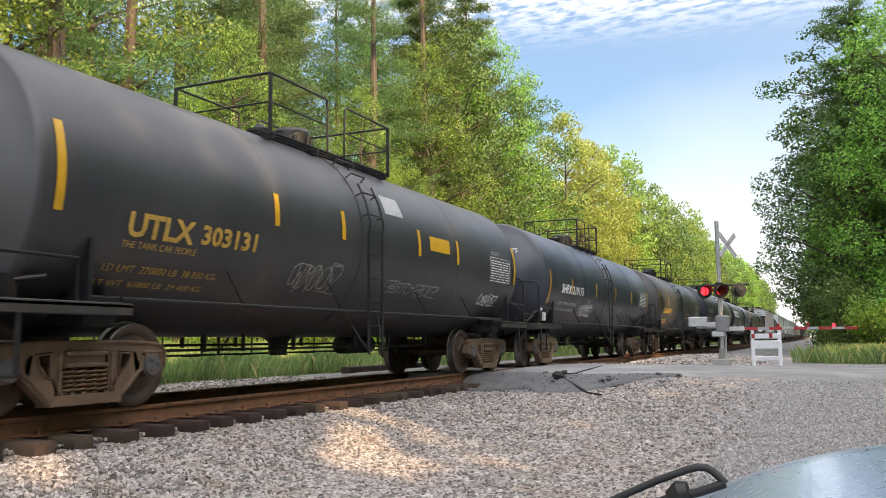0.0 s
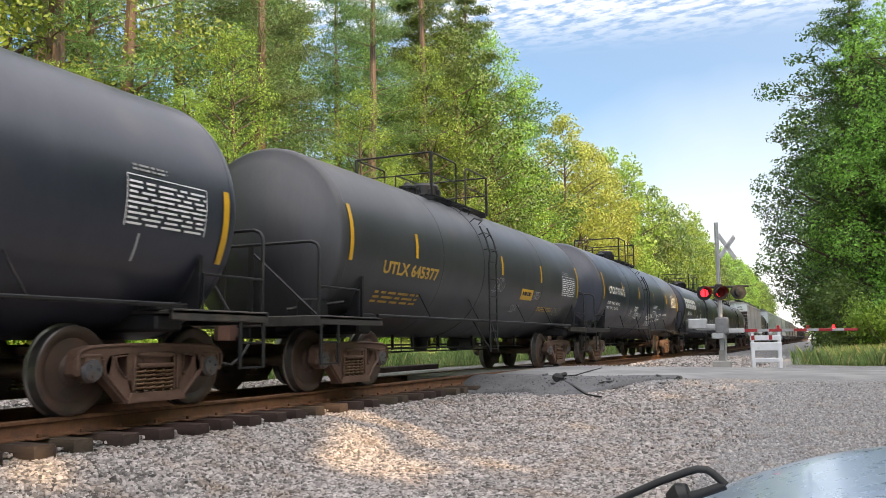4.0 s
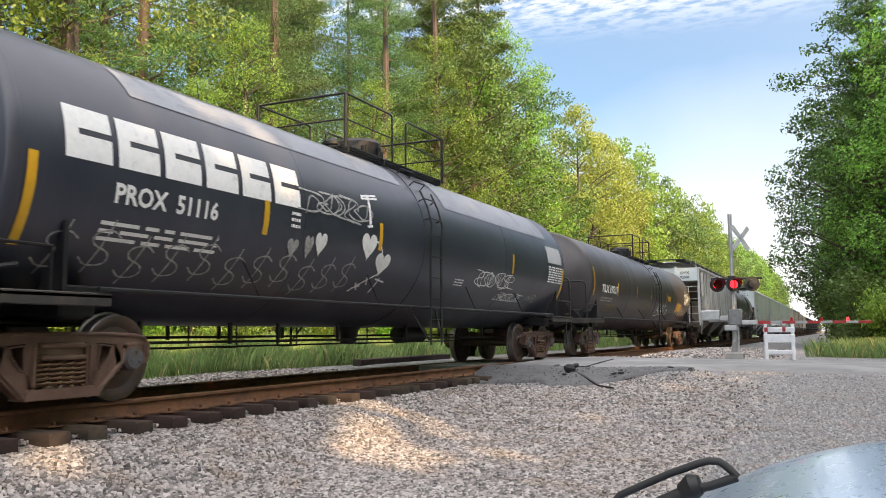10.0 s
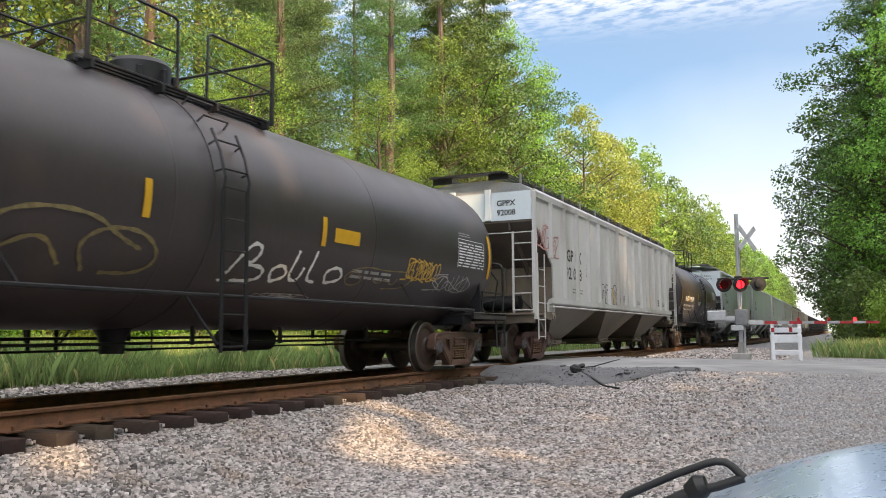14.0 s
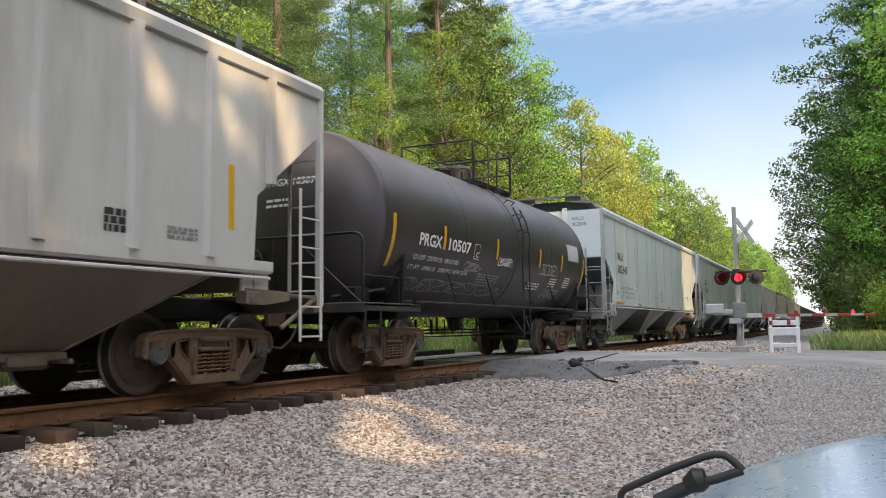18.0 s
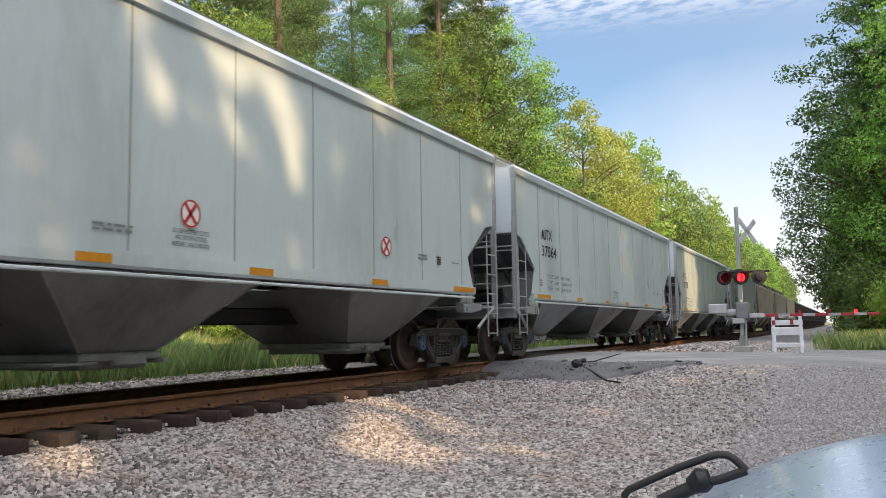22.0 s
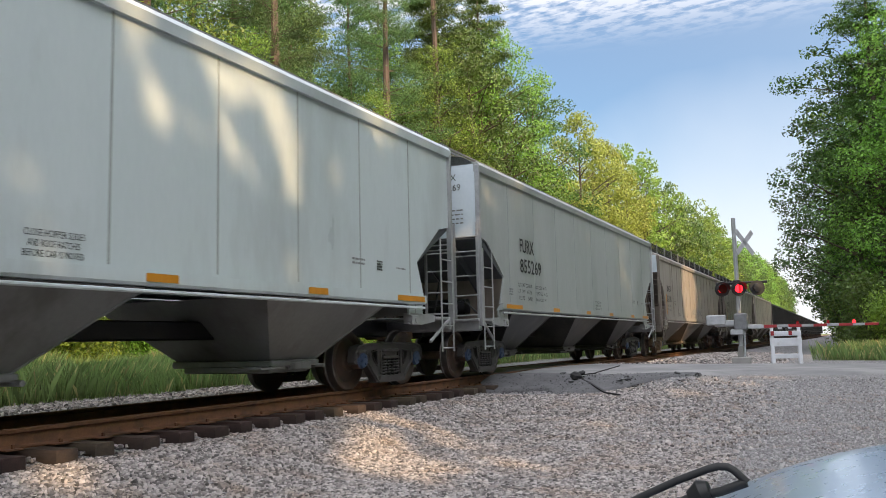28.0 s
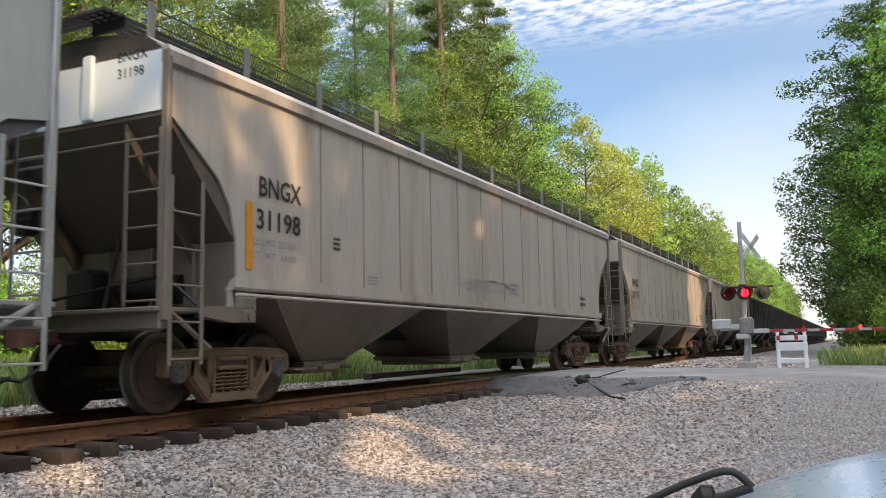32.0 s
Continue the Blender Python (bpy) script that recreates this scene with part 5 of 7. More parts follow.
    big = [("strip", "company_block", WHITE, 70.10 + 0.63 * k, 2.33, (0.55, 0.24, 3)) for k in range(6)] + [("strip", "company_block", WHITE, 70.10 + 0.63 * k, 2.63, (0.55, 0.22, 3)) for k in range(6)] + [("strip", "company_block", WHITE, 70.10 + 0.63 * k, 2.56, (0.16, 0.08, 1)) for k in range(6)]
    curl = [(0.42, 0.34), (0.30, 0.42), (0.08, 0.36), (0.10, 0.24), (0.34, 0.18), (0.36, 0.04), (0.12, 0.0), (0.0, 0.10)]
    money = [("lines", "chalk_mark", GHOST, 70.0 + 0.5 * k, 1.33 + 0.05 * math.sin(k * 2.1), ([curl, [(0.12, -0.08), (0.30, 0.52)]], 0.020)) for k in range(11)]
    c = tank_car("black tank car with big white block lettering and graffiti", TANK_BLUE, 69.76, 85.42, 1.49, 2.30, 77.72,
                 [(73.09, 1.92, 0.42), (75.95, 1.97, 0.42), (81.80, 1.97, 0.42)], 1.8, ends=1.93, dome=0.42, marks=big + money + [
        ("text", "reporting_mark", WHITE, 70.70, 1.99, ("PROX  51116", 0.19, 1.5, 0.008)), ("bars", "small_print", WHITE, 70.61, 1.62, (1.7, 0.24, 3, 22)),
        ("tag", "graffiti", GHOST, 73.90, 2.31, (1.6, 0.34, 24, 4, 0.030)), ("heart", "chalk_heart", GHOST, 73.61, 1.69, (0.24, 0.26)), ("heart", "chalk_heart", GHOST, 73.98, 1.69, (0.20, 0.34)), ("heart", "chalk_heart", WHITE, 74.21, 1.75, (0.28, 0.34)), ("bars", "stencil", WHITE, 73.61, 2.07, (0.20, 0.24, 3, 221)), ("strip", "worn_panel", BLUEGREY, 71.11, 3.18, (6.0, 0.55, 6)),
        ("lines", "graffiti", WHITE, 75.43, 2.27, ([[(0.0, 0.44), (0.5, 0.50)], [(0.0, 0.48), (0.48, 0.55)], [(0.20, 0.5), (0.17, 0.02)], [(0.1, 0.02), (0.26, 0.04)], [(0.23, 0.5), (0.2, 0.02)]], 0.035)), ("heart", "chalk_heart", WHITE, 75.41, 1.79, (0.44, 0.42)), ("heart", "chalk_heart", WHITE, 75.91, 1.59, (0.46, 0.38)), ("lines", "graffiti", WHITE, 75.51, 1.32, ([[(0.15, 0.88), (0.42, 0.86), (0.56, 0.72), (0.55, 0.55)], [(0.0, 0.02), (0.3, 0.22), (0.6, 0.36)], [(0.1, 0.18), (0.22, 0.06)], [(0.06, 0.08), (0.26, 0.14)], [(0.34, 0.30), (0.42, 0.16)], [(0.72, 0.30), (0.62, 0.02)], [(0.6, 0.28), (0.9, 0.24)]], 0.032)),
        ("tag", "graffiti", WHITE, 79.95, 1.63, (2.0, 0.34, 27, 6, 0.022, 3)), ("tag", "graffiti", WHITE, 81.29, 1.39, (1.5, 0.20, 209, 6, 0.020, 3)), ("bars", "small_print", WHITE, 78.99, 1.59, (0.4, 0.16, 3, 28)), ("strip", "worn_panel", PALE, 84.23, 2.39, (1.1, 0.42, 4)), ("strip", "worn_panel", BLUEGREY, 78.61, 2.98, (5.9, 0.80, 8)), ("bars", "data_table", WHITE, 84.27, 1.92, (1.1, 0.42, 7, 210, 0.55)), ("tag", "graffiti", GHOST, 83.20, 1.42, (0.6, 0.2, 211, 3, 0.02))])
    head_text(c, [("PROX  51116", 0.12, -0.4, 3.0), ("##", 0.2, -0.4, 2.62)], 69.76, 77.590, 1.49, 2.30, WHITE)
    c = tank_car("brown-black tank car with white lettering and gold graffiti", TANK_BROWN, 88.67, 106.08, 1.46, 2.22, 98.23,
                 [(91.60, 1.87, 0.40), (94.44, 1.89, 0.40), (96.98, 1.89, 0.40), (100.20, 1.89, 0.40)], 1.55, ends=2.20, dome=0.38, marks=[
        ("text", "reporting_mark", WHITE, 89.57, 1.92, ("TILX", 0.22, 0.86, 0.010)), ("text", "car_number", WHITE, 90.51, 1.92, ("190317", 0.22, 1.0, 0.010)),
        ("bars", "small_print", GHOST, 89.66, 1.65, (1.4, 0.16, 2, 24)), ("tag", "graffiti", GOLDTAG, 90.46, 1.35, (1.3, 0.28, 32, 4, 0.03)), ("tag", "graffiti", GOLDTAG, 93.84, 1.42, (0.6, 0.44, 33, 3, 0.02)),
        ("lines", "graffiti", GOLDTAG, 95.14, 1.32, ([[(0.0, 0.3), (0.4, 0.6), (1.2, 0.62), (1.6, 0.4), (1.9, 0.3)], [(1.3, 0.0), (1.1, 0.3), (1.4, 0.5), (1.9, 0.5), (2.2, 0.25), (2.0, 0.02), (1.5, 0.0)], [(0.2, 0.1), (0.7, 0.4), (1.0, 0.05)]], 0.045)),
        ("lines", "graffiti", WHITE, 98.38, 1.33, ([[(0.0, 0.0), (0.35, 0.55), (0.6, 0.5), (0.5, 0.3), (0.3, 0.26), (0.75, 0.24), (0.7, 0.05), (0.2, 0.02)], [(0.95, 0.05), (0.85, 0.22), (1.1, 0.32), (1.25, 0.15), (0.95, 0.05)], [(1.35, 0.52), (1.25, 0.12), (1.5, 0.08), (1.55, 0.3)], [(1.75, 0.55), (1.65, 0.12), (1.9, 0.10)], [(2.15, 0.10), (2.05, 0.28), (2.4, 0.38), (2.55, 0.18), (2.15, 0.10)]], 0.050)), ("tag", "graffiti", GHOST, 99.12, 1.17, (1.1, 0.10, 212, 4, 0.016)),
        ("lines", "graffiti", GOLDTAG, 100.92, 1.39, ([[(0.1, 0.1), (0.3, 0.3), (0.6, 0.1), (0.2, 0.0), (0.0, 0.2), (0.5, 0.36), (1.2, 0.32), (1.9, 0.36), (2.1, 0.2), (1.8, 0.05), (1.2, 0.02)], [(0.8, 0.2), (1.0, 0.08), (1.2, 0.2), (1.5, 0.08), (1.6, 0.22)]], 0.022)), ("tag", "graffiti", OCHRE, 102.70, 1.59, (1.1, 0.34, 36, 6, 0.034)), ("tag", "graffiti", GHOST, 103.70, 1.43, (1.4, 0.36, 213, 3, 0.03)),
        ("strip", "placard", YELLOW, 100.47, 1.97, (0.66, 0.20, 3)), ("bars", "small_print", GHOST, 101.11, 1.52, (1.2, 0.18, 2, 37))] + tank_data(105.98, seed=22))
    head_text(c, [("TILX 190317", 0.12, -0.5, 2.9), ("##", 0.18, -0.5, 2.62)], 88.67, 97.375, 1.46, 2.22, WHITE)
    on_end("hazard_placard", ([(0, -0.16), (0.16, 0), (0, 0.16), (-0.16, 0)], [(0, 1, 2, 3)]), REDINK, c, 0.05, 1.38, 88.67 - 0.86 - 97.375, "red diamond placard")
    # ribbed hopper
    hopper_car("covered_hopper", "light grey ribbed covered hopper with graffiti", HOPPER_RIB, HOPPER_END, DIRTYBAY, 108.52, 125.87, 3.92,
               [(0.0, 3.28), (1.3, 2.30), (1.35, 1.50)], 1.08, 1.45, ribs=True, peak=0.32, screens=0.34, trim=HOPPER_RIB, web_mat=DIRTYBAY, gap=0.9, s0=1.5, s1=1.9, marks=[
        ("text", "reporting_mark", BLACKINK, 110.95, 2.50, ("GP PX", 0.30, 1.3, 0.006)), ("text", "car_number", BLACKINK, 110.85, 2.05, ("92 008", 0.30, 1.4, 0.006)), ("bars", "small_print", GREYINK, 111.42, 1.7, (0.9, 0.16, 2, 40)),
        *[("lines", "graffiti", BLACKINK, 114.20 + 0.46 * k, 1.50 + 0.04 * (k % 2), ([[(0.02, 0.0), (0.0, 0.36), (0.06, 0.54), (0.24, 0.60 - 0.05 * (k % 3)), (0.42, 0.52), (0.46, 0.32), (0.45, 0.02), (0.26, -0.04), (0.02, 0.0)], [(0.15, 0.14 + 0.08 * (k % 2)), (0.18, 0.40), (0.30, 0.42), (0.31, 0.17)], [(0.04, 0.32), (0.14, 0.28 + 0.05 * (k % 3))]], 0.030, 3)) for k in range(5)], ("strip", "reflective_stripe", YELLOW, 115.63, 1.57, (0.10, 0.42, 2)), ("tag", "graffiti", PINKTAG, 108.67, 2.62, (0.75, 0.62, 44, 2, 0.05, 3)), ("tag", "graffiti", PINKTAG, 109.57, 2.45, (0.6, 0.55, 214, 2, 0.05, 3)), ("bars", "small_print", GREYINK, 116.87, 1.66, (0.75, 0.20, 4, 215, 0.6)), ("bars", "small_print", GREYINK, 118.82, 1.62, (0.62, 0.12, 3, 216, 0.6)),
        ("strip", "reflective_stripe", YELLOW, 113.02, 1.60, (0.10, 0.42, 2)), ("strip", "reflective_stripe", YELLOW, 118.47, 1.58, (0.10, 0.43, 2)), ("strip", "reflective_stripe", YELLOW, 121.04, 1.57, (0.10, 0.42, 2)), ("strip", "reflective_stripe", YELLOW, 124.05, 1.84, (0.10, 0.75, 2)),
        ("bars", "data_panel", BLACKINK, 122.28, 1.65, (0.42, 0.24, 3, 46, 0.85)), ("bars", "small_print", GREYINK, 120.32, 1.80, (0.4, 0.12, 2, 45)), ("bars", "worn_panel", GREYINK, 123.10, 1.66, (0.45, 0.14, 3, 217, 0.7)),
        ("lines", "stencil", BLACKINK, 112.72, 2.20, ([[(0, 0), (0.30, 0), (0.30, 0.30), (0, 0.30), (0, 0)]], 0.016, 0)), ("text", "stencil", BLACKINK, 112.84, 2.23, ("C", 0.10)), ("text", "stencil", BLACKINK, 112.76, 2.40, ("PLATE", 0.06, 0.22)), ("text", "end_mark", BLACKINK, 0.66, 3.62, ("GPPX", 0.13, None, 0.004), 1), ("text", "end_number", BLACKINK, 0.66, 3.40, ("92008", 0.13, None, 0.004), 1)])
    c = tank_car("short black tank car with white lettering, rusty ends", TANK_BROWN, 128.05, 138.66, 1.52, 2.45, 133.85,
                 [(129.91, 2.08, 0.42), (132.43, 2.08, 0.42), (135.10, 2.08, 0.42), (136.76, 2.08, 0.40)], 1.1, ends=2.12, marks=[
        ("text", "reporting_mark", WHITE, 128.94, 2.10, ("PRGX", 0.20, 0.86, 0.008)), ("text", "car_number", WHITE, 130.03, 2.10, ("10507", 0.20, 0.98, 0.008)), ("lines", "stencil", WHITE, 131.28, 2.02, ([[(0, 0), (0.24, 0), (0.24, 0.28), (0, 0.28), (0, 0)]], 0.016, 0)), ("text", "stencil", WHITE, 131.37, 2.05, ("C", 0.10, None, 0.003)),
        ("text", "load_limit", WHITE, 128.85, 1.86, ("LD LMT  220700 LB  100100 KG", 0.085, 1.8)), ("text", "light_weight", WHITE, 128.80, 1.70, ("LT WT   65800 LB   29800 KG  NEW 12-96", 0.08, 2.4)),
        ("tag", "graffiti", GHOST, 128.85, 1.36, (4.4, 0.28, 51, 13, 0.02)), ("tag", "graffiti", GHOST, 130.98, 1.78, (0.7, 0.18, 52, 4, 0.02)), ("tag", "graffiti", WHITE, 132.63, 1.96, (0.6, 0.2, 53, 3, 0.022)), ("tag", "graffiti", GHOST, 135.28, 1.93, (1.1, 0.26, 54, 5, 0.03)), ("tag", "graffiti", GHOST, 135.93, 1.40, (1.4, 0.3, 218, 5, 0.02)),
        ("bars", "small_print", GHOST, 131.75, 1.60, (1.1, 0.22, 4, 48)), ("strip", "data_panel", PALE, 137.27, 2.39, (0.95, 0.42, 4)), ("bars", "small_print", WHITE, 134.70, 1.58, (0.8, 0.2, 3, 49)), ("bars", "small_print", WHITE, 136.12, 1.68, (0.5, 0.25, 4, 50)), ("bars", "data_lines", WHITE, 137.23, 1.70, (0.45, 0.3, 5, 55))])
    head_text(c, [("PRGX 10507", 0.12, -0.5, 3.0), ("##", 0.18, -0.5, 2.65)], 128.05, 133.355, 1.52, 2.45, WHITE)
    new_cut = [(0.0, 2.74), (0.42, 2.66), (1.28, 2.02), (1.05, 1.46)]

    def pale(y0, y1, mark, number, seed, paint=HOPPER, red=True, bays=BAYGREY, shift=0.0, limits=("222900", "63100", "101100", "28600")):
        slim = mark in ("AITX", "NKLX")   # smaller lettering, set higher
        extra = [("text", "load_limit", INKY, y0 + 2.1, 1.86, ("LD LMT " + limits[0], 0.085, 0.86)), ("text", "light_weight", INKY, y0 + 2.1, 1.72, ("LT  WT   " + limits[1], 0.085, 0.86)), ("text", "volume", INKY, y0 + 2.1, 1.58, ("CU FT     5808", 0.085, 0.86)), ("text", "load_limit", INKY, y0 + 3.14, 1.86, (limits[2] + " KG", 0.075, 0.80)), ("text", "light_weight", INKY, y0 + 3.14, 1.72, ("  " + limits[3] + " KG", 0.075, 0.78)), ("text", "volume", INKY, y0 + 3.2, 1.58, ("164 CU M", 0.075, 0.70)), ("bars", "stencil", GREYINK, y0 + 1.55, 1.66, (0.22, 0.16, 3, seed + 6, 0.7)),
                 ("bars", "small_print", GREYINK, y0 + 7.4, 1.68, (0.5, 0.10, 2, seed + 2)), ("bars", "small_print", GREYINK, y1 - 3.3, 1.85, (0.35, 0.12, 2, seed + 3)), ("bars", "stencil", BLACKINK, y1 - 2.6, 1.80, (0.16, 0.16, 4, seed + 4, 0.7)), ("bars", "small_print", GREYINK, y1 - 2.0, 1.86, (0.3, 0.05, 1, seed + 5))]
        if not red:
            extra = extra[:7] + extra[8:]
            extra += [("text", "notice", INKY, y0 + 8.26, 1.70, ("CLOSE HOPPER SLIDES", 0.062, 0.64)), ("text", "notice", INKY, y0 + 8.30, 1.61, ("AND ROOF HATCHES", 0.062, 0.55)), ("text", "notice", INKY, y0 + 8.25, 1.52, ("BEFORE CAR IS MOVED", 0.062, 0.64))]
        else:
            extra += [("text", "notice", INKY, y0 + 8.42, 1.75, ("CLOSE HOPPER SLIDES", 0.05, 0.56)), ("text", "notice", INKY, y0 + 8.46, 1.68, ("AND ROOF HATCHES", 0.05, 0.48)), ("text", "notice", INKY, y0 + 8.42, 1.61, ("BEFORE CAR IS MOVED", 0.05, 0.56))]
        if red:
            ring = [(0.15 * math.cos(t * math.pi / 16), 0.15 * math.sin(t * math.pi / 16)) for t in range(33)]
            inner = [(0.86 * u, 0.86 * v) for u, v in ring]
            sign = (ring + inner, [(k, k + 1, 34 + k, 33 + k) for k in range(32)])
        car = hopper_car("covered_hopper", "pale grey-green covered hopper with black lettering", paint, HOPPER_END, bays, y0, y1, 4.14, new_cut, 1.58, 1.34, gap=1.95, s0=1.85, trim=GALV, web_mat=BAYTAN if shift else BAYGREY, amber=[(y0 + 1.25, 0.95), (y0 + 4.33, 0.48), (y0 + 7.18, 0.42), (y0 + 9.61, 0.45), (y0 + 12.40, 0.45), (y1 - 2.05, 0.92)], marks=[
            ("text", "reporting_mark", BLACKINK, y0 + (1.76 if slim else 1.72) + shift, (2.75 if slim else 2.70) - 0.15 * shift, (mark, 0.25 if slim else 0.30, 0.79 if slim else 0.9, 0.004)), ("text", "car_number", BLACKINK, y0 + (1.75 if slim else 1.72) + shift, (2.36 if slim else 2.26) - 0.15 * shift, (number, 0.25 if slim else 0.30, 0.214 * len(number) if slim else 1.38, 0.004)),
            ("text", "end_mark", INKY if not shift else BLACKINK, 0.66, 3.86, (mark, 0.10 if not shift else 0.13), 1), ("text", "end_number", INKY if not shift else BLACKINK, 0.66, 3.69 if not shift else 3.66, (number, 0.10 if not shift else 0.13), 1)] + ([("bars", "end_print", GREYINK, 0.70, 3.0, (0.55, 0.34, 4, seed + 9, 0.3), 1)] if shift else []) + extra)
        if red:
            disc = (ring[:-1], [tuple(range(32))])
            cross = ([(-0.10, -0.09), (-0.07, -0.12), (0.10, 0.09), (0.07, 0.12), (-0.10, 0.09), (-0.07, 0.12), (0.10, -0.09), (0.07, -0.12)], [(0, 1, 2, 3), (4, 5, 6, 7)])
            for y, s in ((y0 + 4.39, REDINK), (y0 + 8.68, REDINK), (y0 + 12.9, REDINK)):
                face = on_side("round_sign", disc, WHITE, car, y - (y0 + y1) / 2, 1.97, 1.573, "white round warning sign with a ring and a cross")
                on_side("sign_ring", sign, s, face, y - (y0 + y1) / 2, 1.97, 1.577)
                on_side("sign_cross", cross, s, face, y - (y0 + y1) / 2, 1.97, 1.576)
        return car

    pale(140.63, 157.88, "NKLX", "202348", 60, limits=("222700", "63300", "101000", "28700"))
    pale(159.06, 176.50, "AITX", "37564", 70, red=False)
    pale(177.95, 194.79, "AITX", "37578", 80, red=False)
    pale(196.13, 212.30, "FURX", "855269", 90, paint=HOPPER_WORN, red=False, bays=BAYDARK, shift=0.53, limits=("224800", "61200", "102250", "27750"))
    tan_cut = [(0.0, 3.2), (0.45, 2.88), (0.82, 2.60), (1.02, 2.3), (1.12, 1.95), (1.14, 1.50)]
    old = []
    for y0, y1, num in ((213.68, 231.30, "31198"), (232.80, 250.60, "31176")):
        # only the first tan car's end takes the sky-lit colour
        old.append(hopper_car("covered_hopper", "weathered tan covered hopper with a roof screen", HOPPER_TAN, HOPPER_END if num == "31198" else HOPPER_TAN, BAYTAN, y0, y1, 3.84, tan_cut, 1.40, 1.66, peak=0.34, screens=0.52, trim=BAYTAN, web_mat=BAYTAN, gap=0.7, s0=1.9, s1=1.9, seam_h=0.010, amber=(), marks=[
            ("text", "reporting_mark", BLACKINK, y0 + 1.5, 2.52, ("BNGX", 0.24, 0.85, 0.006)), ("text", "car_number", BLACKINK, y0 + 1.45, 2.12, (num, 0.24, 0.88, 0.006)),
            ("text", "load_limit", GREYINK, y0 + 1.4, 1.92, ("LD LMT  221600", 0.085, 0.85)), ("text", "light_weight", GREYINK, y0 + 1.4, 1.76, ("LT  WT   64400", 0.085, 0.85)),
            ("strip", "reflective_stripe", AMBER, y0 + 1.28, 1.62, (0.12, 0.80, 3)), ("bars", "stencil", BLACKINK, y0 + 3.1, 2.02, (0.18, 0.2, 3, 100)),
            ("bars", "small_print", GREYINK, y0 + 4.0, 1.6, (0.3, 0.14, 3, 101)), ("tag", "graffiti", GHOST, y0 + 7.3, 1.72, (2.8, 0.22, 102, 8, 0.035)), ("bars", "stencil", BLACKINK, y1 - 3.0, 1.66, (0.5, 0.3, 2, 103)),
            ("text", "end_mark", BLACKINK, 0.85, 3.80, ("BNGX", 0.11), 1), ("text", "end_number", BLACKINK, 0.85, 3.62, (num, 0.11), 1)]))
    last = hopper_car("covered_hopper", "cream-tan covered hopper further back in the train", CREAM, CREAM, BAYTAN, 252.2, 269.2, 3.84, tan_cut, 1.62, 1.66, peak=0.34, trim=HOPPER_TAN, web_mat=BAYTAN)
    TRAIN.pop()
    TRAIN.append((last, (252.2 + 269.2) / 2))
    y = 270.6
    dark = hopper_car("covered_hopper", "black ribbed hopper far back in the train", HOPPER_DARK, HOPPER_DARK, HOPPER_DARK, y, y + 15.6, 3.75, [(0.0, 3.1), (1.2, 2.2), (1.25, 1.45)], 1.3, 1.6, ribs=True, peak=0.12)
    for k in range(1, 13):
        c = copy_thing(dark, pose(0, 0, 0))
        for tr in c.children:
            if tr.name.startswith("truck"):
                for w in tr.children:
                    if w.name.startswith("wheelset"):
                        WHEELS.append((w, -1 if w.matrix_basis.translation.y < 0 else 1))
        TRAIN.append((c, y + 7.8 + 16.9 * k))


build_train()


# ---- ground ----
def smooth(a, b, v):
    t = np.clip((v - a) / (b - a), 0, 1)
    return t * t * (3 - 2 * t)


def height(x, y):
    """The ground under x, y, as numbers or arrays."""
    x, y = np.asarray(x, float), np.asarray(y, float)
    yard = -0.66 + 0.50 * smooth(9.0, 19.0, y - 0.15 * (x - 4)) * smooth(60, 30, x)
    near = np.where(x > 0, yard, -0.13 + 0.32 * smooth(4.5, 10.5, -x) + 0.4 * smooth(10, 30, -x) + 0 * y)
    shoulder = -0.325
    ax = np.abs(x)
    near = shoulder + (near - shoulder) * np.where(x > 0, smooth(1.5, 3.3, ax), smooth(1.45, 2.3, ax))
    cross = smooth(16.2, 17.2, y) * smooth(25.4, 24.0, y) * smooth(-3.4, -2.6, x)
    level = -0.035 - 0.11 * smooth(1.6, 9.0, x) - 0.06 * smooth(1.6, 6, -x)
    h = near + (level - near) * cross
    bed = np.where((ax < 1.12) & (cross < 0.5), -0.275, h)
    mound = 0.20 * smooth(24.2, 26.5, y) * smooth(46, 32, y) * smooth(1.3, 2.3, x) * smooth(5.6, 3.6, x)
    hills = 6 * smooth(60, 400, np.abs(x) + 0 * y)
    ripple = 0.02 * np.sin(1.7 * x + 0.6 * y) * np.sin(0.9 * y - 0.4 * x) * smooth(2.5, 4, ax)
    return np.where(ax < 1.12, bed, h) + ripple * (1 - cross) + mound + hills


def ground_lines(lo, hi, fine, far):
    ls = list(np.arange(lo, hi, fine))
    step, v, w = fine, ls[0], ls[-1]
    while w < far:
        step *= 1.35
        w += step
        v -= step
        ls = [v] + ls + [w]
    return np.array(ls)


def grid_mesh(name, xs, ys, zf, mats):
    X, Y = np.meshgrid(xs, ys)
    Z = zf(X, Y)
    nx, ny = len(xs), len(ys)
    idx = np.arange(nx * ny).reshape(ny, nx)
    f = np.stack([idx[:-1, :-1], idx[:-1, 1:], idx[1:, 1:], idx[1:, :-1]], -1).reshape(-1, 4)
    me = bpy.data.meshes.new(name)
    me.from_pydata(np.stack([X, Y, Z], -1).reshape(-1, 3).tolist(), [], f.tolist())
    for m in mats:
        me.materials.append(m)
    me.shade_smooth()
    return new(name, me), X.ravel(), Y.ravel()


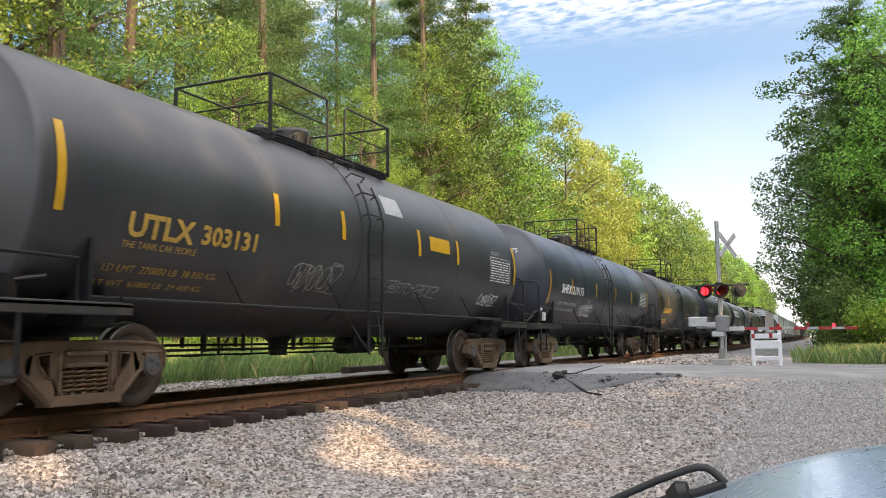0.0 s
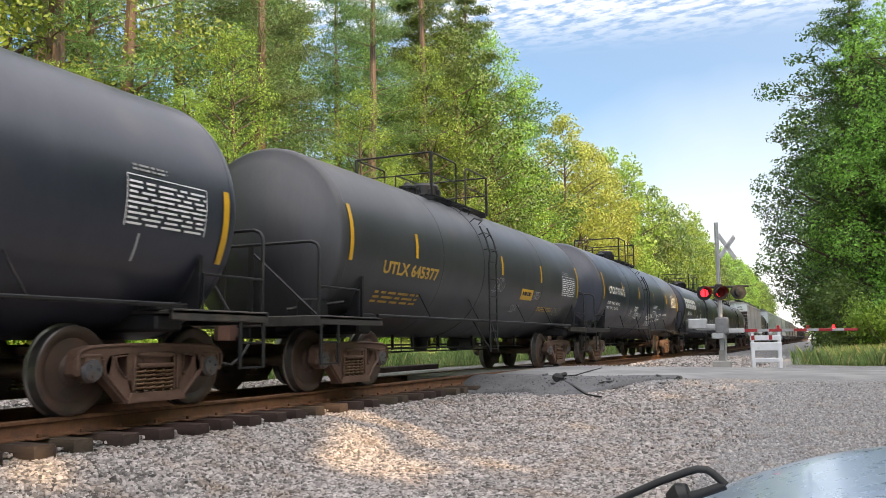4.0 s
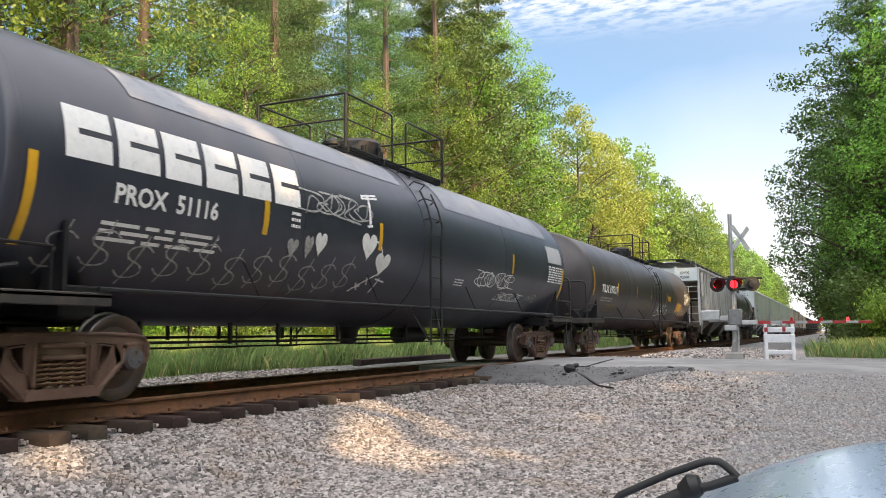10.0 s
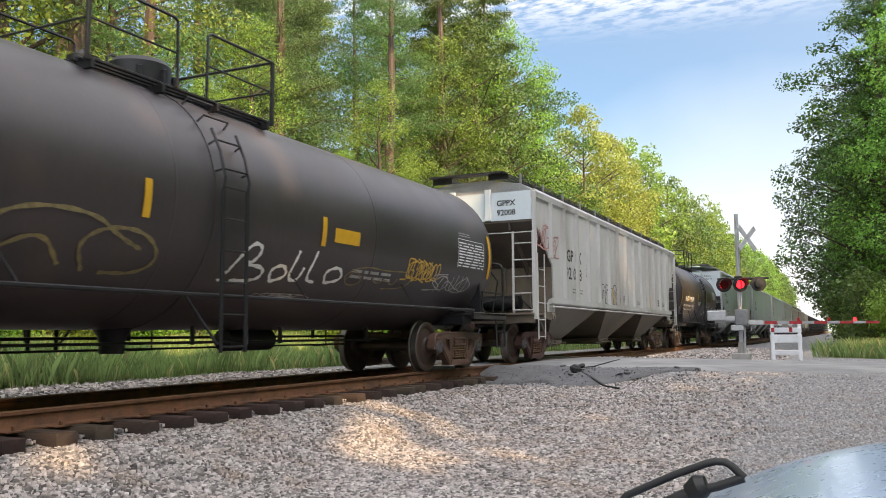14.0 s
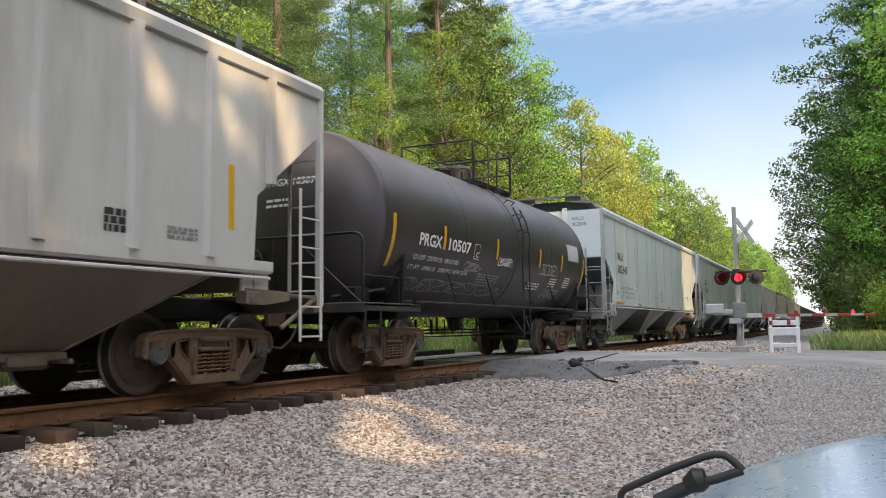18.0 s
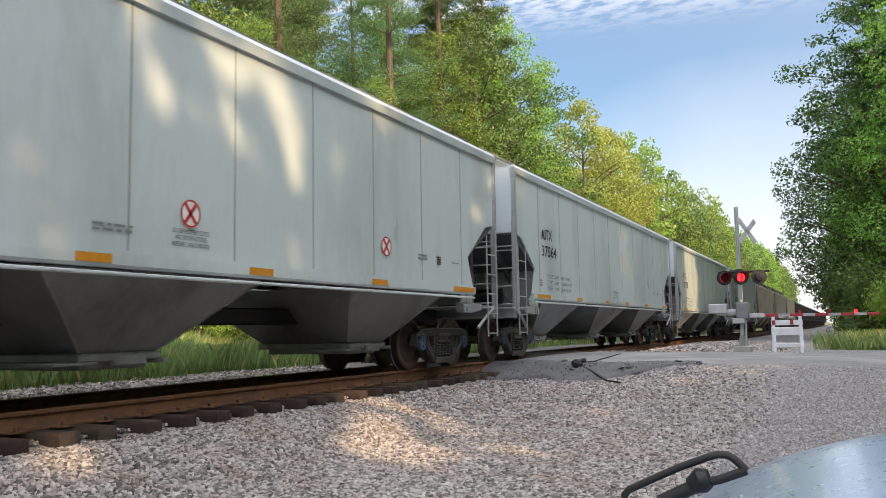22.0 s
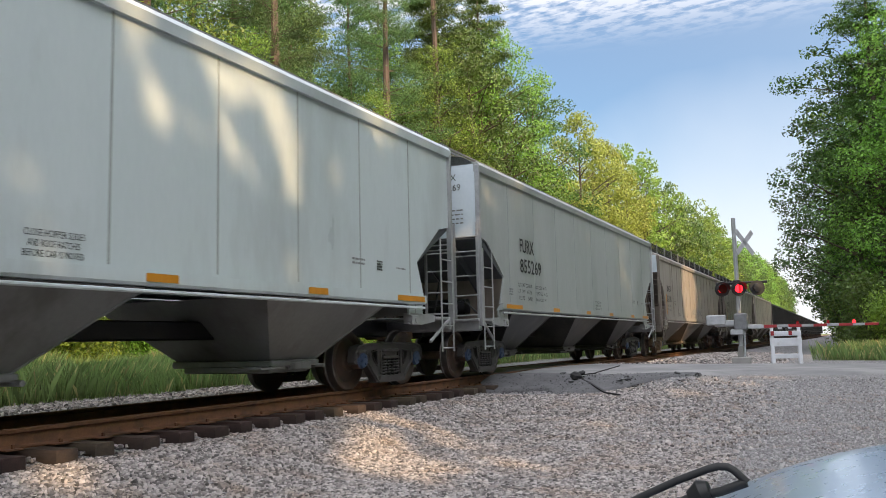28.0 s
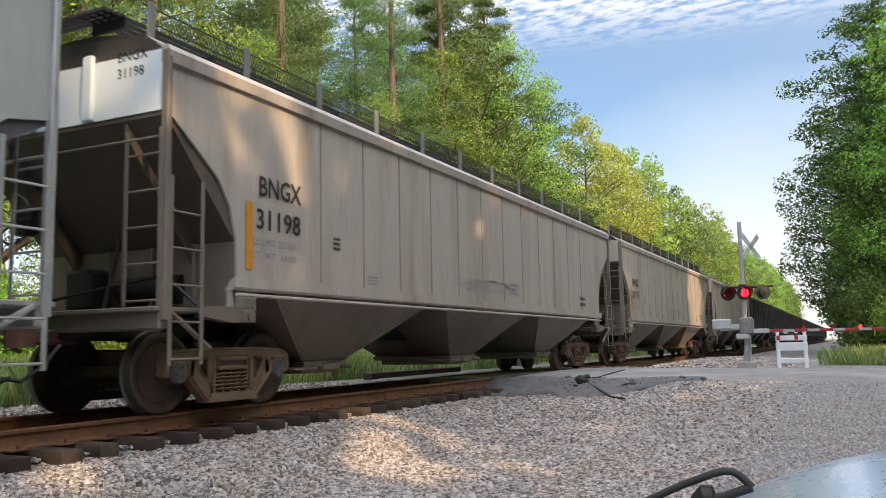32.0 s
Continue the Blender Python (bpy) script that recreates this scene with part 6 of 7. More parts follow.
def ground_material():
    """Gravel, running into soil and grass where the attribute says so."""
    m = material("gravel_ground", (0.16, 0.155, 0.158), (0.30, 0.293, 0.297), rough=0.9, scale=2.0, grain=38, bump=0.02, grain_mix=0.6, c3=(0.42, 0.405, 0.40), amount3=0.4, scale3=22)
    nt = m.node_tree
    N, L = nt.nodes.new, nt.links.new
    bs = nt.nodes["Principled BSDF"]
    gravel = bs.inputs["Base Color"].links[0].from_socket
    at, no, mx = N("ShaderNodeAttribute"), N("ShaderNodeTexNoise"), N("ShaderNodeMix")
    at.attribute_name = "grass"
    mx.data_type = "RGBA"
    no.inputs["Scale"].default_value, no.inputs["Detail"].default_value = 1.1, 6.0
    ramp = N("ShaderNodeMix"); ramp.data_type = "RGBA"
    ramp.inputs["A"].default_value, ramp.inputs["B"].default_value = (0.10, 0.17, 0.03, 1), (0.20, 0.21, 0.07, 1)
    co = N("ShaderNodeTexCoord")
    L(co.outputs["Object"], no.inputs["Vector"]); L(no.outputs["Fac"], ramp.inputs["Factor"])
    L(at.outputs["Fac"], mx.inputs["Factor"]); L(gravel, mx.inputs["A"]); L(ramp.outputs["Result"], mx.inputs["B"])
    L(mx.outputs["Result"], bs.inputs["Base Color"])
    # stones as cells
    vo = N("ShaderNodeTexVoronoi"); vo.inputs["Scale"].default_value = 34.0
    L(co.outputs["Object"], vo.inputs["Vector"])
    b2 = N("ShaderNodeBump"); b2.inputs["Distance"].default_value = 0.03; b2.inputs["Strength"].default_value = 0.9; b2.invert = True
    L(vo.outputs["Distance"], b2.inputs["Height"])
    old = bs.inputs["Normal"].links[0].from_socket
    L(old, b2.inputs["Normal"]); L(b2.outputs[0], bs.inputs["Normal"])
    cell = N("ShaderNodeHueSaturation")
    sc = N("ShaderNodeSeparateColor"); vr = N("ShaderNodeMapRange"); vr.inputs["To Min"].default_value, vr.inputs["To Max"].default_value = 0.62, 1.35
    L(vo.outputs["Color"], sc.inputs[0]); L(sc.outputs[0], vr.inputs["Value"]); L(vr.outputs[0], cell.inputs["Value"])
    L(mx.outputs["Result"], cell.inputs["Color"]); L(cell.outputs["Color"], bs.inputs["Base Color"])
    return m


def grassy(x, y):
    far_side = smooth(-3.5, -4.6, x)
    right = smooth(6.6, 8.0, x - 0.25 * (y - 30)) * smooth(28.5, 30, y)
    return np.maximum(far_side, right) * (1 - smooth(15.5, 16.5, y) * smooth(25, 24, y) * smooth(-3.8, -3.0, x))


def build_ground():
    xs, ys = ground_lines(-9, 16, 0.25, 1800), ground_lines(-4, 34, 0.3, 1800)
    g, X, Y = grid_mesh("ground", xs, ys, height, [ground_material()])
    a = g.data.attributes.new("grass", "FLOAT", "POINT")
    a.data.foreach_set("value", grassy(X, Y).astype(np.float32))
    tagged(g, "grey crushed gravel yard running into grassy verges", "ground", kind="structure")


build_ground()


def road_edge(x):
    return 16.9 + 0.42 * max(x - 3.5, 0) + 0.35 * math.sin(1.3 * x) + 0.2 * math.sin(3.1 * x + 1), 23.6 + 0.42 * max(x - 3.5, 0)


def apron_height(x, y):
    """The crumbling slope between the road and the gravel."""
    x, y = np.asarray(x, float), np.asarray(y, float)
    a = 16.9 + 0.42 * np.maximum(x - 3.5, 0) + 0.35 * np.sin(1.3 * x) + 0.2 * np.sin(3.1 * x + 1)
    top, low = height(x, a + 0.7) + 0.045, height(x, a - 1.6)
    return np.maximum(height(x, y) + 0.025 * smooth(6.0, 4.6, x) - 0.03 * smooth(5.0, 6.0, x), np.minimum(low + (top - low) * smooth(1.7, -0.2, a - y), -0.02))


def build_road():
    s = Shape()
    xs = [1.15 + 0.35 * k for k in range(60)] + [25, 35, 60, 120]
    n = 10
    for x in xs:
        a, b = road_edge(x)
        for k in range(n + 1):
            y = a + (b - a) * k / n
            z = float(height(x, y)) + 0.035 + 0.03 * math.sin(math.pi * k / n)
            if k in (0, n):
                z -= 0.05
            s.v.append((x, y, max(z, -0.06 if x < 2.4 and 0 < k < n else z)))
    for i in range(len(xs) - 1):
        s.f += [(i * (n + 1) + k, (i + 1) * (n + 1) + k, (i + 1) * (n + 1) + k + 1, i * (n + 1) + k + 1) for k in range(n)]
    tagged(part("road", s, ASPHALT, label="worn grey asphalt crossing road with broken edge", smooth=30), category="road", kind="structure")
    ap = Shape()
    xs = [0.82 + 0.12 * k for k in range(36)]
    n = 15
    for i, x in enumerate(xs):
        a = road_edge(x)[0]
        wide = (1.5 + 0.25 * math.sin(2.3 * x) + 0.12 * math.sin(7.1 * x)) * (1 - 0.85 * max(0, i - 16) / 19)
        for k in range(n + 1):
            y = a + 0.5 - (wide + 0.5) * k / n
            ap.v.append((x, y, float(apron_height(x, y)) + (0.012 * math.sin(9 * x + 5 * k) * math.sin(5.3 * x - 2 * k) if 0 < k < n else -0.05)))
    for i in range(len(xs) - 1):
        ap.f += [(i * (n + 1) + k, i * (n + 1) + k + 1, (i + 1) * (n + 1) + k + 1, (i + 1) * (n + 1) + k) for k in range(n)]
    tagged(part("asphalt_apron", ap, ASPHALT_EDGE, label="dark crumbling asphalt apron sloping to the gravel", smooth=50), category="road", kind="structure")
    inner = Shape().prism([(-0.62, -0.2), (0.62, -0.2), (0.62, -0.012), (-0.62, -0.012)], 16.6, 24.6, "y")
    tagged(part("crossing_panel", inner, ASPHALT, label="asphalt panel between the rails at the crossing"), category="road", kind="structure")
    far = Shape().prism([(-1.15, -0.3), (-2.7, -0.5), (-2.7, -0.10), (-1.15, -0.03)], 16.6, 24.6, "y")
    tagged(part("crossing_panel", far, ASPHALT, label="asphalt approach beyond the rails"), category="road", kind="structure")


build_road()


# ---- track ----
def build_track():
    tr = thing("railway_track", "rusty steel rails on dark creosoted ties", "railway track", kind="structure")
    prof = [(-0.075, -0.185), (0.075, -0.185), (0.075, -0.172), (0.018, -0.155), (0.010, -0.14), (0.010, -0.05), (0.036, -0.038), (0.036, -0.010), (0.026, 0.0), (-0.026, 0.0), (-0.036, -0.010), (-0.036, -0.038), (-0.010, -0.05), (-0.010, -0.14), (-0.018, -0.155), (-0.075, -0.172)]
    for x in (0.7525, -0.7525):
        r = part("rail", Shape().prism([(x + a, z) for a, z in prof], -260, 620, "y"), [RUST, RAILTOP], tr, "rusty rail with a worn bright head")
        for p in r.data.polygons:
            if p.normal.z > 0.9 and p.center.z > -0.02:
                p.material_index = 1
    rnd = random.Random(5)
    base = []
    for k in range(4):
        w, h = 0.23, 0.17
        s = Shape().box(0, 0, 0, 2.6, w, h, 0.006)
        s.v = [(x + rnd.uniform(-0.006, 0.006), y + rnd.uniform(-0.005, 0.005), z + rnd.uniform(-0.004, 0.004)) for x, y, z in s.v]
        base.append(s.mesh("tie", TIE))
    y = -8.0
    while y < 120:
        if not 16.7 < y < 24.5:
            o = link(new("tie", rnd.choice(base)), tr)
            o.matrix_basis = pose(rnd.uniform(-0.05, 0.05), y + rnd.uniform(-0.03, 0.03), -0.272, 0, 0, rnd.uniform(-1.2, 1.2))
        y += 0.52
    sp = Shape()
    y = -2.0
    while y < 16.5:
        for x in (0.7525, -0.7525):
            sp.box(x, y, -0.178, 0.36, 0.19, 0.014, 0.003)
            for dx in (-0.095, 0.095):
                sp.box(x + dx, y + 0.04, -0.155, 0.035, 0.03, 0.045, 0.006)
        y += 0.52
    tagged(part("tie_plates", sp, RUST, tr), kind="stuff")
    far = Shape()
    y = 120.0
    while y < 420:
        far.box(0, y, -0.272, 2.6, 0.23, 0.17)
        y += 0.52
    tagged(part("far_ties", far, TIE, tr), kind="stuff")


build_track()


def build_stones():
    rng = np.random.default_rng(3)
    cube = np.array([(-1, -1, -1), (1, -1, -1), (1, 1, -1), (-1, 1, -1), (-1, -1, 1), (1, -1, 1), (1, 1, 1), (-1, 1, 1)], float)
    quad = np.array([(4, 5, 6, 7), (0, 1, 5, 4), (1, 2, 6, 5), (2, 3, 7, 6), (3, 0, 4, 7)])

    def scatter(name, label, n, x0, x1, y0, y1, s0, s1, keep, level=height, mat=STONE):
        x, y = rng.uniform(x0, x1, n), rng.uniform(y0, y1, n)
        k = keep(x, y) > rng.random(n)
        x, y = x[k], y[k]
        n = len(x)
        z = level(x, y)
        v = cube[None] * (1 + rng.uniform(-0.38, 0.30, (n, 8, 3)))
        size = rng.uniform(s0, s1, n)[:, None, None] * rng.uniform(0.6, 1.25, (n, 1, 3))
        v = v * size * 0.5
        a, b = rng.uniform(0, 6.28, n), rng.uniform(-0.7, 0.7, n)
        ca, sa, cb, sb = np.cos(a), np.sin(a), np.cos(b), np.sin(b)
        vy, vz = v[..., 1] * cb[:, None] - v[..., 2] * sb[:, None], v[..., 1] * sb[:, None] + v[..., 2] * cb[:, None]
        vx = v[..., 0]
        X = vx * ca[:, None] - vy * sa[:, None] + x[:, None]
        Y = vx * sa[:, None] + vy * ca[:, None] + y[:, None]
        Z = vz + z[:, None] + 0.006
        P = np.stack([X, Y, Z], -1).reshape(-1, 3)
        F = (quad[None] + 8 * np.arange(n)[:, None, None]).reshape(-1)
        me = bpy.data.meshes.new(name)
        me.vertices.add(len(P)); me.loops.add(len(F)); me.polygons.add(len(F) // 4)
        me.vertices.foreach_set("co", P.astype(np.float32).ravel())
        me.loops.foreach_set("vertex_index", F.astype(np.int32))
        me.polygons.foreach_set("loop_start", np.arange(len(F) // 4, dtype=np.int32) * 4)
        me.materials.append(mat)
        me.update(calc_edges=True)
        tagged(new(name, me), label, "gravel", kind="stuff")

    off_tie = lambda x, y: np.where((np.abs(x) < 1.32) & (np.abs(((y + 8.0 + 0.26) % 0.52) - 0.26) < 0.135), 0.0, 1.0)
    on_apron = lambda x, y: smooth(0.0, 0.4, 15.35 + 0.42 * np.maximum(x - 3.5, 0) + 1.25 * smooth(3.3, 4.6, x) + 0.25 * np.sin(2.1 * x) - y)
    scatter("ballast_stones", "loose grey crushed ballast stones beside the track", 84000, 1.0, 6.6, 2.8, 10.5, 0.012, 0.040, lambda x, y: off_tie(x, y) * smooth(7.2, 5.6, x))
    scatter("ballast_stones", "grey ballast stones along the rails", 38000, 1.0, 6.8, 10.5, 17.2, 0.014, 0.044, lambda x, y: off_tie(x, y) * smooth(7.5, 3.5, x) * smooth(17.2, 15.8, y) * on_apron(x, y))
    scatter("ballast_stones", "grey ballast stones between and behind the rails", 16000, -4.3, 1.0, 2.0, 16.4, 0.025, 0.06, lambda x, y: off_tie(x, y) * smooth(-4.3, -3.4, x))
    scatter("ballast_stones", "grey ballast stones on the mound beyond the road", 30000, 1.1, 6.4, 24.0, 44.0, 0.03, 0.07, lambda x, y: smooth(44, 27, y) * smooth(6.4, 4.8, x))
    scatter("yard_gravel", "fine grey gravel of the yard", 62000, 3.0, 11.5, 4.6, 17.5, 0.010, 0.026, lambda x, y: smooth(20, 11, y) * smooth(3.0, 5.0, x) * on_apron(x, y), mat=YARD_STONE)
    scatter("asphalt_crumbs", "dark grey asphalt crumbs on the crossing slope", 1500, 1.0, 6.0, 14.6, 17.4, 0.008, 0.026, lambda x, y: (1 - on_apron(x, y)) * smooth(17.3, 16.4, y - 0.42 * np.maximum(x - 3.5, 0)), apron_height, ASPHALT_EDGE)


build_stones()


# ---- crossing signal, gate and barricade ----
LENS_COVERS = []


def build_signal():
    x, y = 5.25, 24.1
    z = float(height(x, y))
    sg = thing("crossing_signal", "grey crossing mast with red flashers and a lowered gate", "crossing signal", at=pose(x, y, z))
    part("mast", Shape().tube([(0, 0, 0.1), (0, 0, 4.02)], 0.058, 14), GALV, sg, "galvanised steel mast")
    part("base", Shape().box(0, 0, 0.10, 0.46, 0.46, 0.22, 0.03).lathe([(0.2, 0.10), (0.34, 0.09), (0.50, 0.07)], "z", n=14), CONCRETE, sg, "concrete and steel mast base")
    cb = Shape()
    for a in (42, -42):
        cb.box(0, 0, 0, 0.92, 0.02, 0.15, 0.005, pose(0.27, -0.08, 3.32, 0, 0, 0) @ pose(0, 0, 0, 0, 0, 58) @ pose(0, 0, 0, 0, a, 0))
    part("crossbuck", cb, PALE, sg, "grey back of a crossbuck sign")
    arm = Shape().tube([(-0.55, -0.05, 2.22), (0.78, -0.05, 2.22)], 0.035, 8).box(0, -0.05, 2.22, 0.2, 0.2, 0.16, 0.02)
    part("lamp_bar", arm, LAMPBLACK, sg)
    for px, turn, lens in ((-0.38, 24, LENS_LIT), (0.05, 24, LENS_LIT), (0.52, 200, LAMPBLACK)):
        m = pose(px, -0.16, 2.06, 0, 0, turn)
        back = part("lamp_background", Shape().lathe([(-0.01, 0.02), (-0.01, 0.20), (0.012, 0.20), (0.02, 0.02)], "y", n=32), LAMPBLACK, sg, "round black background disc")
        back.matrix_basis = m
        part("lens", Shape().lathe([(-0.045, 0.02), (-0.04, 0.08), (-0.012, 0.112), (-0.012, 0.02)], "y", n=24), lens, back, "round red signal lens")
        hood = Shape()
        for k in range(13):
            a = math.pi * (k / 12) * 1.1 - 0.157
            hood.v += [(0.155 * math.cos(a), -0.012, 0.155 * math.sin(a)), (0.165 * math.cos(a), -0.22 - 0.06 * math.sin(max(0, a)), 0.165 * math.sin(a))]
        hood.f = [(2 * k, 2 * k + 1, 2 * k + 3, 2 * k + 2) for k in range(12)]
        part("lamp_hood", hood, LAMPBLACK, back)
        if lens is LENS_LIT:
            # added disc, no real lamp part: imitates flashing of an always-lit lens
            lens_cover = part("flasher_vane", Shape().lathe([(-0.004, 0.012), (-0.004, 0.118), (0.004, 0.118), (0.004, 0.012)], "y", n=24), LENS_OFF, back, "dark red disc that turns before the lens")
            LENS_COVERS.append((lens_cover, len(LENS_COVERS)))
        part("lamp_housing", Shape().lathe([(0.0, 0.02), (0.01, 0.12), (0.12, 0.11), (0.14, 0.02)], "y", n=20), LAMPBLACK, back)
    mech = Shape().box(0.06, -0.18, 1.16, 0.34, 0.34, 0.46, 0.04)
    part("gate_mechanism", mech, DULL, sg, "grey gate mechanism box")
    cw = Shape().box(-0.58, -0.22, 1.22, 0.52, 0.10, 0.28, 0.03).box(-0.22, -0.22, 1.14, 0.5, 0.06, 0.14, 0.02).box(-0.30, 0.10, 1.10, 0.75, 0.05, 0.12, 0.02)
    part("counterweight", cw, GALV, sg, "dull steel counterweight arms")
    part("junction_box", Shape().box(-0.05, -0.2, 0.88, 0.34, 0.32, 0.16, 0.03), GALV, sg)
    part("conduit", Shape().tube([(0.1, -0.1, 0.2), (0.12, -0.12, 0.9)], 0.03, 8), GALV, sg)
    part("conduit", Shape().tube([(0.05, -0.06, 1.5), (0.05, -0.06, 2.0)], 0.02, 8), GALV, sg)
    d = Vector((1.0, 0.10, -0.005)).normalized()
    turn = math.degrees(math.atan2(d.y, d.x))
    ga = Shape()
    ga.box(0.16, 0, 0, 0.5, 0.06, 0.12, 0.01)
    gate = part("gate_arm", ga, GALV, sg)
    gate.matrix_basis = pose(0.2, -0.20, 1.02, 0, 0.3, turn)
    for k in range(5):
        part("gate_stripe", Shape().box(3.03 - 0.61 * k, 0, 0, 0.32, 0.03, 0.066 + 0.004 * k, 0.006), RED, gate)
        part("gate_stripe", Shape().box(2.725 - 0.61 * k, 0, 0, 0.286, 0.03, 0.064 + 0.004 * k, 0.006), ARMGREY, gate)
    for u in (1.27, 2.0, 2.62):
        part("arm_light", Shape().box(u, 0, 0.055, 0.08, 0.05, 0.04, 0.010).lathe([(0.07, 0.02), (0.08, 0.032), (0.12, 0.028), (0.125, 0.02)], "z", (u, 0, 0), n=12), LENS_LIT if u > 2.4 else LENS_DIM, gate, "small red gate lamp")


build_signal()


def build_barricade():
    x, y = 6.25, 26.4
    z = float(height(x, y))
    b = thing("barricade", "white plastic folding barricade with red and white stripes", "barricade", at=pose(x, y, z, 0, 0, 8) @ Matrix.Scale(0.92, 4))
    for k in (-1, 1):
        for dy in (-0.22, 0.22):
            l = Shape().prism([(k * 0.40 - 0.05, 0.0), (k * 0.40 + 0.05, 0.0), (k * 0.40 + 0.04, 1.12), (k * 0.40 - 0.04, 1.12)], dy - 0.03, dy + 0.03, "y")
            l.v = [(px, py * (1.0 - 0.65 * pz / 1.1), pz) for px, py, pz in l.v]
            part("leg", l, BARWHITE, b)
    for dy, t in ((-0.10, 1), (0.10, 1)):
        for z0, h in ((0.92, 0.16), (0.60, 0.26), (0.22, 0.14)):
            part("panel", Shape().box(0, dy * (2.0 - z0), z0 + h / 2 - 0.05, 0.92, 0.03, h, 0.02), BARWHITE, b)
    for k in (-3.4, 1.2):
        part("red_stripe", Shape().box(k * 0.115, -0.13, 0.96, 0.10, 0.012, 0.14, 0.004), RED, b)
    for k in (-0.40, -0.15, 0.15, 0.40):
        part("top_knob", Shape().box(k, 0, 1.14, 0.12, 0.10, 0.10, 0.025), BARWHITE, b)


build_barricade()


def build_plank():
    for x, y, turn in ((-2.42, 18.2, 0.5), (-2.46, 20.75, -0.6)):
        o = tagged(part("spare_tie", Shape().box(0, 0, 0.09, 0.24, 2.5, 0.19, 0.015), TIE), "dark spare tie lying beside the track", "tie", "spare ties beside the track")
        o.matrix_basis = pose(x, y, -0.085, 0, 0, turn)
    q = tagged(part("asphalt_lump", Shape().box(-0.05, 0, 0.05, 0.20, 0.22, 0.17, 0.05, pose(0, 0, 0, 8, 14, 10)).box(0.10, 0.04, 0.09, 0.16, 0.18, 0.07, 0.03, pose(0, 0, 0, 0, -12, -15)).box(0.02, -0.12, 0.0, 0.14, 0.12, 0.08, 0.03, pose(0, 0, 0, 10, 0, 30)), CRACK_BLACK), "broken lump of black asphalt at the road edge", "rubble")
    q.matrix_basis = pose(2.98, 16.2, float(apron_height(2.98, 16.2)) - 0.02, 6, -5, 30)
    # cracks laid on as thin black strips
    for way in (((2.9, 16.35), (3.36, 15.75), (3.77, 15.25), (4.12, 14.85)), ((2.95, 16.5), (3.1, 16.95), (3.0, 18.4), (2.75, 20.6))):
        cr = Shape()
        for k, (x, y) in enumerate(way):
            w = 0.018 if y < 16.6 else 0.008
            z = (float(apron_height(x, y)) if y < 16.6 else float(height(x, y)) + 0.062) + 0.02
            cr.v += [(x - w, y, z - 0.03), (x - w, y, z), (x + w, y + 0.02, z), (x + w, y + 0.02, z - 0.03)]
        cr.f = [(4 * k + a, 4 * k + a + 1, 4 * k + a + 5, 4 * k + a + 4) for k in range(len(way) - 1) for a in range(3)]
        tagged(part("tar_seam", cr, CRACK_BLACK), "black tar seam in the worn asphalt", "tar seam")
    rnd = random.Random(8)
    for k in range(7):
        sx, sy = rnd.uniform(0.05, 0.14), rnd.uniform(0.05, 0.12)
        s = Shape().box(0, 0, 0, sx, sy, rnd.uniform(0.03, 0.06), 0.012)
        s.v = [(a + rnd.uniform(-0.012, 0.012), b + rnd.uniform(-0.012, 0.012), c + rnd.uniform(-0.01, 0.01)) for a, b, c in s.v]
        x = rnd.uniform(2.2, 5.5)
        y = road_edge(x)[0] - rnd.uniform(0.0, 0.7)
        o = tagged(part("asphalt_lump", s, ASPHALT_EDGE), "crumbled piece of black asphalt on gravel", "rubble", "crumbled road edge")
        o.matrix_basis = pose(x, y, float(apron_height(x, y)) + 0.02, rnd.uniform(-12, 12), rnd.uniform(-12, 12), rnd.uniform(0, 180))


build_plank()


# ---- trees, shrubs and grass ----
def leaf_quads(P, size, rng, droop=0.3, aspect=0.62, normal=None):
    """Small four-cornered leaves at the points P."""
    n = len(P)
    d = rng.normal(size=(n, 3))
    if normal is not None:
        d = d * 0.75 + normal
    d /= np.linalg.norm(d, axis=1)[:, None] + 1e-9
    u = np.cross(d, rng.normal(size=(n, 3)))
    u /= np.linalg.norm(u, axis=1)[:, None] + 1e-9
    w = np.cross(d, u)
    s = size * rng.uniform(0.6, 1.3, n)[:, None]
    a, b = u * s, w * s * aspect
    return np.stack([P - a, P + b * 0.9 - a * 0.1, P + a, P - b * 0.9 - a * 0.1], 1).reshape(-1, 3)


def limb(s, p, q, r0, r1, rnd, n=5, bend=0.12):
    p, q = Vector(p), Vector(q)
    l = (q - p).length
    pts, rs = [], []
    for k in range(n + 1):
        t = k / n
        w = math.sin(math.pi * t) * bend * l
        pts.append(p.lerp(q, t) + Vector((rnd.uniform(-1, 1) * w * 0.5, rnd.uniform(-1, 1) * w * 0.5, w * 0.35)))
        rs.append(r0 + (r1 - r0) * t)
    s.tube(pts, rs, 7)


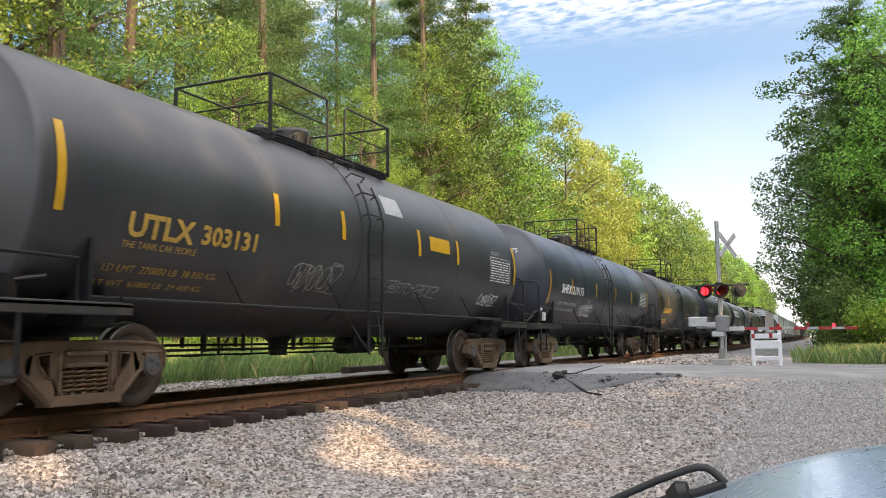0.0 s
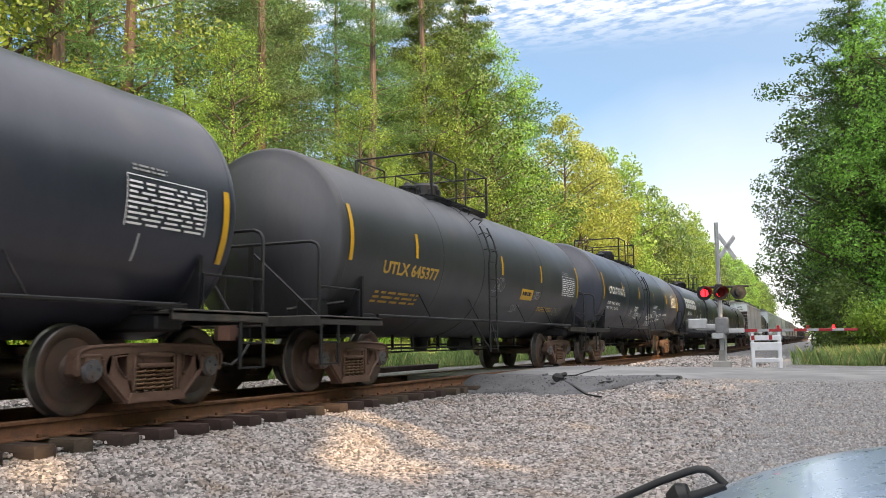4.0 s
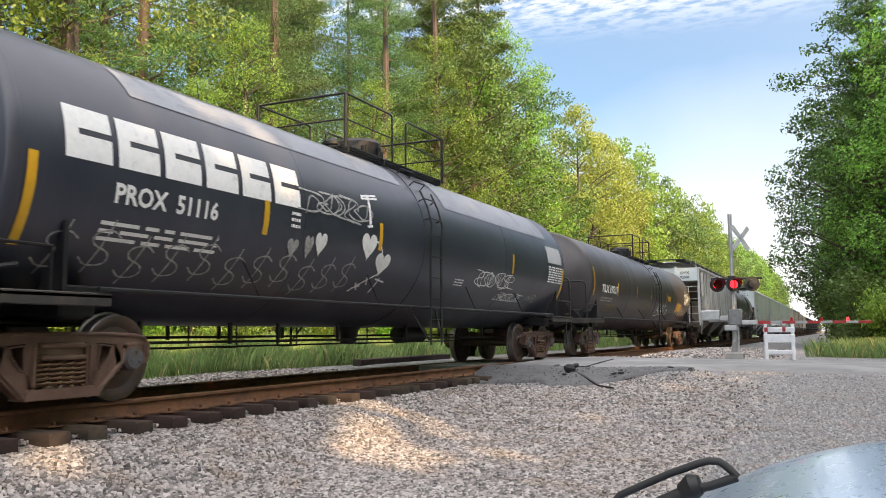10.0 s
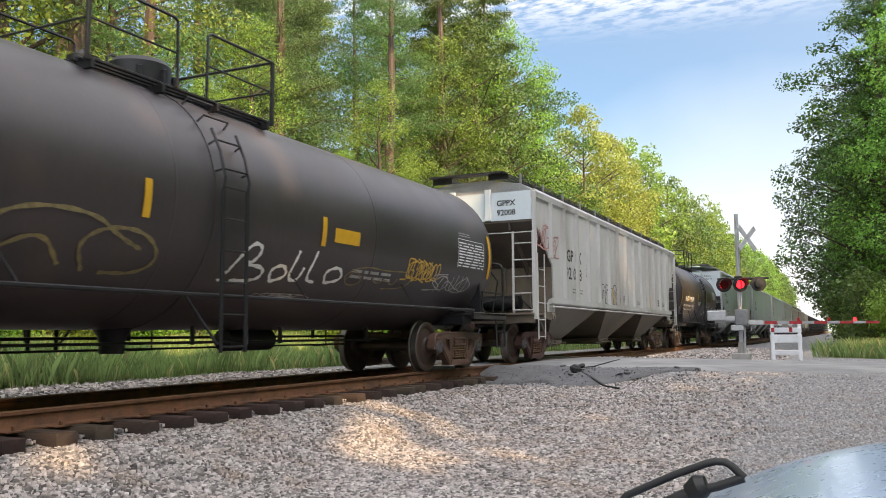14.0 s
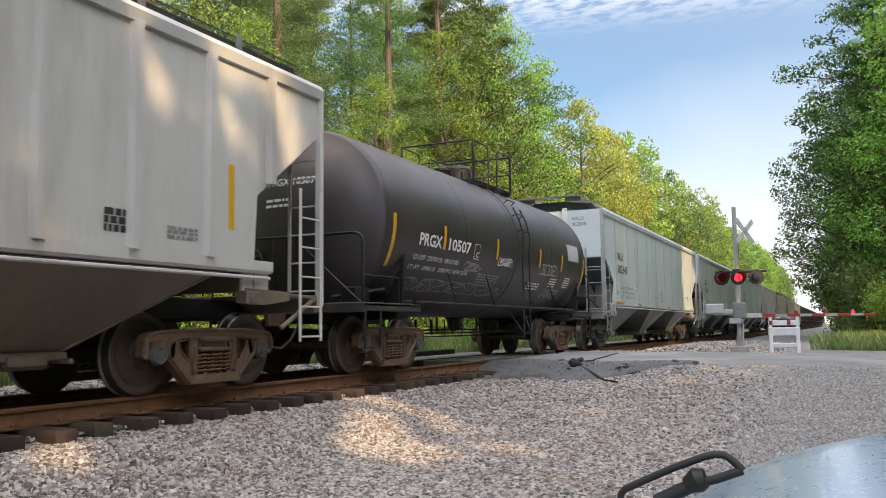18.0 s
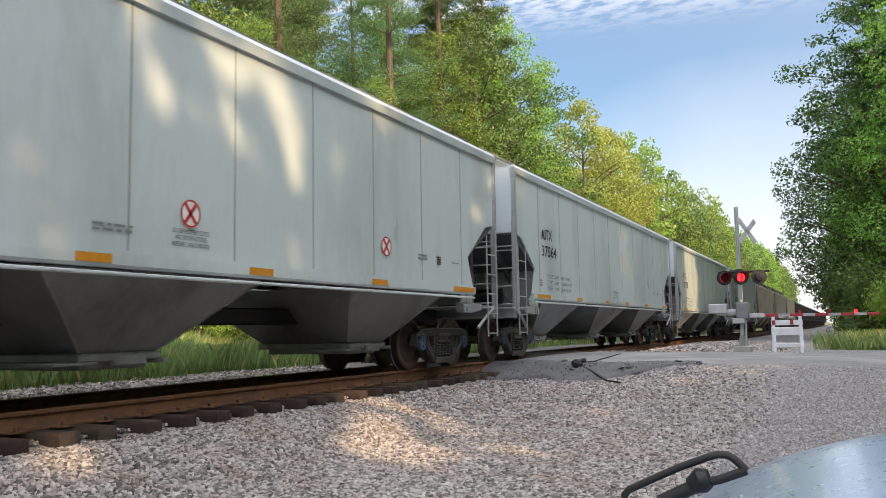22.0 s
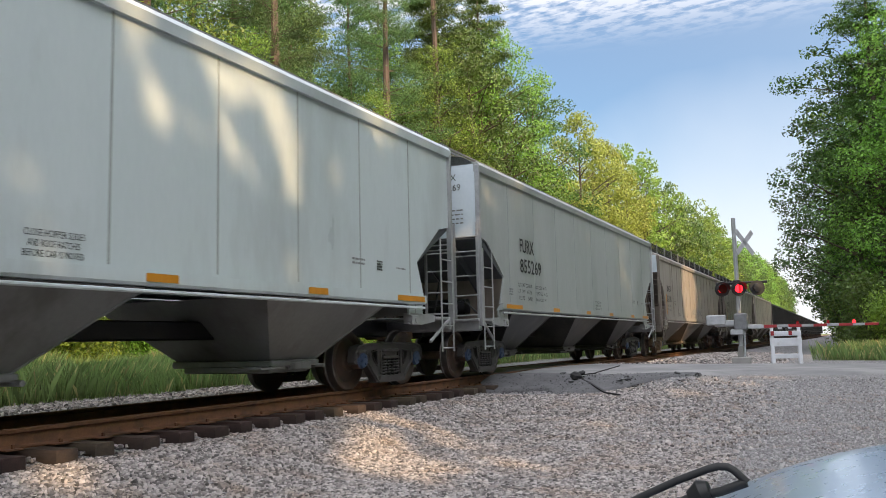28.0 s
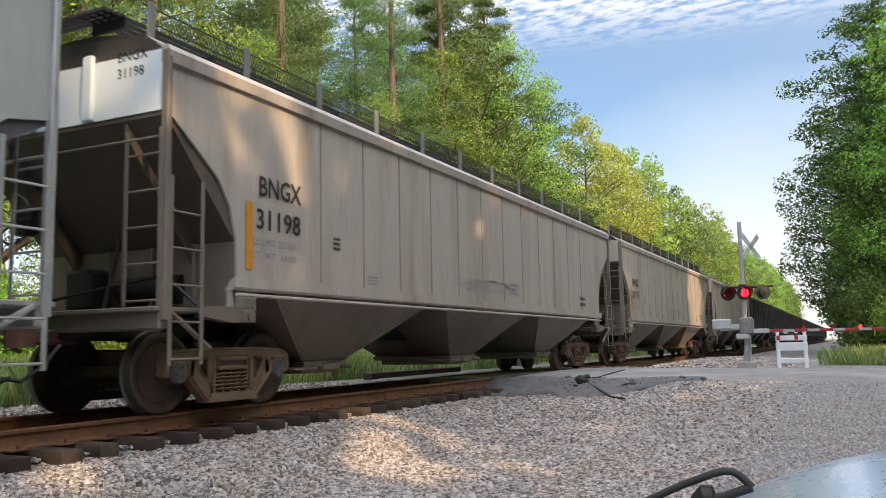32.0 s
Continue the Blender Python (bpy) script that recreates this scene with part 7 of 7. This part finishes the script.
def broadleaf(label, leafmat, h, r, seed, n=9000, size=0.16, base=0.22, blobs=34, kind="tree", gaps=None):
    rnd, rng = random.Random(seed), np.random.default_rng(seed)
    t = thing("tree", label, "tree", kind="")
    s = Shape()
    lean = (rnd.uniform(-0.5, 0.5), rnd.uniform(-0.5, 0.5))
    top = (lean[0], lean[1], h * 0.86)
    limb(s, (0, 0, -0.3), top, 0.017 * h, 0.02, rnd, 8, 0.03)
    C, Rr = [], []
    for k in range(blobs):
        f = (k + rnd.random()) / blobs
        z = h * (base + (0.97 - base) * f)
        env = r * math.sin(math.pi * min(1, 0.16 + 0.80 * f)) ** 0.75 * rnd.uniform(0.45, 1.0)
        a = k * 2.4 + rnd.uniform(-0.5, 0.5)
        c = (lean[0] * f + env * math.cos(a), lean[1] * f + env * math.sin(a), z)
        C.append(c)
        Rr.append(rnd.uniform(0.055, 0.115) * h * (1.1 - 0.5 * f) * (34 / blobs) ** 0.25)
        zb = max(h * 0.12, z - env * rnd.uniform(0.35, 0.75))
        limb(s, (lean[0] * zb / h, lean[1] * zb / h, zb), c, max(0.02, 0.007 * h * (1.1 - f)), 0.012, rnd, 4, 0.12)
    part("trunk", s, BARK, t)
    C, Rr = np.array(C), np.array(Rr)
    w = Rr ** 2 / (Rr ** 2).sum()
    i = rng.choice(len(C), n, p=w)
    d = rng.normal(size=(n, 3))
    d /= np.linalg.norm(d, axis=1)[:, None]
    P = C[i] + d * (Rr[i] * rng.uniform(0.30, 1.06, n) ** 0.55)[:, None] * np.array([1.0, 1.0, 0.62])
    # thin wedges left bare inside each clump
    full = (np.sin(P[:, 0] * 2.1 + seed) * np.sin(P[:, 1] * 2.3) * np.sin(P[:, 2] * 2.7 + seed)) < 0.30
    if gaps is not None:
        full &= gaps(P)
    quads("crown", leaf_quads(P[full], size, rng, normal=1.1 * d[full] + np.array([0.1, -0.1, 0.55])), leafmat, parent=t)
    return t


def pine(label, h, r, seed, n=9000, size=0.14, bare=0.30, leafmat=None, slim=0.28, step=0.034):
    rnd, rng = random.Random(seed), np.random.default_rng(seed)
    t = thing("tree", label, "tree")
    s = Shape()
    limb(s, (0, 0, -0.3), (0.2, 0.1, h), 0.016 * h, 0.02, rnd, 8, 0.01)
    pts, wts = [], []
    z = h * bare
    while z < h * 0.98:
        f = (z / h - bare) / (1 - bare)
        for k in range(rnd.randint(3, 5)):
            a = rnd.uniform(0, 6.28)
            l = r * (1 - f) ** 0.75 * rnd.uniform(0.5, 1.05) + 0.3
            tip = (l * math.cos(a), l * math.sin(a), z + l * rnd.uniform(0.02, 0.30))
            limb(s, (0.1 * z / h, 0, z), tip, 0.03 * (1.2 - f), 0.008, rnd, 4, 0.06)
            for q in range(7):
                u = 0.30 + 0.72 * q / 6
                pts.append((tip[0] * u + rnd.gauss(0, 0.16), tip[1] * u + rnd.gauss(0, 0.16), z + (tip[2] - z) * u + rnd.gauss(0, 0.06)))
                wts.append(0.20 + 0.34 * math.sin(math.pi * min(1, u * 0.8)) * l / r)
        z += h * step
    for k in range(8):   # dead stubs below
        a = rnd.uniform(0, 6.28)
        zz = h * bare * rnd.uniform(0.4, 1)
        limb(s, (0, 0, zz), (2.4 * math.cos(a), 2.4 * math.sin(a), zz + rnd.uniform(-0.7, 0.3)), 0.026, 0.006, rnd, 5, 0.16)
    part("trunk", s, PINE_BARK, t)
    C, W = np.array(pts), np.array(wts)
    i = rng.choice(len(C), n)
    P = C[i] + rng.normal(size=(n, 3)) * (W[i] * 0.8)[:, None] * np.array([1, 1, 0.42])
    quads("crown", leaf_quads(P, size, rng, aspect=slim, normal=np.array([0.1, 0, 0.45])), leafmat or NEEDLE, parent=t)
    return t


def stand(ob, x, y, scale=1.0, turn=0.0, wide=1.0):
    ob.matrix_basis = pose(x, y, float(height(x, y)) - 0.05, 0, 0, turn) @ Matrix.Diagonal((scale * wide, scale * wide, scale, 1))
    return ob


def plant(ob, x, y, scale=1.0, turn=0.0, wide=1.0):
    c = copy_thing(ob, pose(x, y, 0))
    return stand(c, x, y, scale, turn, wide)


# openings in the shading crowns: points on the ground or on the train's near side that the sun reaches, and their size
SUNLIT = []


def sunlit(x, y, z, r):
    SUNLIT.append((Vector((x, y, z)), r))


def shade_gaps(origin):
    """Keeps the leaves that stand in none of the sun's ways to the sunlit places."""
    def keep(P):
        Q = P + np.array(origin)
        ok = np.ones(len(Q), bool)
        s = np.array(SUN)
        for c, r in SUNLIT:
            d = Q - np.array(c)
            t = d @ s
            off = np.linalg.norm(d - t[:, None] * s, axis=1)
            ok &= (off > 0.85 * r + 0.13) | (t < 2)
        return ok
    return keep


def build_forest():
    rnd = random.Random(12)
    kinds = [broadleaf("tall leafy green tree at the wood's edge", LEAF, 16.0, 3.4, 1, 26000, 0.068, blobs=64),
             broadleaf("bright green slender leafy tree", LEAF, 14.0, 2.6, 2, 36000, 0.046, base=0.15, blobs=60),
             broadleaf("dense dark green broad tree", LEAF_DARK, 15.0, 3.6, 3, 26000, 0.072, base=0.12, blobs=66),
             pine("tall pine with reddish trunk and layered boughs", 23.0, 4.0, 4, 62000, 0.085, bare=0.15, slim=0.16, step=0.048),
             broadleaf("young light green tree at the wood's edge", LEAF, 9.0, 2.4, 5, 34000, 0.036, base=0.08, blobs=50),
             pine("tall dark pine with layered branches", 25.0, 4.2, 14, 34000, 0.11, bare=0.2, leafmat=LEAF_DARK),
             broadleaf("broad dark green tree beyond the road", LEAF_SHADED, 15.0, 3.6, 15, 26000, 0.078, base=0.10, blobs=66)]
    yellow = broadleaf("yellowing leafy tree beside the track", LEAF_YELLOW, 13.0, 3.2, 6, 22000, 0.082, base=0.14, blobs=54)
    far_kinds = [broadleaf("far green tree along the track", LEAF, 15.0, 3.6, 7, 9500, 0.13, blobs=60), broadleaf("far dark green tree along the track", LEAF_DARK, 14.5, 3.8, 8, 9500, 0.13, base=0.1, blobs=60)]
    mid_kinds = [broadleaf("leafy tree inside the wood", LEAF, 16.0, 3.3, 9, 21000, 0.066, base=0.2, blobs=50), pine("pine inside the wood", 18.0, 3.0, 10, 20000, 0.09)]
    used = set()

    def put(ob, *a, **k):
        if ob.name not in used:
            used.add(ob.name)
            return stand(ob, *a, **k)
        return plant(ob, *a, **k)

    # front row, in the order of the view
    front = [(4, 0.8, -9.5), (3, 4.5, -11.5), (1, 7.5, -10.0), (4, 10.6, -8.8), (3, 16.4, -11.6), (4, 14.2, -8.8), (3, 20.5, -12.5), (4, 18.4, -9.2), (1, 22.8, -9.8), (3, 26.0, -12.0), (4, 26.6, -9.0), (1, 30.2, -9.6),
             (3, 34.2, -11.6), (4, 33.6, -9.2), (5, 38.8, -10.8), (1, 38.0, -9.2), (5, 43.0, -11.6), (2, 43.6, -9.6), (5, 47.5, -10.6), (0, 49.0, -9.4), (2, 53.0, -9.8), (4, 54.5, -8.8)]
    for k, y, x in front:
        tall = (1.0 if k in (3, 5) else 0.86 + 0.44 * float(smooth(30, 44, y))) - (0.12 if y > 52 else 0)
        put(kinds[k], x + rnd.uniform(-0.4, 0.4) - (0.8 if y > 42 else 0), y, tall * rnd.uniform(0.95, 1.06), rnd.uniform(0, 360), rnd.uniform(0.85, 1.05))
    for y, x in ((64.0, -10.8), (69.5, -10.4), (76.0, -10.6)):
        put(yellow, x, y, rnd.uniform(1.42, 1.50), rnd.uniform(0, 360), 0.9)
    y = -34.0
    while y < 70:   # second and third rows
        put(mid_kinds[rnd.randint(0, 1)], rnd.uniform(-17, -13.5), y, rnd.uniform(1.15, 1.3), rnd.uniform(0, 360), 1.0)
        y += rnd.uniform(3.6, 5.4)
    y = -40.0
    while y < 75:
        put(mid_kinds[rnd.randint(0, 1)], rnd.uniform(-25, -20), y, rnd.uniform(1.35, 1.55), rnd.uniform(0, 360), 1.2)
        y += rnd.uniform(5.0, 7.5)
    for y in (-4, -9, -15, -21, -28):
        put(kinds[rnd.choice((0, 2))], -10.0, y, 1.0, rnd.uniform(0, 360))
    y = 84.0
    while y < 330:
        put(far_kinds[rnd.randint(0, 1)], rnd.uniform(-11.6, -10.2), y, rnd.uniform(1.30, 1.44), rnd.uniform(0, 360), 0.85)
        if y < 220:
            put(far_kinds[rnd.randint(0, 1)], rnd.uniform(-20, -16), y + 3, rnd.uniform(1.2, 1.35), rnd.uniform(0, 360), 1.1)
        y += rnd.uniform(4.6, 6.8)
    # right of the road
    right = [(5, 9.9, 46.5, 0.80), (6, 10.0, 48.5, 1.22), (6, 9.2, 56.0, 1.1), (0, 12.0, 44.0, 1.15), (6, 10.4, 66.0, 1.0), (0, 12.6, 52.0, 1.2), (6, 10.8, 61.0, 1.1), (6, 14.0, 47.0, 1.2), (1, 9.0, 50.5, 0.9)]
    for k, x, y, sc in right:
        put(kinds[k], x, y, sc, rnd.uniform(0, 360), 1.1)
    y = 58.0
    while y < 330:
        put(far_kinds[rnd.randint(0, 1)], rnd.uniform(11.4, 13.0), y, rnd.uniform(1.15, 1.3), rnd.uniform(0, 360), 1.1)
        put(far_kinds[rnd.randint(0, 1)], rnd.uniform(15.0, 18.0), y + 2, rnd.uniform(1.2, 1.4), rnd.uniform(0, 360), 1.25)
        y += rnd.uniform(4.5, 6.5)
    # unseen trees added behind the yard to shade it and the train; bright leaves bounce light
    for gx, gy, r in ((1.72, 5.10, 0.34), (1.5, 5.45, 0.28), (1.95, 4.9, 0.26), (1.15, 10.5, 0.34), (1.25, 11.0, 0.30), (1.55, 10.9, 0.34), (1.9, 10.5, 0.34), (2.16, 9.4, 0.34), (2.43, 9.5, 0.36), (2.65, 8.9, 0.42), (2.84, 8.1, 0.42), (2.9, 8.6, 0.42), (3.2, 8.6, 0.36), (3.6, 8.05, 0.42), (3.35, 7.55, 0.44), (3.4, 8.0, 0.42), (2.65, 10.5, 0.24), (3.04, 10.2, 0.26), (3.38, 10.0, 0.22), (4.44, 8.75, 0.24), (4.72, 8.55, 0.22), (4.1, 9.1, 0.15), (4.5, 12.1, 0.24), (4.7, 11.6, 0.16),
                      (5.9, 16.9, 0.55), (6.6, 17.3, 0.45), (5.2, 15.4, 0.22), (4.8, 15.9, 0.2), (2.7, 25.6, 0.45), (3.4, 25.2, 0.35), (1.9, 26.4, 0.4)):
        sunlit(gx, gy, float(height(gx, gy)), r)
    for gx, gy, r in ((8.6, 31.0, 1.3), (9.8, 32.5, 1.6), (11.2, 33.5, 1.6), (8.8, 35.0, 1.4), (10.4, 37.0, 1.7), (12.6, 36.0, 1.6), (9.4, 39.5, 1.4)):
        sunlit(gx, gy, float(height(gx, gy)) + 0.4, r)
    for ty, tz, r in TRAIN_SUN:
        sunlit(1.56, ty, tz, r)
    for place in END_SUN:
        sunlit(*place)
    k = 0
    for x, y in ((24.0, -38.0), (25.5, -33.5), (24.0, -29.0), (26.0, -25.0), (24.2, -21.0), (26.0, -17.0), (24.0, -13.2), (25.8, -9.4), (24.2, -5.6), (26.2, -1.8), (24.6, 2.2), (26.0, 6.4), (25.0, 11.0), (27.0, 16.0), (30.0, -31.0), (30.5, -23.0), (31.0, -15.0), (30.5, -7.0), (31.0, 1.0), (30.5, 9.0), (23.0, 22.0), (21.0, 34.0), (22.5, 40.0), (21.0, 46.0), (20.0, 51.0), (19.5, 56.0), (26.5, 38.0), (26.0, 44.0), (29.0, 20.0), (30.0, 35.5), (29.0, 41.0), (25.0, 50.0), (24.0, 55.0), (19.0, 62.0), (23.5, 60.5), (31.5, -35.0), (30.0, -27.0), (31.5, -19.0), (30.0, -11.0), (31.5, -3.0), (30.0, 5.0), (31.5, 13.0)):
        o = (x, y, float(height(x, y)))
        t = broadleaf("leafy tree standing behind the gravel yard", LEAF, (24.0 if y > 15 or x > 28 else 20.5) + (k % 3), 3.8, 40 + k, 9500, 0.38, base=0.05, blobs=60, gaps=shade_gaps(o))
        t.matrix_basis = pose(*o)
        k += 1


TRAIN_SUN = [(7.2, 3.74, 0.22), (7.0, 3.92, 0.18), (7.25, 3.08, 0.18), (6.86, 3.07, 0.12), (7.65, 2.86, 0.14), (8.24, 3.47, 0.24), (8.62, 3.38, 0.14), (8.42, 3.22, 0.09), (8.59, 2.74, 0.12), (8.78, 2.95, 0.10), (10.35, 3.52, 0.10), (9.7, 3.10, 0.10), (4.79, 2.29, 0.18), (5.10, 1.62, 0.16), (8.72, 1.55, 0.12), (4.64, 1.15, 0.14),
             (5.4, 2.6, 0.04), (9.85, 1.64, 0.11), (12.96, 2.64, 0.07), (14.6, 2.9, 0.12), (15.4, 3.5, 0.10), (18.2, 3.3, 0.12), (18.6, 2.6, 0.14), (19.0, 3.0, 0.09), (22.6, 3.5, 0.07), (23.4, 2.95, 0.07), (26.2, 3.7, 0.09)]
# and on the end sheets and tank heads that pass
END_SUN = [(0.31, 8.46, 3.13, 0.24), (1.22, 8.5, 3.42, 0.28), (0.95, 8.7, 3.1, 0.18), (0.78, 6.35, 3.72, 0.36), (1.5, 6.3, 3.2, 0.22), (0.0, 6.35, 4.0, 0.28)]
build_forest()


def build_shrubs():
    rnd = random.Random(21)
    protos = []
    for k, (mt, lb) in enumerate(((LEAF, "bright green leafy shrub at the wood's edge"), (LEAF_DARK, "dark green leafy shrub"), (LEAF, "low spreading green shrub"))):
        rng = np.random.default_rng(70 + k)
        s = thing("shrub", lb, "shrub")
        st = Shape()
        C = []
        for j in range(16):
            a, d = rnd.uniform(0, 6.28), rnd.uniform(0.2, 1.1)
            c = (d * math.cos(a), d * math.sin(a), rnd.uniform(0.4, 2.0))
            C.append(c)
            limb(st, (0, 0, -0.1), c, 0.02, 0.006, rnd, 3, 0.1)
        part("branch_frame", st, BARK, s)
        C = np.array(C)
        i = rng.choice(len(C), 6500)
        d = rng.normal(size=(6500, 3))
        d /= np.linalg.norm(d, axis=1)[:, None]
        P = C[i] + d * rng.uniform(0.2, 0.62, 6500)[:, None]
        P[:, 2] = np.abs(P[:, 2])
        quads("leaves", leaf_quads(P, 0.05, rng, normal=np.array([0.2, -0.1, 0.5])), mt, parent=s)
        protos.append(s)
    first = set()
    y = -10.0
    while y < 90:
        for x in (rnd.uniform(-10.2, -9.2), rnd.uniform(-11.6, -10.2)):
            p = rnd.choice(protos)
            sc = rnd.uniform(0.7, 1.35)
            if p.name in first:
                plant(p, x, y, sc, rnd.uniform(0, 360))
            else:
                first.add(p.name)
                stand(p, x, y, sc, rnd.uniform(0, 360))
        y += rnd.uniform(1.5, 2.4)
    for x, y, sc in ((9.0, 41, 1.5), (10.5, 39, 1.3), (11.6, 41, 1.8), (8.8, 47, 1.6), (8.9, 54, 1.7), (8.9, 60, 1.8), (9.2, 43, 1.4), (9.0, 68, 1.8), (9.2, 80, 1.9), (9.4, 95, 2.2)):
        plant(rnd.choice(protos), x, y, sc, rnd.uniform(0, 360))


build_shrubs()


def build_grass():
    rng = np.random.default_rng(31)

    def tufts(name, label, n, box, hgt, mats, keep, split=0.12):
        x, y = rng.uniform(box[0], box[1], n), rng.uniform(box[2], box[3], n)
        k = keep(x, y) > rng.random(n)
        x, y = x[k], y[k]
        n = len(x)
        z = height(x, y) - 0.03
        h = rng.uniform(0.45, 1.15, n) * hgt * (0.7 + 0.5 * np.sin(x * 1.3 + y * 0.7) ** 2)
        a = rng.uniform(0, 6.28, n)
        lean = rng.uniform(0.05, 0.5, n) * h
        w = rng.uniform(0.002, 0.0045, n) * (1 + np.maximum(y - 24, 0) / 60)
        dx, dy = np.cos(a), np.sin(a)
        b = np.stack([x, y, z], -1)
        side = np.stack([-dy, dx, 0 * x], -1) * w[:, None]
        tip = b + np.stack([dx * lean, dy * lean, h], -1)
        midp = b + np.stack([dx * lean * 0.3, dy * lean * 0.3, h * 0.6], -1)
        Q = np.stack([b - side, b + side, midp + side * 0.8, tip, ], 1)
        Q2 = np.stack([b - side, midp + side * 0.8, tip, midp - side * 0.8], 1)
        o = quads(name, np.concatenate([Q, Q2]).reshape(-1, 3), mats, index=np.tile((rng.random(n) < split).astype(int), 2))
        tagged(o, label, "grass", kind="stuff")

    tufts("tall_grass", "tall green grass beside the ballast", 150000, (-9.5, -3.4, 3.0, 33.0), 0.55, [GRASS, STRAW], lambda x, y: smooth(-3.5, -4.6, x) * np.where((y > 16.3) & (y < 24.9) & (x > -3.2), 0, 1))
    tufts("tall_grass", "tall green grass along the wood's edge", 16000, (-8.0, -3.2, 34.0, 110.0), 0.8, [GRASS, STRAW], lambda x, y: smooth(-3.0, -4.0, x))
    tufts("verge_grass", "long sunlit grass on the verge beyond the road", 90000, (6.8, 16.0, 28.5, 50.0), 0.52, [GRASS, STRAW], lambda x, y: grassy(x, y), 0.20)


build_grass()


# ---- the waiting car ----
def build_car():
    c = thing("car", "silver-blue car waiting beside the crossing, hood and wiper", "car", at=pose(8.27, 1.12, -0.66, 0, 0, 0))
    hd = Shape()
    nx, ny = 28, 24
    for j in range(ny + 1):
        v = j / ny
        for i in range(nx + 1):
            u = i / nx * 2 - 1
            w = 0.82 - 0.05 * v * v
            zz = 1.172 - 0.62 * max(0, v - 0.54) ** 2 - 0.34 * abs(u * w) ** 3 - 0.5 * max(0, abs(u * w) - 0.74) ** 1.5
            hd.v.append((u * w, -0.1 + v * 1.25, zz))
    hd.f = [(j * (nx + 1) + i, j * (nx + 1) + i + 1, (j + 1) * (nx + 1) + i + 1, (j + 1) * (nx + 1) + i) for j in range(ny) for i in range(nx)]
    part("hood", hd, CARPAINT, c, "glossy curved hood mirroring the sky", smooth=60)
    for k in (-1, 1):
        fd = Shape().prism([(k * 0.74, 0.30), (k * 0.86, 0.32), (k * 0.89, 0.62), (k * 0.87, 0.84), (k * 0.80, 0.92), (k * 0.74, 0.90)], -0.1, 1.05, "y")
        part("fender", fd, CARPAINT, c)
        wh = part("wheel", Shape().lathe([(k * 0.66, 0.05), (k * 0.66, 0.30), (k * 0.68, 0.33), (k * 0.84, 0.33), (k * 0.86, 0.30), (k * 0.86, 0.21), (k * 0.83, 0.19), (k * 0.83, 0.05)], "x", (0, 0.42, 0.33), n=32), RUBBER, c)
        part("rim", Shape().lathe([(k * 0.82, 0.02), (k * 0.845, 0.06), (k * 0.835, 0.19), (k * 0.82, 0.2)], "x", (0, 0.42, 0.33), n=24), GALV, wh)
        part("headlight", Shape().box(k * 0.62, 1.06, 0.70, 0.30, 0.10, 0.14, 0.04), PALE, c)
    part("lower_body", Shape().prism([(-0.80, 0.28), (0.80, 0.28), (0.84, 0.50), (0.78, 0.80), (-0.78, 0.80), (-0.84, 0.50)], -3.2, -0.12, "y"), CARPAINT, c)
    part("bumper", Shape().box(0, 1.12, 0.46, 1.66, 0.16, 0.34, 0.07), CARPAINT, c)
    part("grille", Shape().box(0, 1.07, 0.74, 0.9, 0.08, 0.16, 0.02), RUBBER, c)
    part("cowl", Shape().box(0, -0.16, 0.98, 1.44, 0.14, 0.05, 0.02), RUBBER, c)
    outer = [(-0.750, 1.132), (-0.748, 1.143), (-0.743, 1.149), (-0.715, 1.163), (-0.682, 1.179), (-0.648, 1.193), (-0.635, 1.197), (-0.624, 1.197), (-0.617, 1.193), (-0.603, 1.180)]
    arm = part("wiper_arm", Shape().tube([(u, -0.07, v) for u, v in outer], 0.0046, 10), RUBBER, c, "black bent wiper arm")
    part("wiper_joint", Shape().tube([(-0.705, -0.07, 1.137), (-0.672, -0.07, 1.154), (-0.648, -0.07, 1.165)], 0.0085, 12).tube([(-0.652, -0.07, 1.163), (-0.634, -0.07, 1.168), (-0.604, -0.07, 1.180)], 0.0055, 10).tube([(-0.668, -0.07, 1.158), (-0.655, -0.07, 1.166), (-0.646, -0.07, 1.169)], [0.010, 0.0155, 0.0115], 16), RUBBER, arm)


build_car()


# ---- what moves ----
FLASH, FLASH_START = 1.304, 10.38   # one full turn of the flashers; the left lamp is uncovered at the start


def motions():
    times = [2.0 * k for k in range(17)]
    for car, mid in TRAIN:
        walk(car, [(t, pose(0, mid - run(t), 0)) for t in times])
    # both lenses always glow; added covers hide them in turn, a little more than once in a second and a quarter
    for lens_cover, k in LENS_COVERS:
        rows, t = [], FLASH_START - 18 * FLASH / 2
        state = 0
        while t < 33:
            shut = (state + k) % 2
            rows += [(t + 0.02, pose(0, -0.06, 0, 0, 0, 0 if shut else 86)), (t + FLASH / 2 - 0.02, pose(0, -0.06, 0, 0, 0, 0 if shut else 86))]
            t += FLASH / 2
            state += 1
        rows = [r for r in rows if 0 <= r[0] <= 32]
        walk(lens_cover, [(0, rows[0][1])] + rows + [(32, rows[-1][1])])
    # the wheels turn as the train rolls; wheels in the same place of a truck share their turning
    spin = [k / 10 for k in range(321)]
    shared = {}
    for w, k in WHEELS:
        if k not in shared:
            walk(w, [(t, Matrix.Translation((0, k * 0.89, WHEEL_R)) @ Matrix.Rotation(run(t) / WHEEL_R, 4, "X")) for t in spin])
            shared[k] = (w.animation_data.action, w.animation_data.action_slot)
        else:
            w.rotation_mode = "QUATERNION"
            w.animation_data_create()
            w.animation_data.action, w.animation_data.action_slot = shared[k]


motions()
